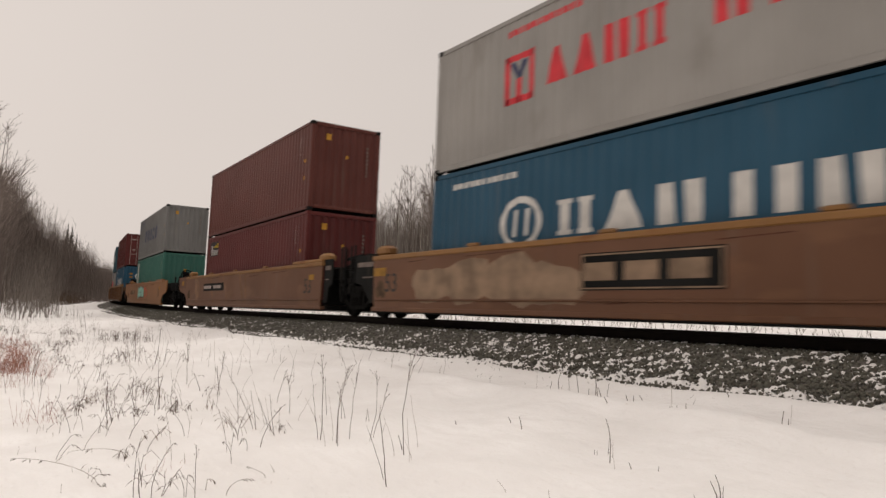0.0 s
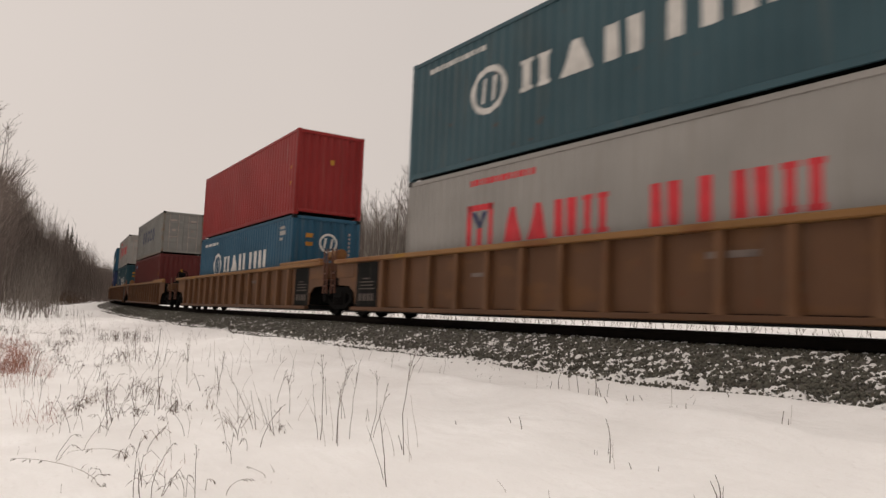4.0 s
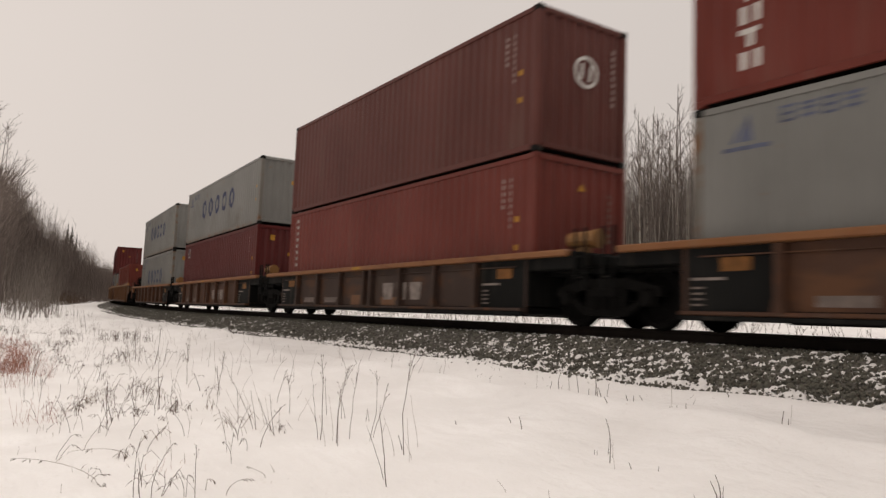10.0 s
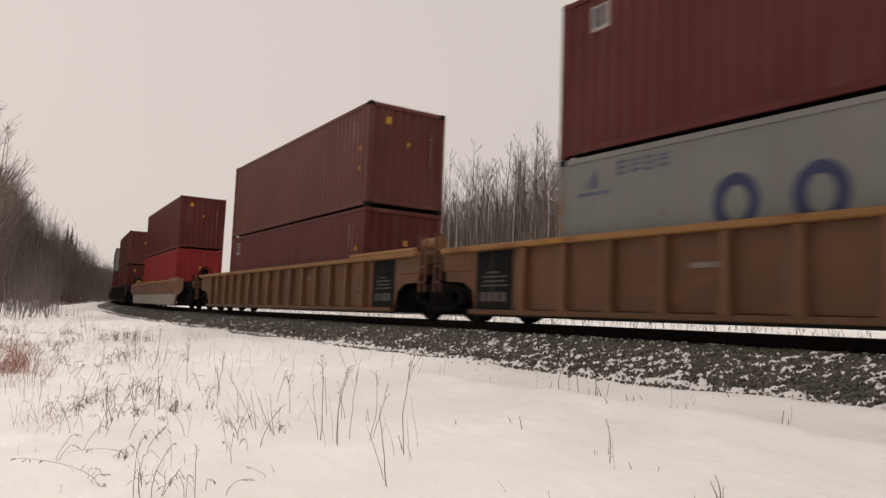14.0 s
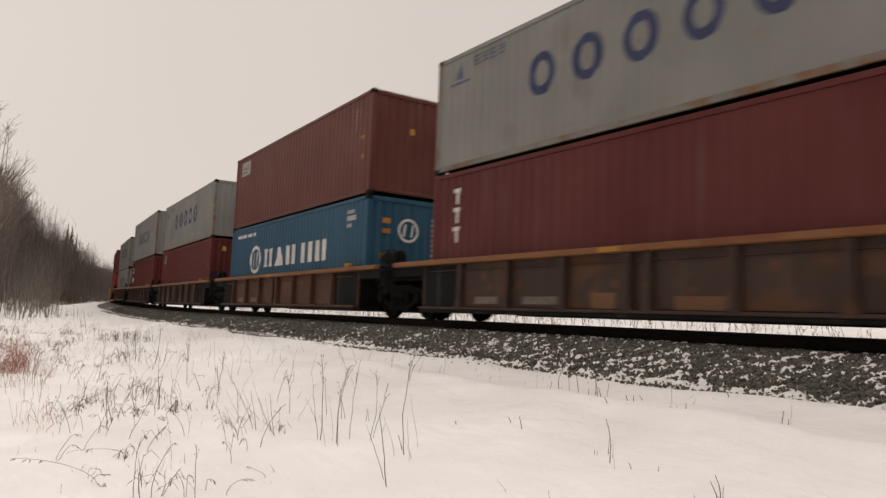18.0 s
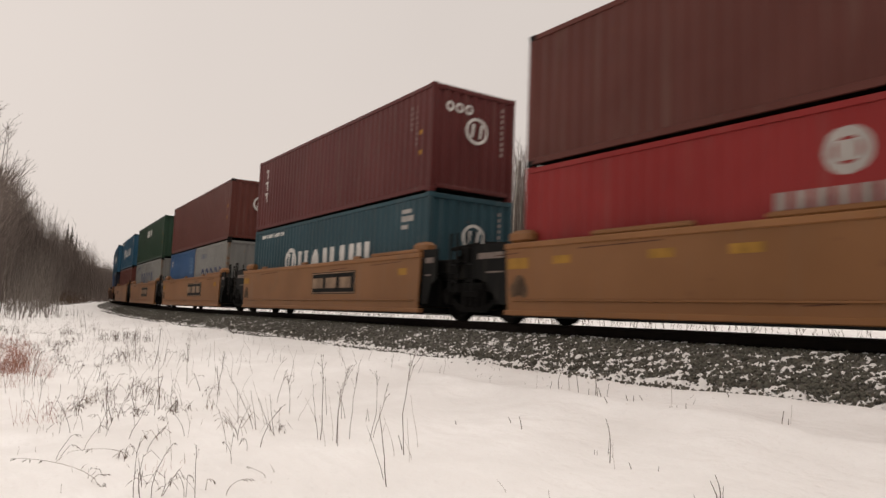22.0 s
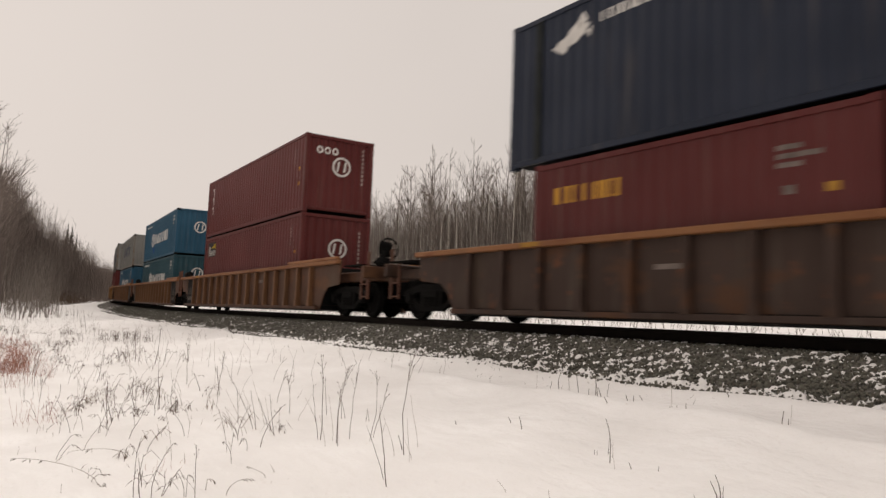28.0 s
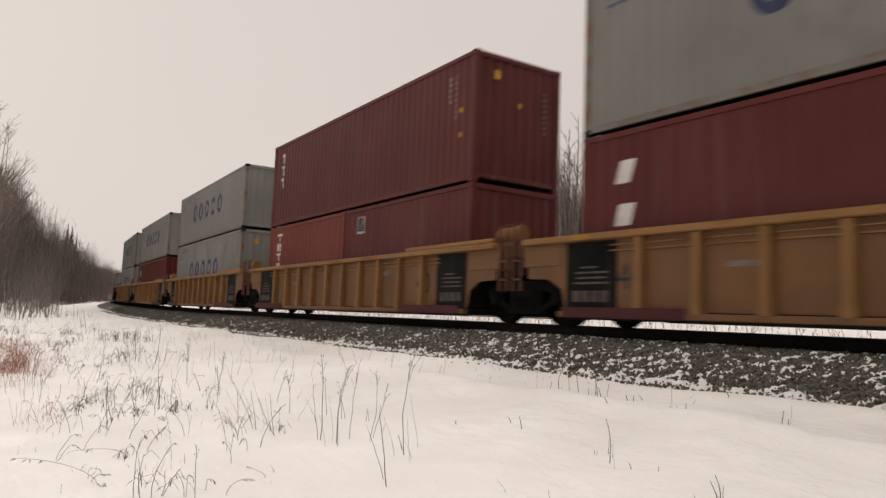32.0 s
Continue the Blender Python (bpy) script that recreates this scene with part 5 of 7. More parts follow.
        if paint == "clay" and "band" not in extra:
            for sx, how in ((1, lead), (-1, trail)):
                if how == "end":
                    x0, x1 = min(sx * (body + 0.24), sx * (body + 1.70)), max(sx * (body + 0.24), sx * (body + 1.70))
                    nose_panel = part("nose_panel", Geo().box(x0, x1, -1.504, -1.500, 0.97, top - 0.06), CAR["nose"], root, "browner panel at the end of the side")
                    part("reflector", Geo().box((x0 + x1) / 2 - 0.1, (x0 + x1) / 2 + 0.28, -1.507, -1.504, 1.10, 1.32), DULL_YELLOW, nose_panel, "dull yellow reflective square")
        if "slim" in extra:
            x, wide, z0, z1 = (-4.02, 2.06, 0.76, 1.02) if kind != "smooth_long" else (-5.1, 3.2, 0.80, 1.12) if paint == "clay" else (-6.5, 2.45, 0.76, 1.02)
            if paint == "clay":
                bars_mark(root, "number_plate", x, x + wide, z0, z1, -1.501, dark, MARK_DIM, 2, "narrow black plate with plain bars", 0.3, 0.7)
            else:
                plate = part("number_plate", Geo().box(x, x + wide, -1.507, -1.501, z0, z1), PLATE_GREY, root, "narrow dark plate, half worn pale")
                part("worn_field", Geo().box(x + 0.04, x + wide * 0.36, -1.510, -1.507, z0 + 0.035, z1 - 0.035), SMUDGE if kind == "smooth_short" else SCUFF, plate, "dull scratched field")
                part("worn_field", Geo().box(x + wide * 0.42, x + wide - 0.03, -1.510, -1.507, z0 + 0.03, z1 - 0.03), FADED, plate, "pale scratched field")
        if "scuff" in extra:
            for x0, x1, x2, w in ((0.05, 0.35, 0.75, 0.22), (0.85, 0.95, 1.02, 0.2), (-2.2, -1.7, -1.4, 0.16), (-6.9, -6.6, -6.5, 0.7), (-4.2, -3.9, -3.5, 0.25)):
                part("scuff", Geo().add([(x0, -1.5015, top - 0.06), (x1, -1.5015, 0.85), (x2, -1.5015, 0.32), (x2 + w * 0.8, -1.5015, 0.32), (x1 + w, -1.5015, 0.9), (x0 + w, -1.5015, top - 0.06)], [(0, 1, 4, 5), (1, 2, 3, 4)]), SCUFF, root, "pale scuff in the paint")
        if "patch" in extra:
            g = Geo()
            for i, (x, z, rx, rz) in enumerate(((-5.6, 0.75, 0.9, 0.42), (-4.4, 0.82, 1.1, 0.48), (-2.9, 0.8, 1.2, 0.5), (-1.9, 0.7, 0.9, 0.42))):
                g.add([(x + rx * math.cos(a) * k, -1.502 - 0.0006 * i, z + rz * math.sin(a) * k) for a, k in ((2 * math.pi * j / 14, 0.8 + 0.28 * ((i * 5 + j * 3) % 4) / 3) for j in range(14))], [tuple(range(14))])
            part("faded_patch", g, FADED, root, "pale scuffed patch of old paint")
        if kind == "smooth_long":
            digits(root, "53", body - 1.4 if "patch" not in extra else -body + 0.6, 0.62, -1.503)
        part("reflector", Geo().box(body - 1.0, body - 0.62, -1.506, -1.50, 1.0, 1.16), DULL_YELLOW, root, "dull yellow reflective square")
        if trail == "joint":
            part("reflector", Geo().box(-body + 0.08, -body + 0.66, -1.506, -1.50, 1.0, 1.2), DULL_YELLOW, root, "dull yellow reflective square")
        round_sign = Geo()
        for i, (dx, dz, r) in enumerate(((0.42, 0.70, 0.17), (0.30, 0.62, 0.13), (0.55, 0.60, 0.12))):
            round_sign.add([(-body + dx + r * math.cos(q * 0.628) * (1 + 0.12 * (q % 2)), -1.5012 - 0.0006 * i, dz + r * math.sin(q * 0.628) * 1.15) for q in range(10)], [tuple(range(10))])
        part("smudged_sign", round_sign, SMUDGE, root, "dark smudged round sign")
        for x, w, z in ((-4.4, 1.7, top - 0.19), (-6.6, 0.7, top - 0.22), (1.4, 1.1, top - 0.24), (3.9, 1.5, top - 0.2), (-0.6, 0.5, 0.36)):
            part("scratch", Geo().add([(x, -1.5012, z), (x + w, -1.5012, z + 0.03), (x + w, -1.5012, z + 0.046), (x, -1.5012, z + 0.02)], [(0, 1, 2, 3)]), SCRATCH, root, "dark rusty scratch along the side")
    elif style == "ribbed":
        for x in ((-5.0, 0.65) if paint == "dark" else (-6.1,)):
            part("yellow_patch", Geo().box(x, x + 0.48, -1.536, -1.53, top - 0.09, top - 0.01), DULL_YELLOW, root, "dull yellow patch on the top edge")
        part("stencil", Geo().box(2.3, 3.1, -1.387, -1.381, 1.02, 1.12), MARK_DULL if paint == "dark" else MARK_FAINT, root)
        part("stencil", Geo().box(-3.2, -2.6, -1.387, -1.381, 0.9, 0.98), MARK_DULL if paint == "dark" else MARK_FAINT, root)
        if kind == "ribbed_short" or "strips" in extra:
            for z in (top - 0.21, top - 0.30):
                part("grab_strip", Geo().box(-body + 1.1, body - 1.1, -1.42, -1.381, z, z + 0.022), cap if kind == "ribbed_short" else CAR["rib"], root)
            for sx in (-1, 1) if kind == "ribbed_short" else ():
                part("maroon_stripe", Geo().box(min(sx * (body - 2.6), sx * (body - 0.15)), max(sx * (body - 2.6), sx * (body - 0.15)), -1.545, -1.537, bot, bot + 0.17), MAROON, root, "dark maroon stripe")
        if lead == "joint" or trail == "joint":
            digits(root, "53" if kind != "ribbed_short" else "40", body - 2.1 if lead == "joint" else -body + 1.2, 0.60, -1.3835)
    else:
        if "letters" in extra:          # three pale worn blocks
            for i, x in enumerate((LX, LX + LP, LX + 2 * LP)):
                part("worn_mark", Geo().prism([(x + 0.06, 0.44), (x + 0.46, 0.44), (x + 0.52, 0.84), (x, 0.84)], -1.387, -1.381), MARK_WORN, root, "pale worn painted block")
        for sx, how in ((1, lead), (-1, trail)):
            if how == "end":
                continue
            x0, x1 = min(sx * (body - 1.42), sx * (body - 0.06)), max(sx * (body - 1.42), sx * (body - 0.06))
            panel = part("black_panel", Geo().box(x0, x1, -1.386, -1.381, bot + 0.1, top - 0.115), dark, root, "blackened end panel of the side")
            if "bare" in extra:
                continue
            part("reflector", Geo().box(x0 + 0.55, x0 + 1.0, -1.392, -1.386, 0.84, 1.03), ORANGE, panel, "dull orange rectangle")
            part("stencil", Geo().box(x0 + 0.08, x0 + 0.62, -1.392, -1.386, 0.72, 0.76), MARK_WORN, panel)
            tagged(part("stencil", Geo().box(x0 + 0.10, x0 + 0.28, -1.392, -1.386, 0.36, 0.39).box(x0 + 0.10, x0 + 0.28, -1.392, -1.386, 0.44, 0.47).box(x0 + 0.10, x0 + 0.28, -1.392, -1.386, 0.52, 0.55).box(x0 + 0.10, x0 + 0.28, -1.392, -1.386, 0.60, 0.63), MARK_FAINT, panel), kind="stuff")
        for x0, x1, z1 in (((0.62, 1.54, 0.50), (-1.04, -0.52, 0.56)) if paint == "rust" else ()) + (((4.28, 4.55, 0.66),) if "bare" in extra else ()):
            part("bare_patch", Geo().box(x0, x1, -1.385, -1.381, 0.30, z1), CAR["rib"], root, "patch of fresher orange paint")
        part("grab_strip", Geo().box(-body + 0.3, body - 0.3, -1.43, -1.381, top - 0.245, top - 0.225), mat, root)
        part("stencil", Geo().box(-4.2, -3.5, -1.387, -1.381, 0.36, 0.50), MARK_FAINT, root)
        part("stencil", Geo().box(-2.75, -1.85, -1.387, -1.381, 0.36, 0.50), MARK_FAINT, root)
        part("yellow_patch", Geo().box(-0.76, -0.34, -1.536, -1.53, top - 0.09, top - 0.01), DULL_YELLOW, root, "dull yellow patch on the top edge")
        if "bare" in extra:
            part("yellow_guide", Geo().box(5.38, 5.70, -1.50, -1.36, top + 0.006, top + 0.11, 0.02), DULL_YELLOW, root, "dull yellow raised guide on the top edge")
    if "paint" in extra:
        lines = Geo()
        for i, (x, z, r) in enumerate(((-1.82, 1.00, 0.26), (-1.85, 0.66, 0.25), (-1.38, 0.86, 0.30), (-0.95, 1.02, 0.30), (-0.98, 0.74, 0.22), (-0.48, 0.90, 0.33), (-0.05, 1.02, 0.26), (0.10, 0.76, 0.24), (0.52, 0.86, 0.34))):
            def blob(grow, y):
                return Geo().add([(x + (r + grow) * k * math.cos(a), y - 0.0004 * i, z + (r + grow) * k * math.sin(a)) for a, k in ((2 * math.pi * q / 11, 0.86 + 0.2 * ((3 * i + 2 * q) % 3) / 2) for q in range(11))], [tuple(range(11))])
            spray = part("spray_paint", blob(0.0, -1.508), SPRAY_MINT, root, "mint green spray paint with a black outline")
            part("outline", blob(0.055, -1.503), MARK_BLACK, spray, "black sprayed outline")
        for x, z, dx, dz in ((-1.9, 0.84, 0.22, 0.06), (-1.45, 1.0, 0.08, -0.3), (-1.2, 0.7, 0.1, 0.3), (-0.8, 0.88, 0.25, -0.03), (-0.5, 0.8, 0.02, 0.22), (-0.15, 0.88, 0.1, 0.18), (0.2, 0.92, 0.2, -0.15)):
            u = Vector((dx, 0, dz)).normalized() * 0.022
            lines.add([(x + u.z, -1.514, z - u.x), (x + dx + u.z, -1.514, z + dz - u.x), (x + dx - u.z, -1.514, z + dz + u.x), (x - u.z, -1.514, z + u.x)], [(0, 1, 2, 3)])
        tagged(part("sprayed_stroke", lines, MARK_BLACK, root), kind="stuff")
        for x0, z0, x1, z1, w in ((0.62, 1.06, 1.7, 1.12, 0.075), (1.28, 1.08, 1.40, 0.56, 0.08), (1.75, 1.00, 2.40, 0.96, 0.06), (1.8, 0.62, 2.35, 0.80, 0.06), (2.42, 0.70, 2.5, 0.95, 0.04)):
            u = Vector((x1 - x0, 0, z1 - z0)).normalized() * w
            part("sprayed_stroke", Geo().add([(x0 + u.z, -1.506, z0 - u.x), (x1 + u.z, -1.506, z1 - u.x), (x1 - u.z, -1.507, z1 + u.x), (x0 - u.z, -1.507, z0 + u.x)], [(0, 1, 2, 3)]), SPRAY_RED, root, "faded red spray paint stroke")
    return root


# ---- the train: place along the line at the start, car, load below, load above ----
# the middle height is stretched to fit the camera's view, no real size
STD, STD_FITTED, HC = 2.591, 2.66, 2.896
RD, RL, RS, SL, SS, LS, L1 = "ribbed_deep", "ribbed_long", "ribbed_short", "smooth_long", "smooth_short", "low_short", "low_single"
E_, J_ = "end", "joint"
TRAIN = [
    (-7.21, SL, "clay", E_, J_, "plate patch", [("blue", "ring_row", HC, "blue_ring")], ("white", "red_row", HC, "label")),
    (-26.69, SL, "clay", J_, E_, "slim scuff", [("dark_red", "yellow_plate", HC, "label")], ("brown_red", "", HC, "label")),
    (-50.22, SL, "ochre", E_, E_, "paint slim", [("teal", "label_column", HC, "plain")], ("plain_grey", "ovals", HC, "label")),
    (-73.82, RL, "tan", E_, J_, "", [("blue", "ring_row", HC, "blue_ring")], ("dark_red", "white_plate", HC, "door")),
    (-93.41, RL, "tan", J_, J_, "", [("white", "red_row", HC, "hazard")], ("faded_blue", "ring_row", HC, "door")),
    (-112.95, RL, "tan", J_, E_, "", [("blue", "ring_row", HC, "blue_ring")], ("bright_red", "", HC, "plain")),
    (-136.39, RL, "tan", E_, J_, "strips", [("dark_red", "blue_dot", HC, "plain")], ("grey", "ovals", STD, "door")),
    (-156.04, RL, "tan", J_, J_, "strips", [("teal_blue", "ring_row_patched", HC, "blue_ring")], ("white", "red_row", STD, "door")),
    (-175.61, RL, "tan", J_, E_, "strips", [("royal_blue", "red_white_row", HC, "plain")], ("blue", "ring_row", STD, "ring")),
    (-197.38, LS, "rust", E_, J_, "", [("dark_red", "white_plate", HC, "plain")], ("grey", "ovals", STD_FITTED, "plain")),
    (-213.00, LS, "brown", J_, J_, "", [("grey", "ovals", HC, "label")], ("orange_red", "column", STD, "label")),
    (-228.58, LS, "rust", J_, J_, "letters", [("orange_red", "thin_column", HC, "triangle")], ("brown_red", "", HC, "ring")),
    (-244.20, LS, "brown", J_, J_, "letters", [("dark_red", "small_plate", HC, "label")], ("grey", "ovals", STD, "plain")),
    (-259.76, LS, "brown", J_, E_, "", [("grey", "ovals", HC, "label")], ("grey", "ovals", STD, "plain")),
    (-281.35, RL, "tan", E_, J_, "", [("orange_red", "column", HC, "label")], None),
    (-300.90, RL, "tan", J_, J_, "", [("grey", "ovals", STD, "plain")], ("dark_red", "small_plate", HC, "label")),
    (-320.48, RL, "tan", J_, E_, "", [("dark_red", "small_plate", STD, "plain")], ("brown_red", "", HC, "label")),
    (-343.70, SL, "clay", E_, E_, "band", [("bright_red", "", HC, "plain")], ("dark_red", "", HC, "label")),
    (-368.27, RD, "dark", E_, E_, "", [("dark_red", "small_plate", HC, "label")], ("brown_red", "", HC, "plain")),
    (-390.07, LS, "rust", E_, J_, "bare", [("dark_red", "three_column", HC, "word_ring")], ("grey", "ovals", STD_FITTED, "plain")),
    (-405.45, LS, "brown", J_, J_, "bare", [("blue", "ring_row", HC, "blue_ring")], ("brown_red", "white_plate", HC, "plain")),
    (-421.11, LS, "rust", J_, J_, "bare", [("dark_red", "small_plate", HC, "label")], ("grey", "ovals", STD_FITTED, "plain")),
    (-436.66, LS, "rust", J_, J_, "letters bare", [("dark_red", "white_dash", HC, "plain")], ("grey", "ovals", HC, "label")),
    (-452.16, LS, "brown", J_, E_, "bare", [("grey", "ovals", STD, "plain")], ("grey", "ovals", STD, "door")),
    (-472.02, SS, "ochre", E_, J_, "pads", [("bright_red", "round_word", STD, "plain")], ("brown_red", "", STD, "door")),
    (-487.53, SS, "ochre", J_, J_, "plate", [("teal_blue", "ring_row", STD, "ring")], ("dark_red", "three_column", STD, "word_ring")),
    (-503.39, SS, "ochre", J_, J_, "plate", [("mid_blue", "", STD, "plain"), ("grey", "ovals_small", STD, "plain")], ("brown_red", "", STD, "ring")),
    (-518.75, SS, "ochre", J_, J_, "plate", [("grey", "ovals", STD, "plain")], ("green", "white_row", STD, "white_label")),
    (-534.24, SS, "ochre", J_, E_, "slim", [("brown_red", "", STD, "ring")], ("blue", "ring_row", STD, "ring")),
    (-554.30, L1, "brown", E_, E_, "", [("mid_blue", "", STD, "plain"), ("navy", "", STD, "plain")], ("blue", "ring_row", HC, "blue_ring")),
    (-575.40, SL, "clay", E_, E_, "band", [("bright_red", "", STD, "plain"), ("grey", "", STD, "plain")], ("blue", "ring_row", HC, "blue_ring")),
    (-599.46, RD, "rust", E_, E_, "", [("dark_red", "yellow_word", STD, "plain"), ("bright_red", "block_word", STD, "plain")], ("navy", "long_row", HC, "size")),
    (-622.84, RL, "brown", E_, J_, "", [("dark_red", "yellow_plate", HC, "ring")], ("dark_red", "three_column", STD, "word_ring")),
    (-642.41, RL, "brown", J_, J_, "", [("teal_blue", "ring_row", STD, "ring")], ("blue", "ring_row_spot", STD, "ring")),
    (-662.07, RL, "brown", J_, E_, "", [("blue", "ring_row", STD, "ring")], ("grey", "ovals_plate", STD, "plain")),
    (-683.41, RS, "sand", E_, J_, "", [("dark_red", "white_dash", HC, "plain")], ("grey", "ovals", HC, "label")),
    (-698.76, RS, "sand", J_, J_, "", [("orange_red", "column", STD, "plain"), ("dark_red", "small_plate", STD, "plain")], ("dark_red", "three_column", HC, "label")),
    (-714.32, RS, "sand", J_, J_, "", [("grey", "ovals", HC, "label")], ("grey", "ovals", STD, "plain")),
    (-729.90, RS, "sand", J_, J_, "", [("dark_red", "white_dash", STD, "plain")], ("grey", "ovals", STD, "plain")),
    (-745.50, RS, "sand", J_, E_, "", [("grey", "ovals", STD, "plain")], ("grey", "ovals", STD, "plain")),
    (-766.00, SL, "clay", E_, E_, "band", [("grey", "ovals", STD, "plain")], None),
]
FORTY_FIVE = (-554.30, -575.40, -599.46)
WELL_Z = 0.355
RIDERS = []       # everything that rolls: object, start along the line, offset along the car, height
BUILT = {}


def bring(key, make):
    """Builds a thing the first time, copies it afterwards."""
    if key in BUILT:
        return copy_thing(BUILT[key], Matrix.Identity(4))
    BUILT[key] = make()
    return BUILT[key]


for start, kind, paint, lead, trail, extra, lower, upper in TRAIN:
    RIDERS.append((bring(("car", kind, paint, lead, trail, extra), lambda: well_car(kind, paint, lead, trail, extra)), start, 0.0, 0.0))
    length = 12.192 if len(lower) == 1 else 6.058
    for i, (colour, mark, high, end) in enumerate(lower):
        offset = 0.0 if len(lower) == 1 else (-3.067, 3.067)[i]
        RIDERS.append((bring((colour, mark, high, length, end), lambda: container(colour, mark, high, length, end)), start, offset, WELL_Z))
    if upper:
        colour, mark, high, end = upper
        length = 13.716 if start in FORTY_FIVE else 12.192
        RIDERS.append((bring((colour, mark, high, length, end), lambda: container(colour, mark, high, length, end)), start, 0.0, WELL_Z + lower[0][2] + 0.012))


def travelled(t):
    return SPEED * t + GAIN * t * t / 2


def riding_pose(start, offset, z, t):
    s = start + travelled(t)
    x, y, h = track(s)
    return Matrix.Translation((x, y, RAIL_Z + float(rise(s)))) @ Matrix.Rotation(h, 4, "Z") @ Matrix.Rotation(climb(s), 4, "Y") @ Matrix.Translation((offset, 0, z))


def motions():
    """The train rolls past; wheelsets turn while they are near."""
    for ob, start, offset, z in RIDERS:
        walk(ob, [(t / 2, riding_pose(start, offset, z, t / 2)) for t in range(int(SECONDS * 2) + 1)])
        for axle in ob.children:
            if not axle.name.startswith("wheelset"):
                continue
            base = axle.location.copy()
            spot = Matrix.Translation(base)
            inside = [i for i in range(int(SECONDS * FPS) + 1) if -46 < start + base.x + travelled(i / FPS) < 4]
            frames = sorted({0, *inside, int(SECONDS * FPS)})
            first = travelled(inside[0] / FPS) if inside else 0
            last = travelled(inside[-1] / FPS) if inside else 0
            rows = []
            for i in frames:
                turn = (min(max(travelled(i / FPS), first), last) - first) / WHEEL_R
                rows.append((i / FPS, spot @ Matrix.Rotation(turn % (2 * math.pi), 4, "Y")))
            walk(axle, rows)
loose_stones()


# ---- trees ----
def bare_tree(rng, height, spread, limbs=True):
    """Trunk and limbs of a leafless aspen as two Geos; its foot is the origin."""
    trunk, crown = Geo(), Geo()
    p, lean = Vector((0, 0, -0.3)), Vector((rng.uniform(-0.05, 0.05), rng.uniform(-0.05, 0.05), 1)).normalized()
    r = height * rng.uniform(0.0042, 0.0068)
    n = 7
    pts = [p]
    for i in range(n):
        p = p + (lean + Vector((rng.uniform(-0.05, 0.05), rng.uniform(-0.05, 0.05), 0))) * ((height + 0.3) / n)
        pts.append(p)
    for i in range(n):
        trunk.tube(pts[i], pts[i + 1], r * (1 - i / n) + 0.012, r * (1 - (i + 1) / n) + 0.012, 5, False)

    def on_trunk(f):
        k = min(int(f * n), n - 1)
        return pts[k].lerp(pts[k + 1], f * n - k)

    count = int(12 + 8 * spread)
    for i in range(count):
        f = rng.uniform(0.38, 0.97)
        a = rng.uniform(0, 2 * math.pi)
        length = height * spread * (1.05 - f) * rng.uniform(0.28, 0.55) + 0.35
        up = rng.uniform(0.9, 1.9)
        d = Vector((math.cos(a), math.sin(a), up)).normalized()
        base = on_trunk(f)
        mid = base + d * length * 0.5
        tip = mid + (d + Vector((rng.uniform(-0.3, 0.3), rng.uniform(-0.3, 0.3), 0.35))).normalized() * length * 0.6
        br = 0.010 + r * 0.32 * (1.1 - f)
        crown.tube(base, mid, br, br * 0.7, 4, False)
        crown.tube(mid, tip, br * 0.7, 0.006, 3, False)
        for j in range(5):
            q = base.lerp(mid, rng.uniform(0.4, 1)) if j < 2 else mid.lerp(tip, rng.uniform(0.1, 0.95))
            e = (d + Vector((rng.uniform(-0.9, 0.9), rng.uniform(-0.9, 0.9), rng.uniform(-0.1, 0.8)))).normalized()
            end = q + e * length * rng.uniform(0.2, 0.42)
            crown.tube(q, end, 0.008, 0.004, 3, False)
            for k in range(2 if limbs else 0):
                h = q.lerp(end, rng.uniform(0.3, 0.9))
                crown.tube(h, h + (e + Vector((rng.uniform(-0.8, 0.8), rng.uniform(-0.8, 0.8), rng.uniform(0, 0.7)))).normalized() * length * 0.16, 0.005, 0.003, 3, False)
    return trunk, crown


tree_rng = random.Random(11)
TREES = []
for k in range(9):
    tall = tree_rng.uniform(10.2, 11.8)
    trunk, crown = bare_tree(tree_rng, tall, tree_rng.uniform(0.5, 0.95))
    TREES.append((trunk, crown, trunk.mesh("trunk", PALE_BARK if k % 3 == 0 else BARK), crown.mesh("crown", TWIG)))


LIGHT_TREES = []
for k in range(9):
    tall = tree_rng.uniform(10.0, 11.8)
    LIGHT_TREES.append(bare_tree(tree_rng, tall, tree_rng.uniform(0.4, 0.85), False))


def plant_tree(k, x, y, scale, turn):
    root = tagged(new("bare_tree"), "tall leafless aspen with thin grey twigs", "tree", "trees beside the railway")
    part("trunk", TREES[k][2], BARK, root)
    part("crown", TREES[k][3], TWIG, root, "bare grey-brown twigs")
    root.matrix_basis = Matrix.Translation((x, y, float(ground_z(x, y)))) @ Matrix.Rotation(turn, 4, "Z") @ Matrix.Scale(scale, 4)


def woods(name, places, label):
    """Deeper rows of trees, joined."""
    vs, fs, n = [], [], 0
    for k, x, y, scale, turn in places:
        for g in LIGHT_TREES[k]:
            v = np.array(g.v) * scale
            c, s = math.cos(turn), math.sin(turn)
            w = np.stack([v[:, 0] * c - v[:, 1] * s + x, v[:, 0] * s + v[:, 1] * c + y, v[:, 2] + float(ground_z(x, y))], 1)
            vs.append(w)
            fs += [tuple(i + n for i in f) for f in g.f]
            n += len(w)
    m = bpy.data.meshes.new(name)
    m.from_pydata(np.concatenate(vs).tolist(), [], fs)
    m.materials.append(TWIG)
    structure(name, m, TWIG, label, "stuff")


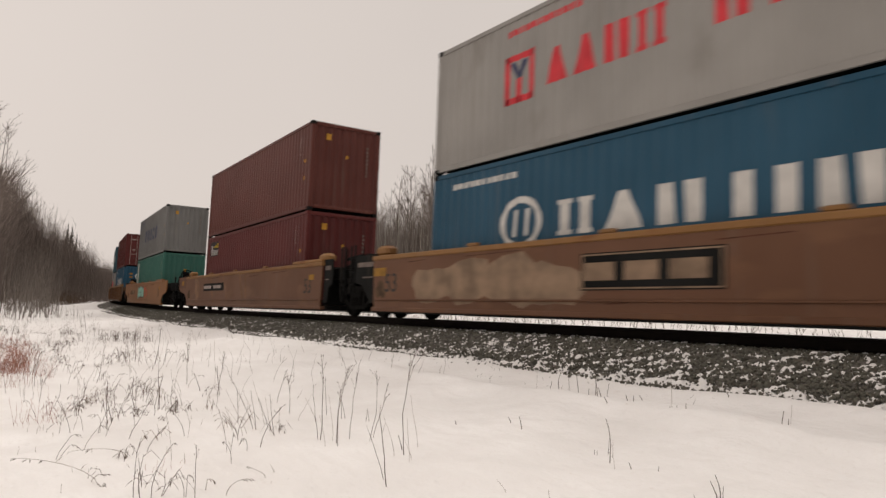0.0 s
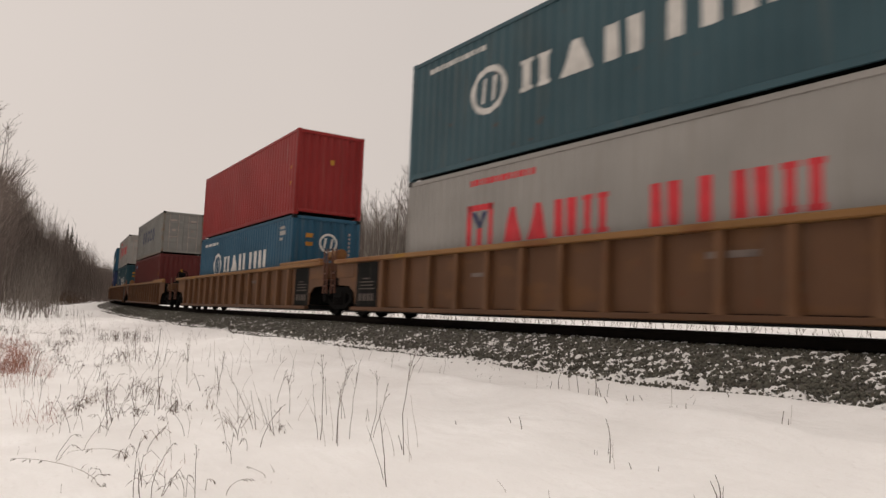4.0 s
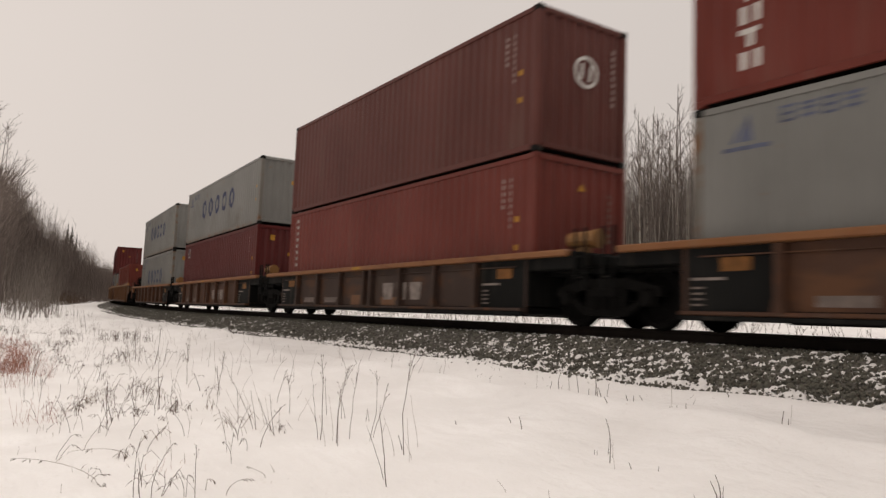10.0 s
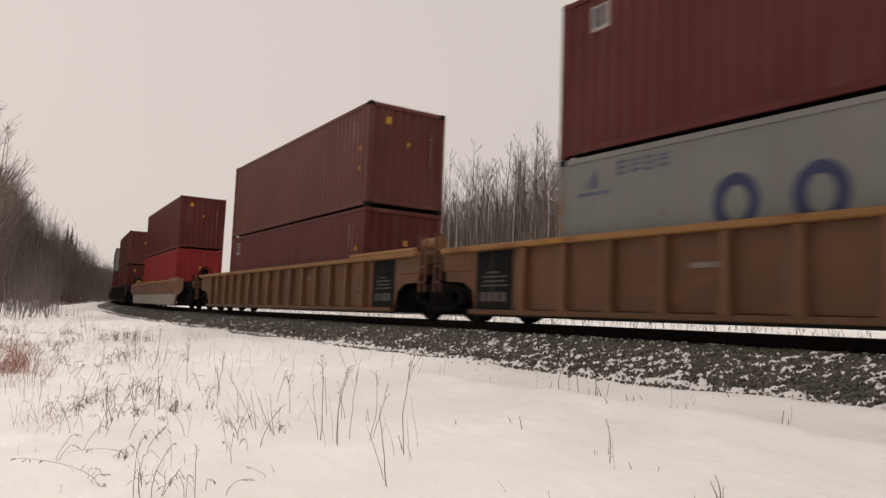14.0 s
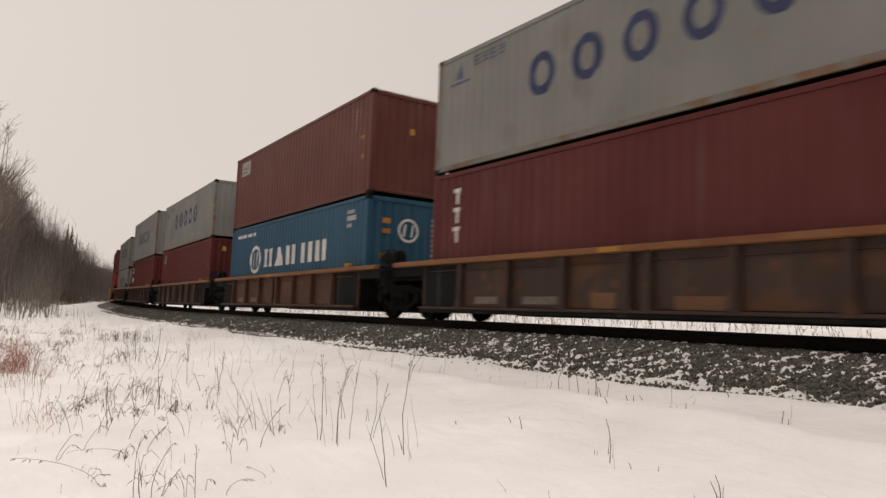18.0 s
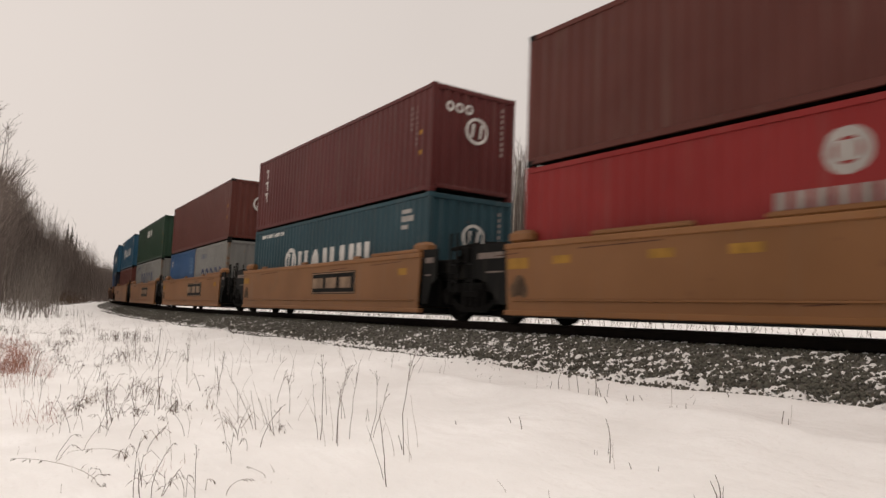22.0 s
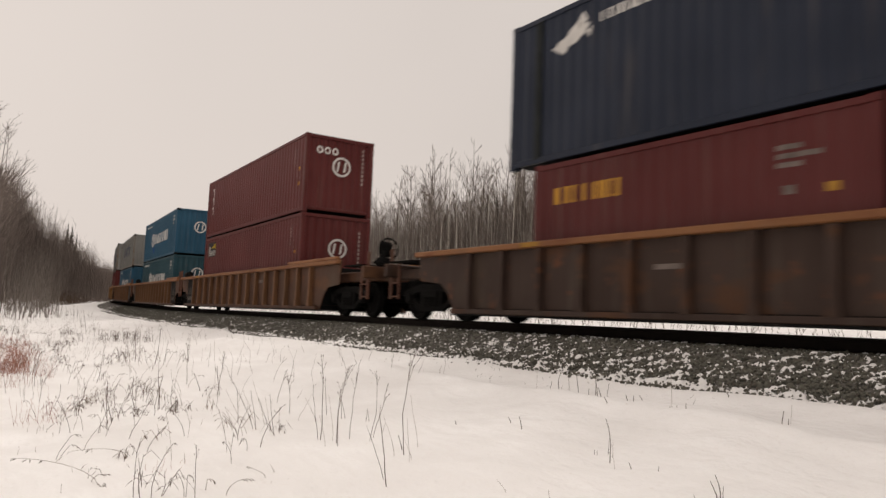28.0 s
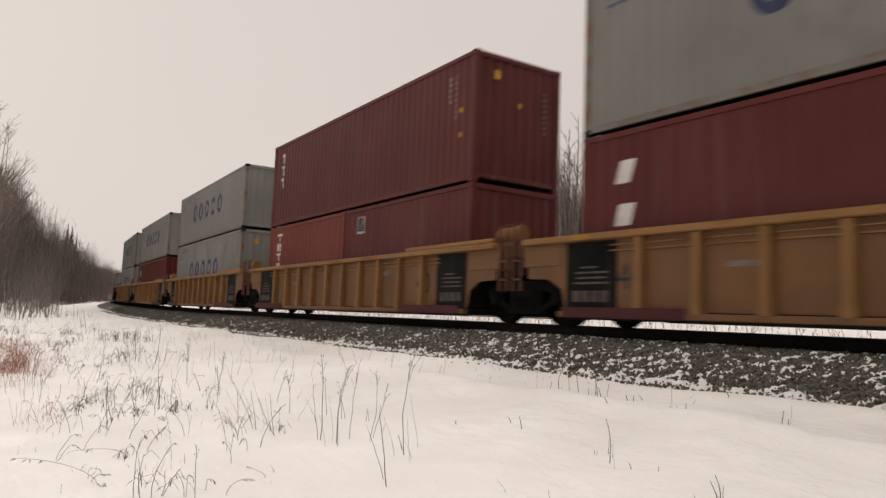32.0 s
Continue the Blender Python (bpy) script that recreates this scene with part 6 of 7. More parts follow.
def strip(rng, count, s0, s1, off0, off1, power=1.0):
    out = []
    for i in range(count):
        s = rng.uniform(s0, s1)
        off = off0 + (off1 - off0) * rng.random() ** power
        p = at_track(s, off, 0)
        out.append((rng.randrange(9), p.x, p.y, rng.uniform(0.84, 1.06), rng.uniform(0, 6.28)))
    return out


plan_rng = random.Random(5)
EDGE_S, EDGE_OFF = [-300, -260, -230, -200, -170, -150, -130, -115, -90, -70, -60, -42], [-20, -16, -12, -10, -9.5, -10, -11, -12, -11.5, -10.8, -9.8, -9.2]


TALL_S, TALL = [-270, -240, -212, -190, -165, -140, -112, -90, -70, -50], [0.76, 0.74, 0.76, 0.92, 1.08, 1.14, 1.36, 1.26, 1.0, 0.84]   # how the woods on the camera's side rise and fall


def near_edge(rng, count, s0, s1, depth):
    """Places in the woods on the camera's side of the line, behind their uneven edge."""
    out = []
    for i in range(count):
        s = rng.uniform(s0, s1)
        off = float(np.interp(s, EDGE_S, EDGE_OFF)) - 1.5 * rng.random() - depth * rng.random() ** 1.5
        p = at_track(s, off, 0)
        out.append((rng.randrange(9), p.x, p.y, rng.uniform(0.90, 1.10) * float(np.interp(s, TALL_S, TALL)), rng.uniform(0, 6.28)))
    return out


for k, x, y, sc, tu in strip(plan_rng, 150, -85, 8, 20, 28):
    plant_tree(k, x, y, sc * (1.06 if x > -27 else 1.1), tu)
for s, off, sc in ((-56.5, 23.5, 1.42), (-62, 24, 1.28), (-50, 24, 1.2), (-78, 24, 1.3), (-42, 24, 1.15), (-90, 26, 1.3), (-34, 23, 1.1), (-28, 22, 1.02)):
    p = at_track(s, off, 0)
    plant_tree(plan_rng.randrange(9), p.x, p.y, sc, plan_rng.uniform(0, 6.28))
for k, x, y, sc, tu in ((2, -33.5, 0.95, 0.98, 0.4), (5, -36.0, 1.3, 0.95, 2.1), (7, -39.0, 0.7, 1.0, 3.9), (1, -42.0, 1.5, 0.92, 5.0), (4, -45.0, 1.8, 0.9, 1.2)):
    plant_tree(k, x, y, sc, tu)
for k, x, y, sc, tu in near_edge(plan_rng, 70, -120, -46, 5):
    plant_tree(k, x, y, sc, tu)
woods("far_woods", [(k, x, y, sc * (1.06 if x > -24 else 1.14), tu) for k, x, y, sc, tu in strip(plan_rng, 340, -170, 8, 22, 44)], "dense bare aspen woods behind the track")
woods("near_side_woods", near_edge(plan_rng, 170, -140, -48, 16) + near_edge(plan_rng, 170, -270, -90, 16), "dense bare woods along the camera side of the line")


def thicket(name, seed, count, s0, s1, off0, off1, low, high, mat, label, lean=0.07, edge=False, twigs=5, thick=1.0, bushy=1.0):
    """Thin upright stems of young growth with short side twigs, joined."""
    rng = np.random.default_rng(seed)
    s, off = rng.uniform(s0, s1, count), off0 + (off1 - off0) * rng.random(count)
    if edge:
        off = off + np.interp(s, EDGE_S, EDGE_OFF)
    x, y = np.array([at_track(p, q, 0)[:2] for p, q in zip(s, off)]).T
    z = ground_z(x, y) - 0.1
    h = rng.uniform(low, high, count) * (np.interp(s, TALL_S, TALL) if edge else 1)
    r = (0.006 + h * 0.0024) * thick
    dx, dy = rng.normal(0, lean, count) * h, rng.normal(0, lean, count) * h
    turn = rng.uniform(0, 6.28, count)
    foot = [np.stack([x + r * np.cos(turn + q * 2.09), y + r * np.sin(turn + q * 2.09), z], 1) for q in range(3)]
    tip = np.stack([x + dx, y + dy, z + h], 1)
    base = np.arange(count)[:, None] * 6
    head = [tip + np.stack([0.16 * r * np.cos(turn + q * 2.09), 0.16 * r * np.sin(turn + q * 2.09), 0 * r], 1) for q in range(3)]
    verts = np.stack(foot + head, 1).reshape(-1, 3)
    faces = np.concatenate([base + np.array(t) for t in ([0, 1, 3], [1, 4, 3], [1, 2, 4], [2, 5, 4], [2, 0, 5], [0, 3, 5])])
    for k in range(twigs):
        f = rng.uniform(0.35, 0.98, count)[:, None]
        root = np.stack([x, y, z], 1) * (1 - f) + tip * f
        t = rng.uniform(0, 6.28, count)
        length = rng.uniform(0.25, 0.9, count) * np.clip(h / 6, 0.25, 1) * bushy
        end = root + np.stack([np.cos(t) * 0.55, np.sin(t) * 0.55, rng.uniform(0.5, 1.1, count)], 1) * length[:, None]
        n = len(verts)
        verts = np.concatenate([verts, np.stack([root, root + np.array([0.004, 0.004, 0.022]) * (0.4 + 0.6 * bushy), end], 1).reshape(-1, 3)])
        faces = np.concatenate([faces, n + np.arange(count)[:, None] * 3 + np.array([0, 1, 2])])
    m = bpy.data.meshes.new(name)
    m.vertices.add(len(verts))
    m.vertices.foreach_set("co", verts.ravel())
    m.loops.add(len(faces) * 3)
    m.loops.foreach_set("vertex_index", faces.ravel().astype(np.int32))
    m.polygons.add(len(faces))
    m.polygons.foreach_set("loop_start", np.arange(len(faces), dtype=np.int32) * 3)
    m.update(calc_edges=True)
    m.materials.append(mat)
    structure(name, m, mat, label, "stuff")


STEMS = "dense grey young stems under the trees"
thicket("undergrowth", 31, 11000, -92, -6, 22, 38, 4.5, 9.6, TWIG, STEMS, 0.07, False, 13, 0.75, 1.7)
thicket("undergrowth", 32, 6500, -92, -6, 21.5, 34, 3.5, 8.8, BARK, STEMS, 0.08, False, 12, 0.75, 1.6)
thicket("undergrowth", 33, 2400, -92, -6, 21, 32, 6.5, 10.6, PALE_BARK, "slender pale aspen stems", 0.05, False, 3, 0.9)
thicket("undergrowth", 39, 10000, -130, -10, 38, 72, 6.5, 10.8, TWIG, STEMS, 0.06, False, 8, 1.4, 2.6)
thicket("undergrowth", 42, 1500, -30, 14, 22, 50, 4.0, 9.0, BARK, STEMS, 0.08, False, 5, 1.0, 1.6)
thicket("undergrowth", 37, 7000, -220, -100, 20, 44, 4.5, 10.5, BARK, STEMS, 0.05, False, 4)
thicket("undergrowth", 34, 10000, -160, -52, -26, 0.0, 4.0, 11.0, TWIG, STEMS, 0.09, True, 14, 1.0, 2.2)
thicket("undergrowth", 35, 13000, -310, -105, -16, 0.4, 4.0, 11.6, TWIG, STEMS, 0.09, True, 12, 1.4, 2.8)
thicket("edge_stems", 40, 330, -115, -50, 0.3, 3.8, 2.0, 6.0, BARK, "scattered young stems at the edge of the woods", 0.12, True, 6, 1.3, 1.5)
thicket("verge_brush", 41, 420, -142, -118, 1.0, 4.2, 0.8, 2.2, STALK, "clump of dark brush before the woods", 0.2, True, 5, 1.3, 1.5)
thicket("verge_brush", 38, 1300, -260, -45, -2.0, 5.0, 0.3, 1.0, STALK, "low dark brush at the edge of the woods", 0.25, True, 3)
thicket("verge_brush", 36, 4600, -130, 12, 8, 20, 0.25, 1.3, STALK, "low dark brush in the snow beyond the track", 0.3)


def spruce(x, y, height, wide=0.14):
    root = tagged(new("spruce_tree"), "tall dark green spruce above the bare woods", "tree")
    part("trunk", Geo().tube((0, 0, -0.2), (0, 0, height), 0.16, 0.02, 7), BARK, root)
    g = Geo()
    rng = random.Random(3)
    for i in range(46):
        f = 0.12 + 0.87 * i / 46
        for j in range(7):
            a = rng.uniform(0, 6.28)
            r = height * wide * (1.03 - f) * rng.uniform(0.6, 1.1)
            z = height * f
            tip = Vector((r * math.cos(a), r * math.sin(a), z - r * 0.45))
            side = Vector((-math.sin(a), math.cos(a), 0)) * r * 0.28
            g.add([(0, 0, z), tip * 0.6 + Vector((0, 0, z * 0.4)) + side, tip, tip * 0.6 + Vector((0, 0, z * 0.4)) - side, tip * 0.5 + Vector((0, 0, z * 0.5 - 0.25))], [(0, 1, 2, 3), (0, 4, 1), (0, 3, 4), (1, 4, 2), (3, 2, 4)])
    part("crown", g, NEEDLES, root, "dark drooping needle branches")
    root.matrix_basis = Matrix.Translation((x, y, float(ground_z(x, y))))


spruce(-178.3, 21.6, 16.6, 0.17)
spruce(-177.8, 22.4, 16.2, 0.17)
spruce(-176.5, 23.2, 13.6, 0.2)
for s, off, height in ((-49.3, 26, 9.8), (-51.5, 27, 8.2), (-82, 26, 12.0), (-66, 30, 11.0)):
    p = at_track(s, off, 0)
    spruce(p.x, p.y, height)

# ---- dry weeds in the foreground snow ----
W_RNG = random.Random(21)


def stem(g, base, h, lean, r=0.003, bend=0.15):
    """A thin bent stalk; returns its tip."""
    p, d = Vector(base), Vector((lean[0], lean[1], 1)).normalized()
    for i in range(3):
        q = p + d * h / 3
        g.tube(p, q, r * (1 - i * 0.22), r * (0.78 - i * 0.22), 4, False)
        d = (d + Vector((W_RNG.uniform(-bend, bend), W_RNG.uniform(-bend, bend), 0))).normalized()
        p = q
    return p, d


def grass_tuft(x, y, height, count):
    """A loose tuft of bent dry blades."""
    root = tagged(new("dry_tuft"), "clump of reddish dry grass in the snow", "dry plant", "grass tufts in the snow")
    root.matrix_basis = Matrix.Translation((x, y, float(ground_z(x, y))))
    for i in range(count):
        g = Geo()
        for j in range(15):
            stem(g, (W_RNG.uniform(-0.2, 0.2), W_RNG.uniform(-0.2, 0.2), -0.05), height * W_RNG.uniform(0.3, 1.1), (W_RNG.uniform(-0.5, 0.5), W_RNG.uniform(-0.5, 0.5)), 0.0021, 0.45)
        tagged(part("blade", g, RED_STRAW, root), kind="stuff")


# dead stalks one by one, placed to fit the camera's view: place, height, lean to its right, bow, and form (0 plain, 1
# forked, 2 stout, 3 stout and forked, 4 hair-thin)
TALL_STALKS = [(-6.56, 2.49, 0.50, -0.26, 0.01, 0), (-6.54, 2.50, 0.36, -0.06, 0.00, 0), (-8.83, 3.63, 0.41, 0.10, 0.00, 1), (-7.62, 3.29, 0.46, -0.06, 0.02, 1), (-5.68, 2.73, 0.46, -0.06, -0.01, 0), (-5.65, 2.73, 0.64, -0.03, 0.02, 3), (-7.29, 3.59, 0.40, -0.04, 0.00, 0), (-5.52, 2.82, 0.66, 0.08, -0.03, 3), (-5.45, 2.80, 0.47, 0.00, -0.01, 1), (-6.56, 3.44, 0.26, -0.07, 0.00, 0), (-5.71, 2.89, 0.34, -0.07, 0.00, 4), (-5.57, 2.97, 0.57, 0.04, -0.01, 1), (-5.48, 3.11, 0.56, 0.05, 0.03, 1), (-5.53, 3.17, 0.47, 0.12, 0.01, 1)]
MORE_STALKS = [(-4.40, 2.66, 0.50, -0.08, -0.00, 2), (-4.52, 2.71, 0.35, -0.13, -0.00, 0), (-5.02, 3.10, 0.32, -0.11, 0.01, 4), (-5.00, 3.17, 0.83, 0.06, -0.04, 3), (-5.12, 3.23, 0.12, -0.04, 0.00, 2), (-4.79, 3.09, 0.34, -0.03, 0.00, 4), (-5.10, 3.37, 0.43, -0.08, -0.00, 4), (-4.82, 3.14, 0.17, -0.08, 0.00, 4), (-6.19, 3.47, 0.11, 0.01, 0.00, 0), (-6.18, 3.50, 0.10, -0.02, 0.00, 0), (-6.15, 2.49, 0.32, -0.07, 0.00, 4), (-6.86, 3.05, 0.26, 0.13, 0.00, 4), (-8.96, 3.96, 0.13, 0.07, 0.00, 4), (-10.22, 3.30, 0.60, 0.07, 0.00, 3), (-10.20, 3.33, 0.35, -0.06, 0.00, 3), (-10.67, 3.20, 0.26, -0.12, 0.00, 2)]
FAR_STALKS = [(-14.74, 3.13, 0.54, -0.03, 0.00, 2), (-17.07, 3.72, 0.63, -0.04, 0.00, 0), (-13.80, 3.27, 0.65, 0.06, 0.03, 2), (-13.11, 3.25, 0.45, 0.06, 0.00, 0), (-11.40, 3.20, 0.59, -0.04, 0.00, 3), (-10.58, 3.38, 0.74, -0.05, 0.00, 4), (-23.97, 3.57, 0.89, -0.23, 0.00, 0), (-30.31, 4.61, 0.86, -0.14, 0.00, 2), (-20.08, 4.59, 0.37, -0.06, 0.00, 0), (-20.05, 4.66, 0.37, -0.06, 0.00, 0), (-5.85, 1.57, 0.50, -0.09, 0.00, 4), (-9.29, 2.30, 0.48, -0.06, 0.00, 2), (-8.93, 1.95, 0.32, -0.12, 0.00, 2), (-8.01, 1.53, 0.29, -0.09, 0.00, 2), (-7.39, 1.37, 0.30, -0.04, 0.00, 2), (-10.88, 1.67, 0.49, 0.19, -0.03, 4)]
NEAR_STALKS = [(-5.01, 1.12, 0.36, 0.02, -0.01, 0), (-4.93, 1.21, 0.33, 0.10, -0.03, 0), (-4.79, 1.45, 0.34, -0.01, 0.00, 0), (-5.23, 1.22, 0.19, -0.04, 0.00, 0), (-3.90, 4.38, 0.34, -0.04, 0.02, 2), (-4.02, 4.49, 0.15, 0.01, 0.00, 0), (-3.74, 4.26, 0.11, -0.02, 0.00, 4), (-3.95, 4.47, 0.14, 0.00, 0.00, 4), (-2.79, 4.17, 0.15, -0.03, 0.01, 3), (-2.80, 4.16, 0.11, -0.05, 0.00, 2), (-2.78, 4.18, 0.08, 0.01, 0.00, 0), (-3.48, 3.34, 0.06, -0.01, 0.00, 4), (-3.74, 3.20, 0.08, -0.07, 0.00, 4), (-2.89, 4.05, 0.03, -0.01, 0.00, 0)]
STUBS = [(-8.55, 6.04, 0.20, 0.03, 0.00, 4), (-8.62, 6.02, 0.12, 0.02, 0.00, 4), (-5.74, 4.23, 0.04, -0.01, 0.00, 2), (-5.31, 4.57, 0.05, -0.03, 0.00, 2), (-5.04, 4.47, 0.12, -0.03, 0.00, 2), (-6.53, 6.01, 0.25, 0.00, 0.00, 4), (-6.39, 6.10, 0.10, 0.02, 0.00, 2), (-6.12, 5.99, 0.22, 0.04, -0.03, 2), (-5.98, 6.01, 0.21, -0.01, 0.00, 0), (-5.85, 6.03, 0.22, -0.03, 0.00, 2), (-5.58, 5.91, 0.07, -0.00, 0.00, 2), (-5.50, 5.93, 0.21, -0.00, 0.00, 2), (-5.45, 5.91, 0.19, -0.02, 0.00, 2), (-5.38, 5.89, 0.10, -0.03, 0.00, 2), (-5.40, 6.00, 0.15, 0.02, 0.00, 0), (-5.17, 5.76, 0.06, -0.04, 0.00, 2)]
MORE_STUBS = [(-5.05, 5.93, 0.06, -0.02, 0.00, 2), (-4.99, 5.95, 0.06, -0.00, 0.00, 2), (-4.99, 6.09, 0.05, -0.03, 0.00, 2), (-4.08, 4.40, 0.04, 0.00, 0.00, 0), (-4.06, 4.41, 0.04, 0.00, 0.00, 0), (-3.66, 4.35, 0.05, -0.02, 0.00, 2), (-3.45, 4.40, 0.04, -0.00, 0.00, 0), (-4.49, 5.92, 0.31, -0.01, 0.00, 4), (-4.33, 5.92, 0.05, -0.00, 0.00, 2), (-3.45, 6.05, 0.11, 0.02, 0.00, 2), (-3.40, 6.07, 0.05, -0.00, 0.00, 2), (-3.46, 6.21, 0.17, 0.02, 0.00, 4), (-4.44, 6.78, 0.05, -0.01, 0.00, 2), (-4.44, 5.93, 0.03, -0.00, 0.00, 0), (-4.49, 5.89, 0.03, -0.00, 0.00, 0)]
FAN_STALKS = [(-6.50, 2.50, 0.37, -0.16, -0.00, 4), (-6.67, 2.64, 0.42, -0.14, 0.00, 4), (-6.54, 2.62, 0.26, -0.11, 0.00, 0), (-6.19, 2.26, 0.24, -0.19, 0.02, 4), (-7.07, 2.51, 0.32, -0.03, 0.00, 0), (-7.08, 2.66, 0.32, -0.15, -0.01, 4), (-6.26, 2.33, 0.38, -0.22, -0.01, 4), (-5.98, 2.46, 0.35, -0.07, -0.01, 0), (-6.22, 2.63, 0.10, -0.04, 0.00, 0), (-5.71, 1.96, 0.37, -0.10, 0.01, 4), (-6.43, 3.06, 0.21, -0.12, 0.00, 4), (-5.49, 2.71, 0.27, -0.07, 0.00, 4), (-6.58, 3.41, 0.29, -0.03, 0.00, 0)]
# the camera's right: stalks lean and arch square to its view
VIEW_RIGHT = Vector((0.571, 0.821, 0))


def lone_stalk(x, y, h, lean, bow, form):
    """One dead stalk, leaning along VIEW_RIGHT, with short twigs and seed buds where it forks."""
    words = {0: "slender dead weed stalk in the snow", 1: "dead weed stalk with a forked seed top", 2: "stout dark dead stalk in the snow", 3: "stout dead stalk with a forked seed top", 4: "hair-thin pale straw standing in the snow"}
    root = tagged(new("dry_weed"), words[form], "dry plant", "dry weeds in the snow")
    root.matrix_basis = Matrix.Translation((x, y, float(ground_z(x, y))))
    # stalks thicken with distance from the camera so that they still show
    far = math.hypot(x, y)
    r = (0.0022, 0.0022, 0.0034, 0.0032, 0.0013)[form] * (1 + 0.05 * max(far - 6, 0))
    g, heads = Geo(), Geo()
    depth = W_RNG.uniform(-0.12, 0.12) * h
    n = 5
    pts = []
    for i in range(n + 1):
        f = i / n
        wob = W_RNG.uniform(-0.012, 0.012) * h * (0 < i < n)
        pts.append(VIEW_RIGHT * (lean * f + bow * 4 * f * (1 - f) + wob) + Vector((-0.82, 0.57, 0)) * depth * f + Vector((0, 0, h * f - 0.04 * (i == 0))))
    for i in range(n):
        g.tube(pts[i], pts[i + 1], r * (1.15 - 0.55 * i / n), r * (1.15 - 0.55 * (i + 1) / n), 5, False)
    d = (pts[-1] - pts[-3]).normalized()
    for j in range({0: 2, 1: 5, 2: 2, 3: 6, 4: 0}[form] if h > 0.15 else 0):
        q = pts[3].lerp(pts[5], W_RNG.uniform(0.1, 0.95))
        out = VIEW_RIGHT * W_RNG.uniform(-0.55, 0.55) + Vector((W_RNG.uniform(-0.3, 0.3), W_RNG.uniform(-0.3, 0.3), 0))
        e = q + (d + out).normalized() * h * W_RNG.uniform(0.06, 0.17)
        g.tube(q, e, r * 0.5, r * 0.35, 3, False)
        if form in (1, 3):
            heads.tube(e, e + (d + out * 1.5).normalized() * 0.022, r * 1.2, r * 0.4, 4)
    part("stalk", g, STRAW if form == 4 else STALK, root)
    if heads.v:
        tagged(part("seed_head", heads, STALK, root), kind="stuff")


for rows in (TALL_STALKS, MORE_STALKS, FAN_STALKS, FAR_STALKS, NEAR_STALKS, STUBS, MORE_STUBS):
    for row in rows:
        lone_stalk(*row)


def arching_grass(x, y, high, reach, drop, seeds):
    """A grass stalk that rises, arches over along VIEW_RIGHT and lets its seed head hang."""
    root = tagged(new("dry_grass_stalk"), "arching dry grass stalk with a drooping seed head", "dry plant", "arching grasses in the snow")
    root.matrix_basis = Matrix.Translation((x, y, float(ground_z(x, y))))
    g, heads = Geo(), Geo()
    n = 8
    pts = []
    for i in range(n + 1):
        f = i / n
        pts.append(VIEW_RIGHT * reach * f ** 1.15 + Vector((-0.82, 0.57, 0)) * 0.04 * math.sin(5 * f + x) + Vector((0, 0, (high + drop) * (1 - (1 - f) ** 2) - drop * f ** 3 - 0.03 * (i == 0))))
    for i in range(n):
        g.tube(pts[i], pts[i + 1], 0.0022 - 0.00016 * i, 0.0022 - 0.00016 * (i + 1), 4, False)
    for c in range(seeds):
        k = n - 3 * W_RNG.random() ** 1.3
        q = pts[int(k - 0.001)].lerp(pts[int(k - 0.001) + 1], k - int(k - 0.001))
        along = (pts[n] - pts[n - 1]).normalized()
        size = W_RNG.uniform(0.6, 1.3)
        hang = (along * W_RNG.uniform(0.3, 1.2) + Vector((W_RNG.uniform(-0.4, 0.4), W_RNG.uniform(-0.4, 0.4), W_RNG.uniform(-0.9, -0.2)))) * 0.011 * size
        heads.tube(q, q + hang, 0.0007, 0.0022, 3, False)
        heads.tube(q + hang, q + hang * 2.4, 0.0036 * size, 0.0008, 4, False)
    part("stalk", g, STRAW if seeds > 3 else STALK, root)
    tagged(part("seed_head", heads, STALK, root), kind="stuff")


# grass stalks placed and arched to fit the camera's view
ARCHES = [(-5.41, 0.98, 0.17, -0.60, 0.03, 7), (-6.15, 1.31, 0.02, -0.46, 0.05, 6), (-6.24, 0.80, 0.20, 0.20, 0.02, 3), (-6.22, 0.82, 0.12, 0.16, 0.03, 3), (-7.20, 1.29, 0.14, -0.12, 0.05, 4), (-4.81, 1.38, 0.12, 0.06, 0.09, 3), (-4.80, 1.37, 0.13, -0.05, 0.10, 2),
          (-4.89, 1.53, 0.07, 0.07, 0.05, 4), (-4.97, 1.99, 0.09, -0.13, 0.01, 4), (-4.75, 1.62, 0.12, 0.18, 0.02, 4), (-5.62, 1.94, 0.13, 0.05, 0.10, 2), (-5.60, 2.07, 0.08, -0.04, 0.06, 3), (-8.57, 1.16, 0.16, 0.16, 0.01, 2), (-8.03, 0.95, 0.09, 0.12, 0.03, 3)]
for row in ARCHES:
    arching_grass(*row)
for i in range(20):
    arching_grass(W_RNG.uniform(-10.5, -5.2), W_RNG.uniform(0.7, 2.2), W_RNG.uniform(0.06, 0.20), W_RNG.choice((-1, 1)) * W_RNG.uniform(0.04, 0.22), W_RNG.uniform(0.0, 0.06), W_RNG.choice((2, 3, 4)))
for i in range(60):
    arching_grass(W_RNG.uniform(-19, -10), W_RNG.uniform(0.9, 3.4), W_RNG.uniform(0.12, 0.36), W_RNG.choice((-1, 1)) * W_RNG.uniform(0.08, 0.3), W_RNG.uniform(0.0, 0.08), W_RNG.choice((3, 4, 5)))


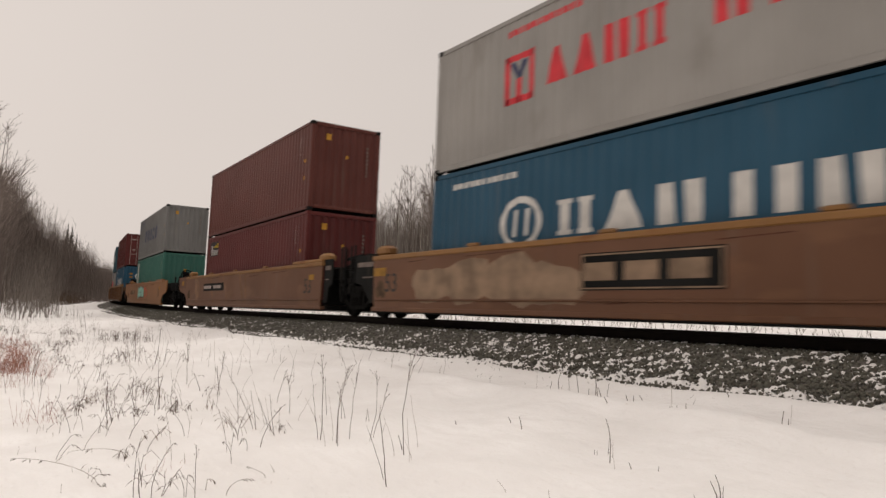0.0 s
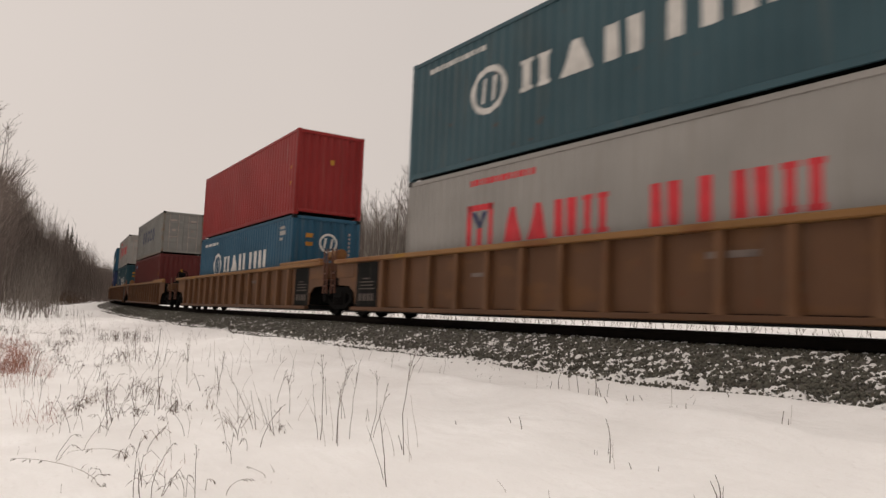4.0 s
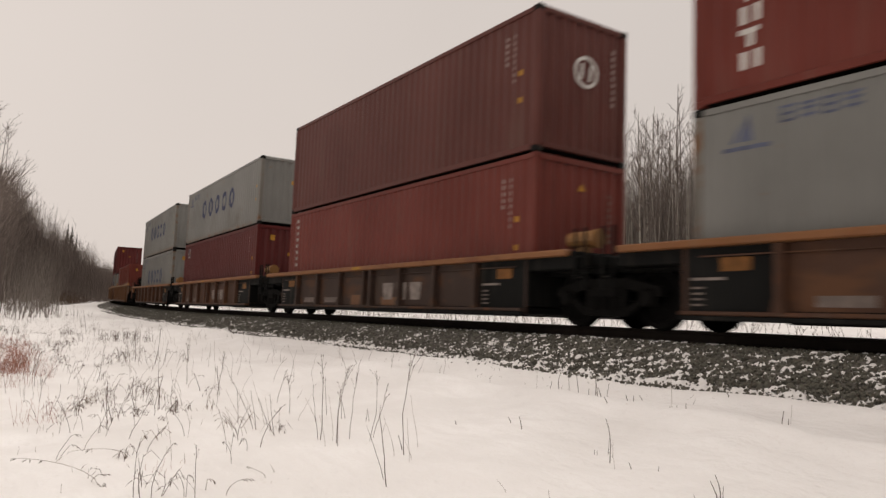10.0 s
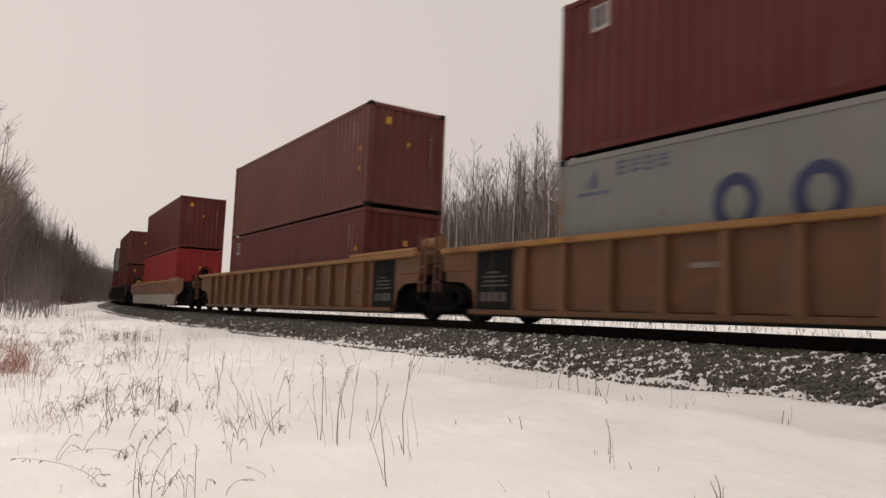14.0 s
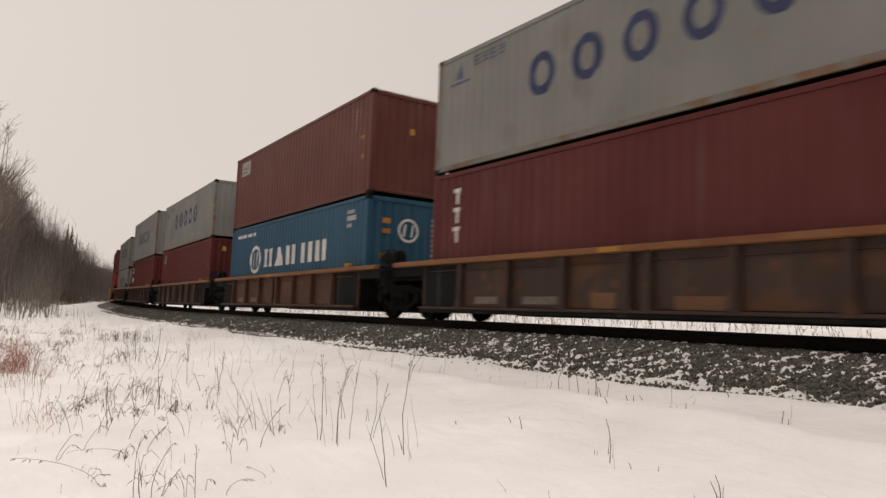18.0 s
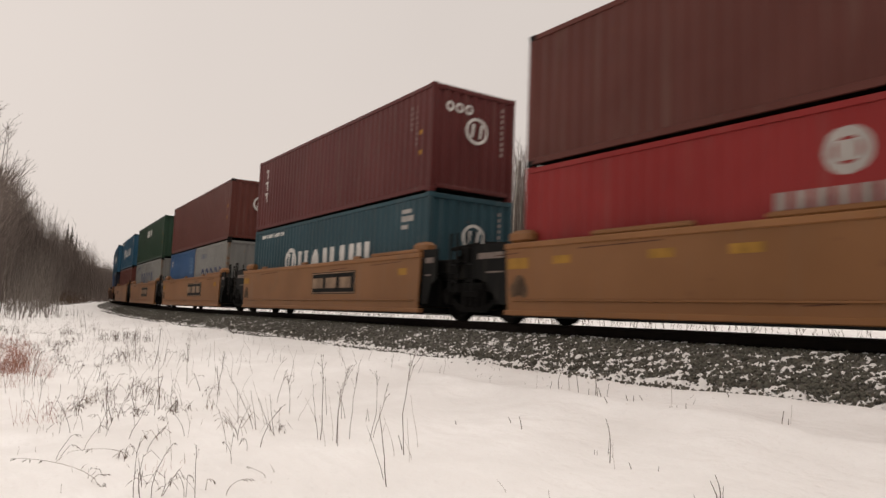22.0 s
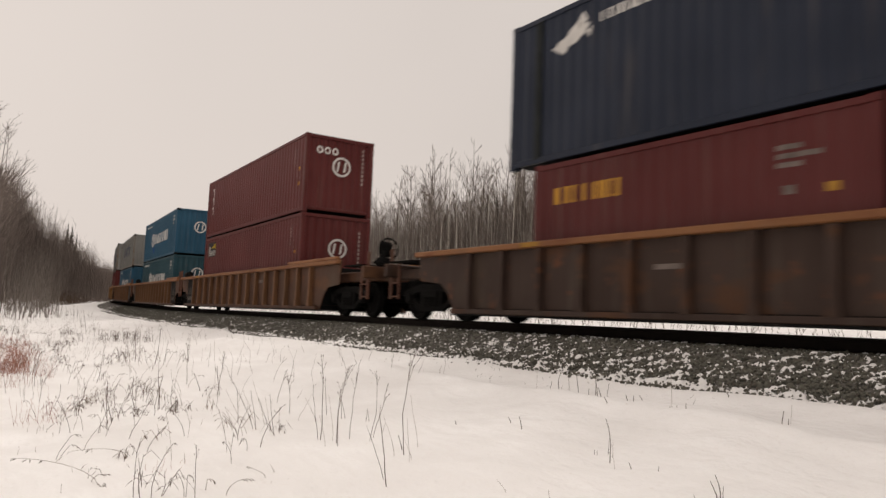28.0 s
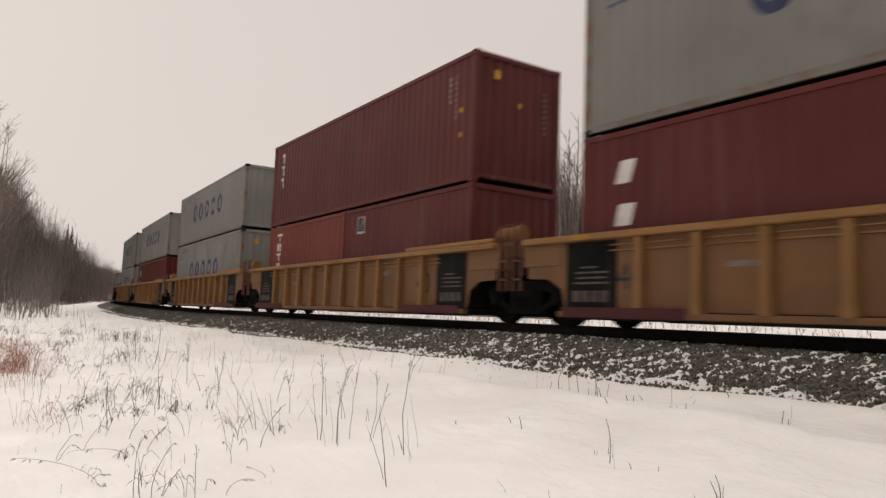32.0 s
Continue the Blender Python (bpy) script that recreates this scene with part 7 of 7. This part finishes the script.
def leaf_clump(x, y, high, wide, count, mat, label, curl=1.0):
    """A dead herb: a few thin stalks from one root, each with short arching twigs that end in curled scraps of leaf."""
    root = tagged(new("dry_herb"), label, "dry plant", "dry herbs in the snow")
    root.matrix_basis = Matrix.Translation((x, y, float(ground_z(x, y))))
    g, leaves = Geo(), Geo()
    # thicker with distance from the camera
    far = 1 + 0.05 * max(math.hypot(x, y) - 6, 0)
    for i in range(max(2, count // 8)):
        a, h = W_RNG.uniform(0, 6.28), high * W_RNG.uniform(0.55, 1.15)
        side = Vector((math.cos(a), math.sin(a), 0))
        p0 = side * wide * W_RNG.uniform(0.0, 0.3) - Vector((0, 0, 0.03))
        p2 = p0 + side * wide * W_RNG.uniform(0.0, 0.35) + Vector((0, 0, h))
        p1 = p0.lerp(p2, 0.5) + Vector((W_RNG.uniform(-0.02, 0.02), W_RNG.uniform(-0.02, 0.02), 0))
        g.tube(p0, p1, 0.0027 * far, 0.0022 * far, 4, False)
        g.tube(p1, p2, 0.0022 * far, 0.0015 * far, 4, False)
        for j in range(W_RNG.choice((2, 3, 4))):
            q = p1.lerp(p2, W_RNG.uniform(-0.2, 1.0))
            t = W_RNG.uniform(0, 6.28)
            out = Vector((math.cos(t), math.sin(t), 0))
            reach = wide * W_RNG.uniform(0.10, 0.46)
            m = q + out * reach * 0.6 + Vector((0, 0, reach * W_RNG.uniform(0.1, 0.7)))
            e = m + out * reach * 0.5 - Vector((0, 0, reach * W_RNG.uniform(0.1, 0.9) * curl))
            g.tube(q, m, 0.0017 * far, 0.0014 * far, 3, False)
            g.tube(m, e, 0.0014 * far, 0.0011 * far, 3, False)
            w = Vector((-out.y, out.x, 0)) * 0.0055 * far * W_RNG.uniform(0.5, 1.2)
            tip = e + (e - m).normalized() * W_RNG.uniform(0.025, 0.055) * far - Vector((0, 0, 0.010))
            leaves.add([e - w, e + w, tip, e.lerp(tip, 0.4) + Vector((0, 0, 0.004))], [(0, 3, 2), (3, 1, 2), (0, 1, 3)])
    tagged(part("stalk", g, mat, root), kind="stuff")
    tagged(part("curled_leaf", leaves, mat, root), kind="stuff")


DARK_CLUMP, RED_CLUMP = "dead brown herb with curled scraps of leaf", "reddish dead herb in the snow"
for x, y, h, w, n in ((-6.15, 1.31, 0.13, 0.14, 34), (-8.36, 1.72, 0.14, 0.26, 30), (-6.07, 2.54, 0.11, 0.24, 26), (-7.37, 1.85, 0.05, 0.16, 12), (-11.08, 2.55, 0.24, 0.34, 30), (-12.56, 2.19, 0.15, 0.4, 16), (-14.21, 2.64, 0.22, 0.45, 26),
                      (-10.2, 2.0, 0.16, 0.3, 18), (-5.38, 1.0, 0.06, 0.10, 14), (-9.2, 2.55, 0.18, 0.3, 16), (-5.3, 1.30, 0.05, 0.12, 8)):
    leaf_clump(x, y, h, w, n, STALK, DARK_CLUMP)
for i in range(18):
    leaf_clump(-22.4 + W_RNG.uniform(-1.9, 1.4), 4.3 + W_RNG.uniform(-0.5, 0.6), W_RNG.uniform(0.3, 0.52), 0.22, 9, STALK, DARK_CLUMP)
for i in range(50):
    leaf_clump(W_RNG.uniform(-34, -13), W_RNG.uniform(0.9, 5.0), W_RNG.uniform(0.15, 0.4), 0.35, 16, STALK, DARK_CLUMP)
for i in range(15):
    leaf_clump(W_RNG.uniform(-12.5, -6.6), W_RNG.uniform(1.15, 2.7), W_RNG.uniform(0.12, 0.30), W_RNG.uniform(0.2, 0.34), W_RNG.choice((16, 24, 32)), W_RNG.choice((STALK, STRAW)), DARK_CLUMP)
for x, y, h, n in ((-8.0, 1.5, 0.28, 20), (-9.2, 2.2, 0.40, 20), (-10.4, 2.35, 0.30, 26), (-10.3, 3.2, 0.18, 16), (-5.0, 1.15, 0.28, 12), (-4.95, 1.25, 0.22, 12)):
    leaf_clump(x, y, h, 0.26, n, STALK, DARK_CLUMP)
for x, y, h, n in ((-8.75, 0.98, 0.40, 1), (-8.6, 0.90, 0.36, 1), (-13.6, 1.0, 0.5, 3), (-12.7, 0.75, 0.5, 3), (-11.4, 0.75, 0.4, 2), (-13.1, 1.35, 0.5, 3), (-14.7, 1.2, 0.6, 3), (-16.5, 1.3, 0.6, 3), (-19, 1.2, 0.7, 3), (-5.6, 1.55, 0.12, 1)):
    grass_tuft(x, y, h, n)
for i in range(22):
    x = W_RNG.uniform(-22, -12)
    leaf_clump(x, x * W_RNG.uniform(-0.094, -0.060), W_RNG.uniform(0.25, 0.5), 0.45, 26, RED_STRAW, RED_CLUMP)
for i in range(3):
    leaf_clump(-14.6 + W_RNG.uniform(-0.4, 0.4), 0.92 + W_RNG.uniform(-0.1, 0.10), 0.26, 0.3, 40, RED_LEAF, "dense dark red dead herb")
leaf_clump(-9.0, 1.05, 0.24, 0.10, 16, RED_LEAF, "dense dark red dead herb")
for i in range(34):
    lone_stalk(W_RNG.uniform(-13.5, -5.6), W_RNG.uniform(1.05, 2.3), W_RNG.uniform(0.14, 0.34), W_RNG.uniform(-0.16, 0.18), W_RNG.uniform(-0.04, 0.04), W_RNG.choice((0, 1, 1, 4)))


def meadow(name, count, x0, x1, y0, y1, low, high, mat, label):
    """Thin stalks that stick out of the snow, joined."""
    g = Geo()
    for i in range(count):
        x, y = W_RNG.uniform(x0, x1), W_RNG.uniform(y0, y1)
        stem(g, (x, y, float(ground_z(x, y)) - 0.03), W_RNG.uniform(low, high), (W_RNG.uniform(-0.4, 0.4), W_RNG.uniform(-0.4, 0.4)), 0.0024, 0.55)
    structure(name, g, mat, label, "stuff")


meadow("dry_grass", 420, -40, -9, -0.5, 6.5, 0.15, 0.6, STALK, "sparse dead stalks in the snow")
meadow("dry_grass", 60, -9, -4.8, 0.5, 3.0, 0.03, 0.12, STRAW, "sparse straw in the snow")
meadow("dry_grass", 500, -75, -14, -2, 4.5, 0.2, 0.8, STALK, "dead stalks in the snow along the line")

meadow("dry_grass", 46, -12, -4.5, 6.45, 7.0, 0.04, 0.12, STALK, "short stubs of dead stalks in the snow")

motions()
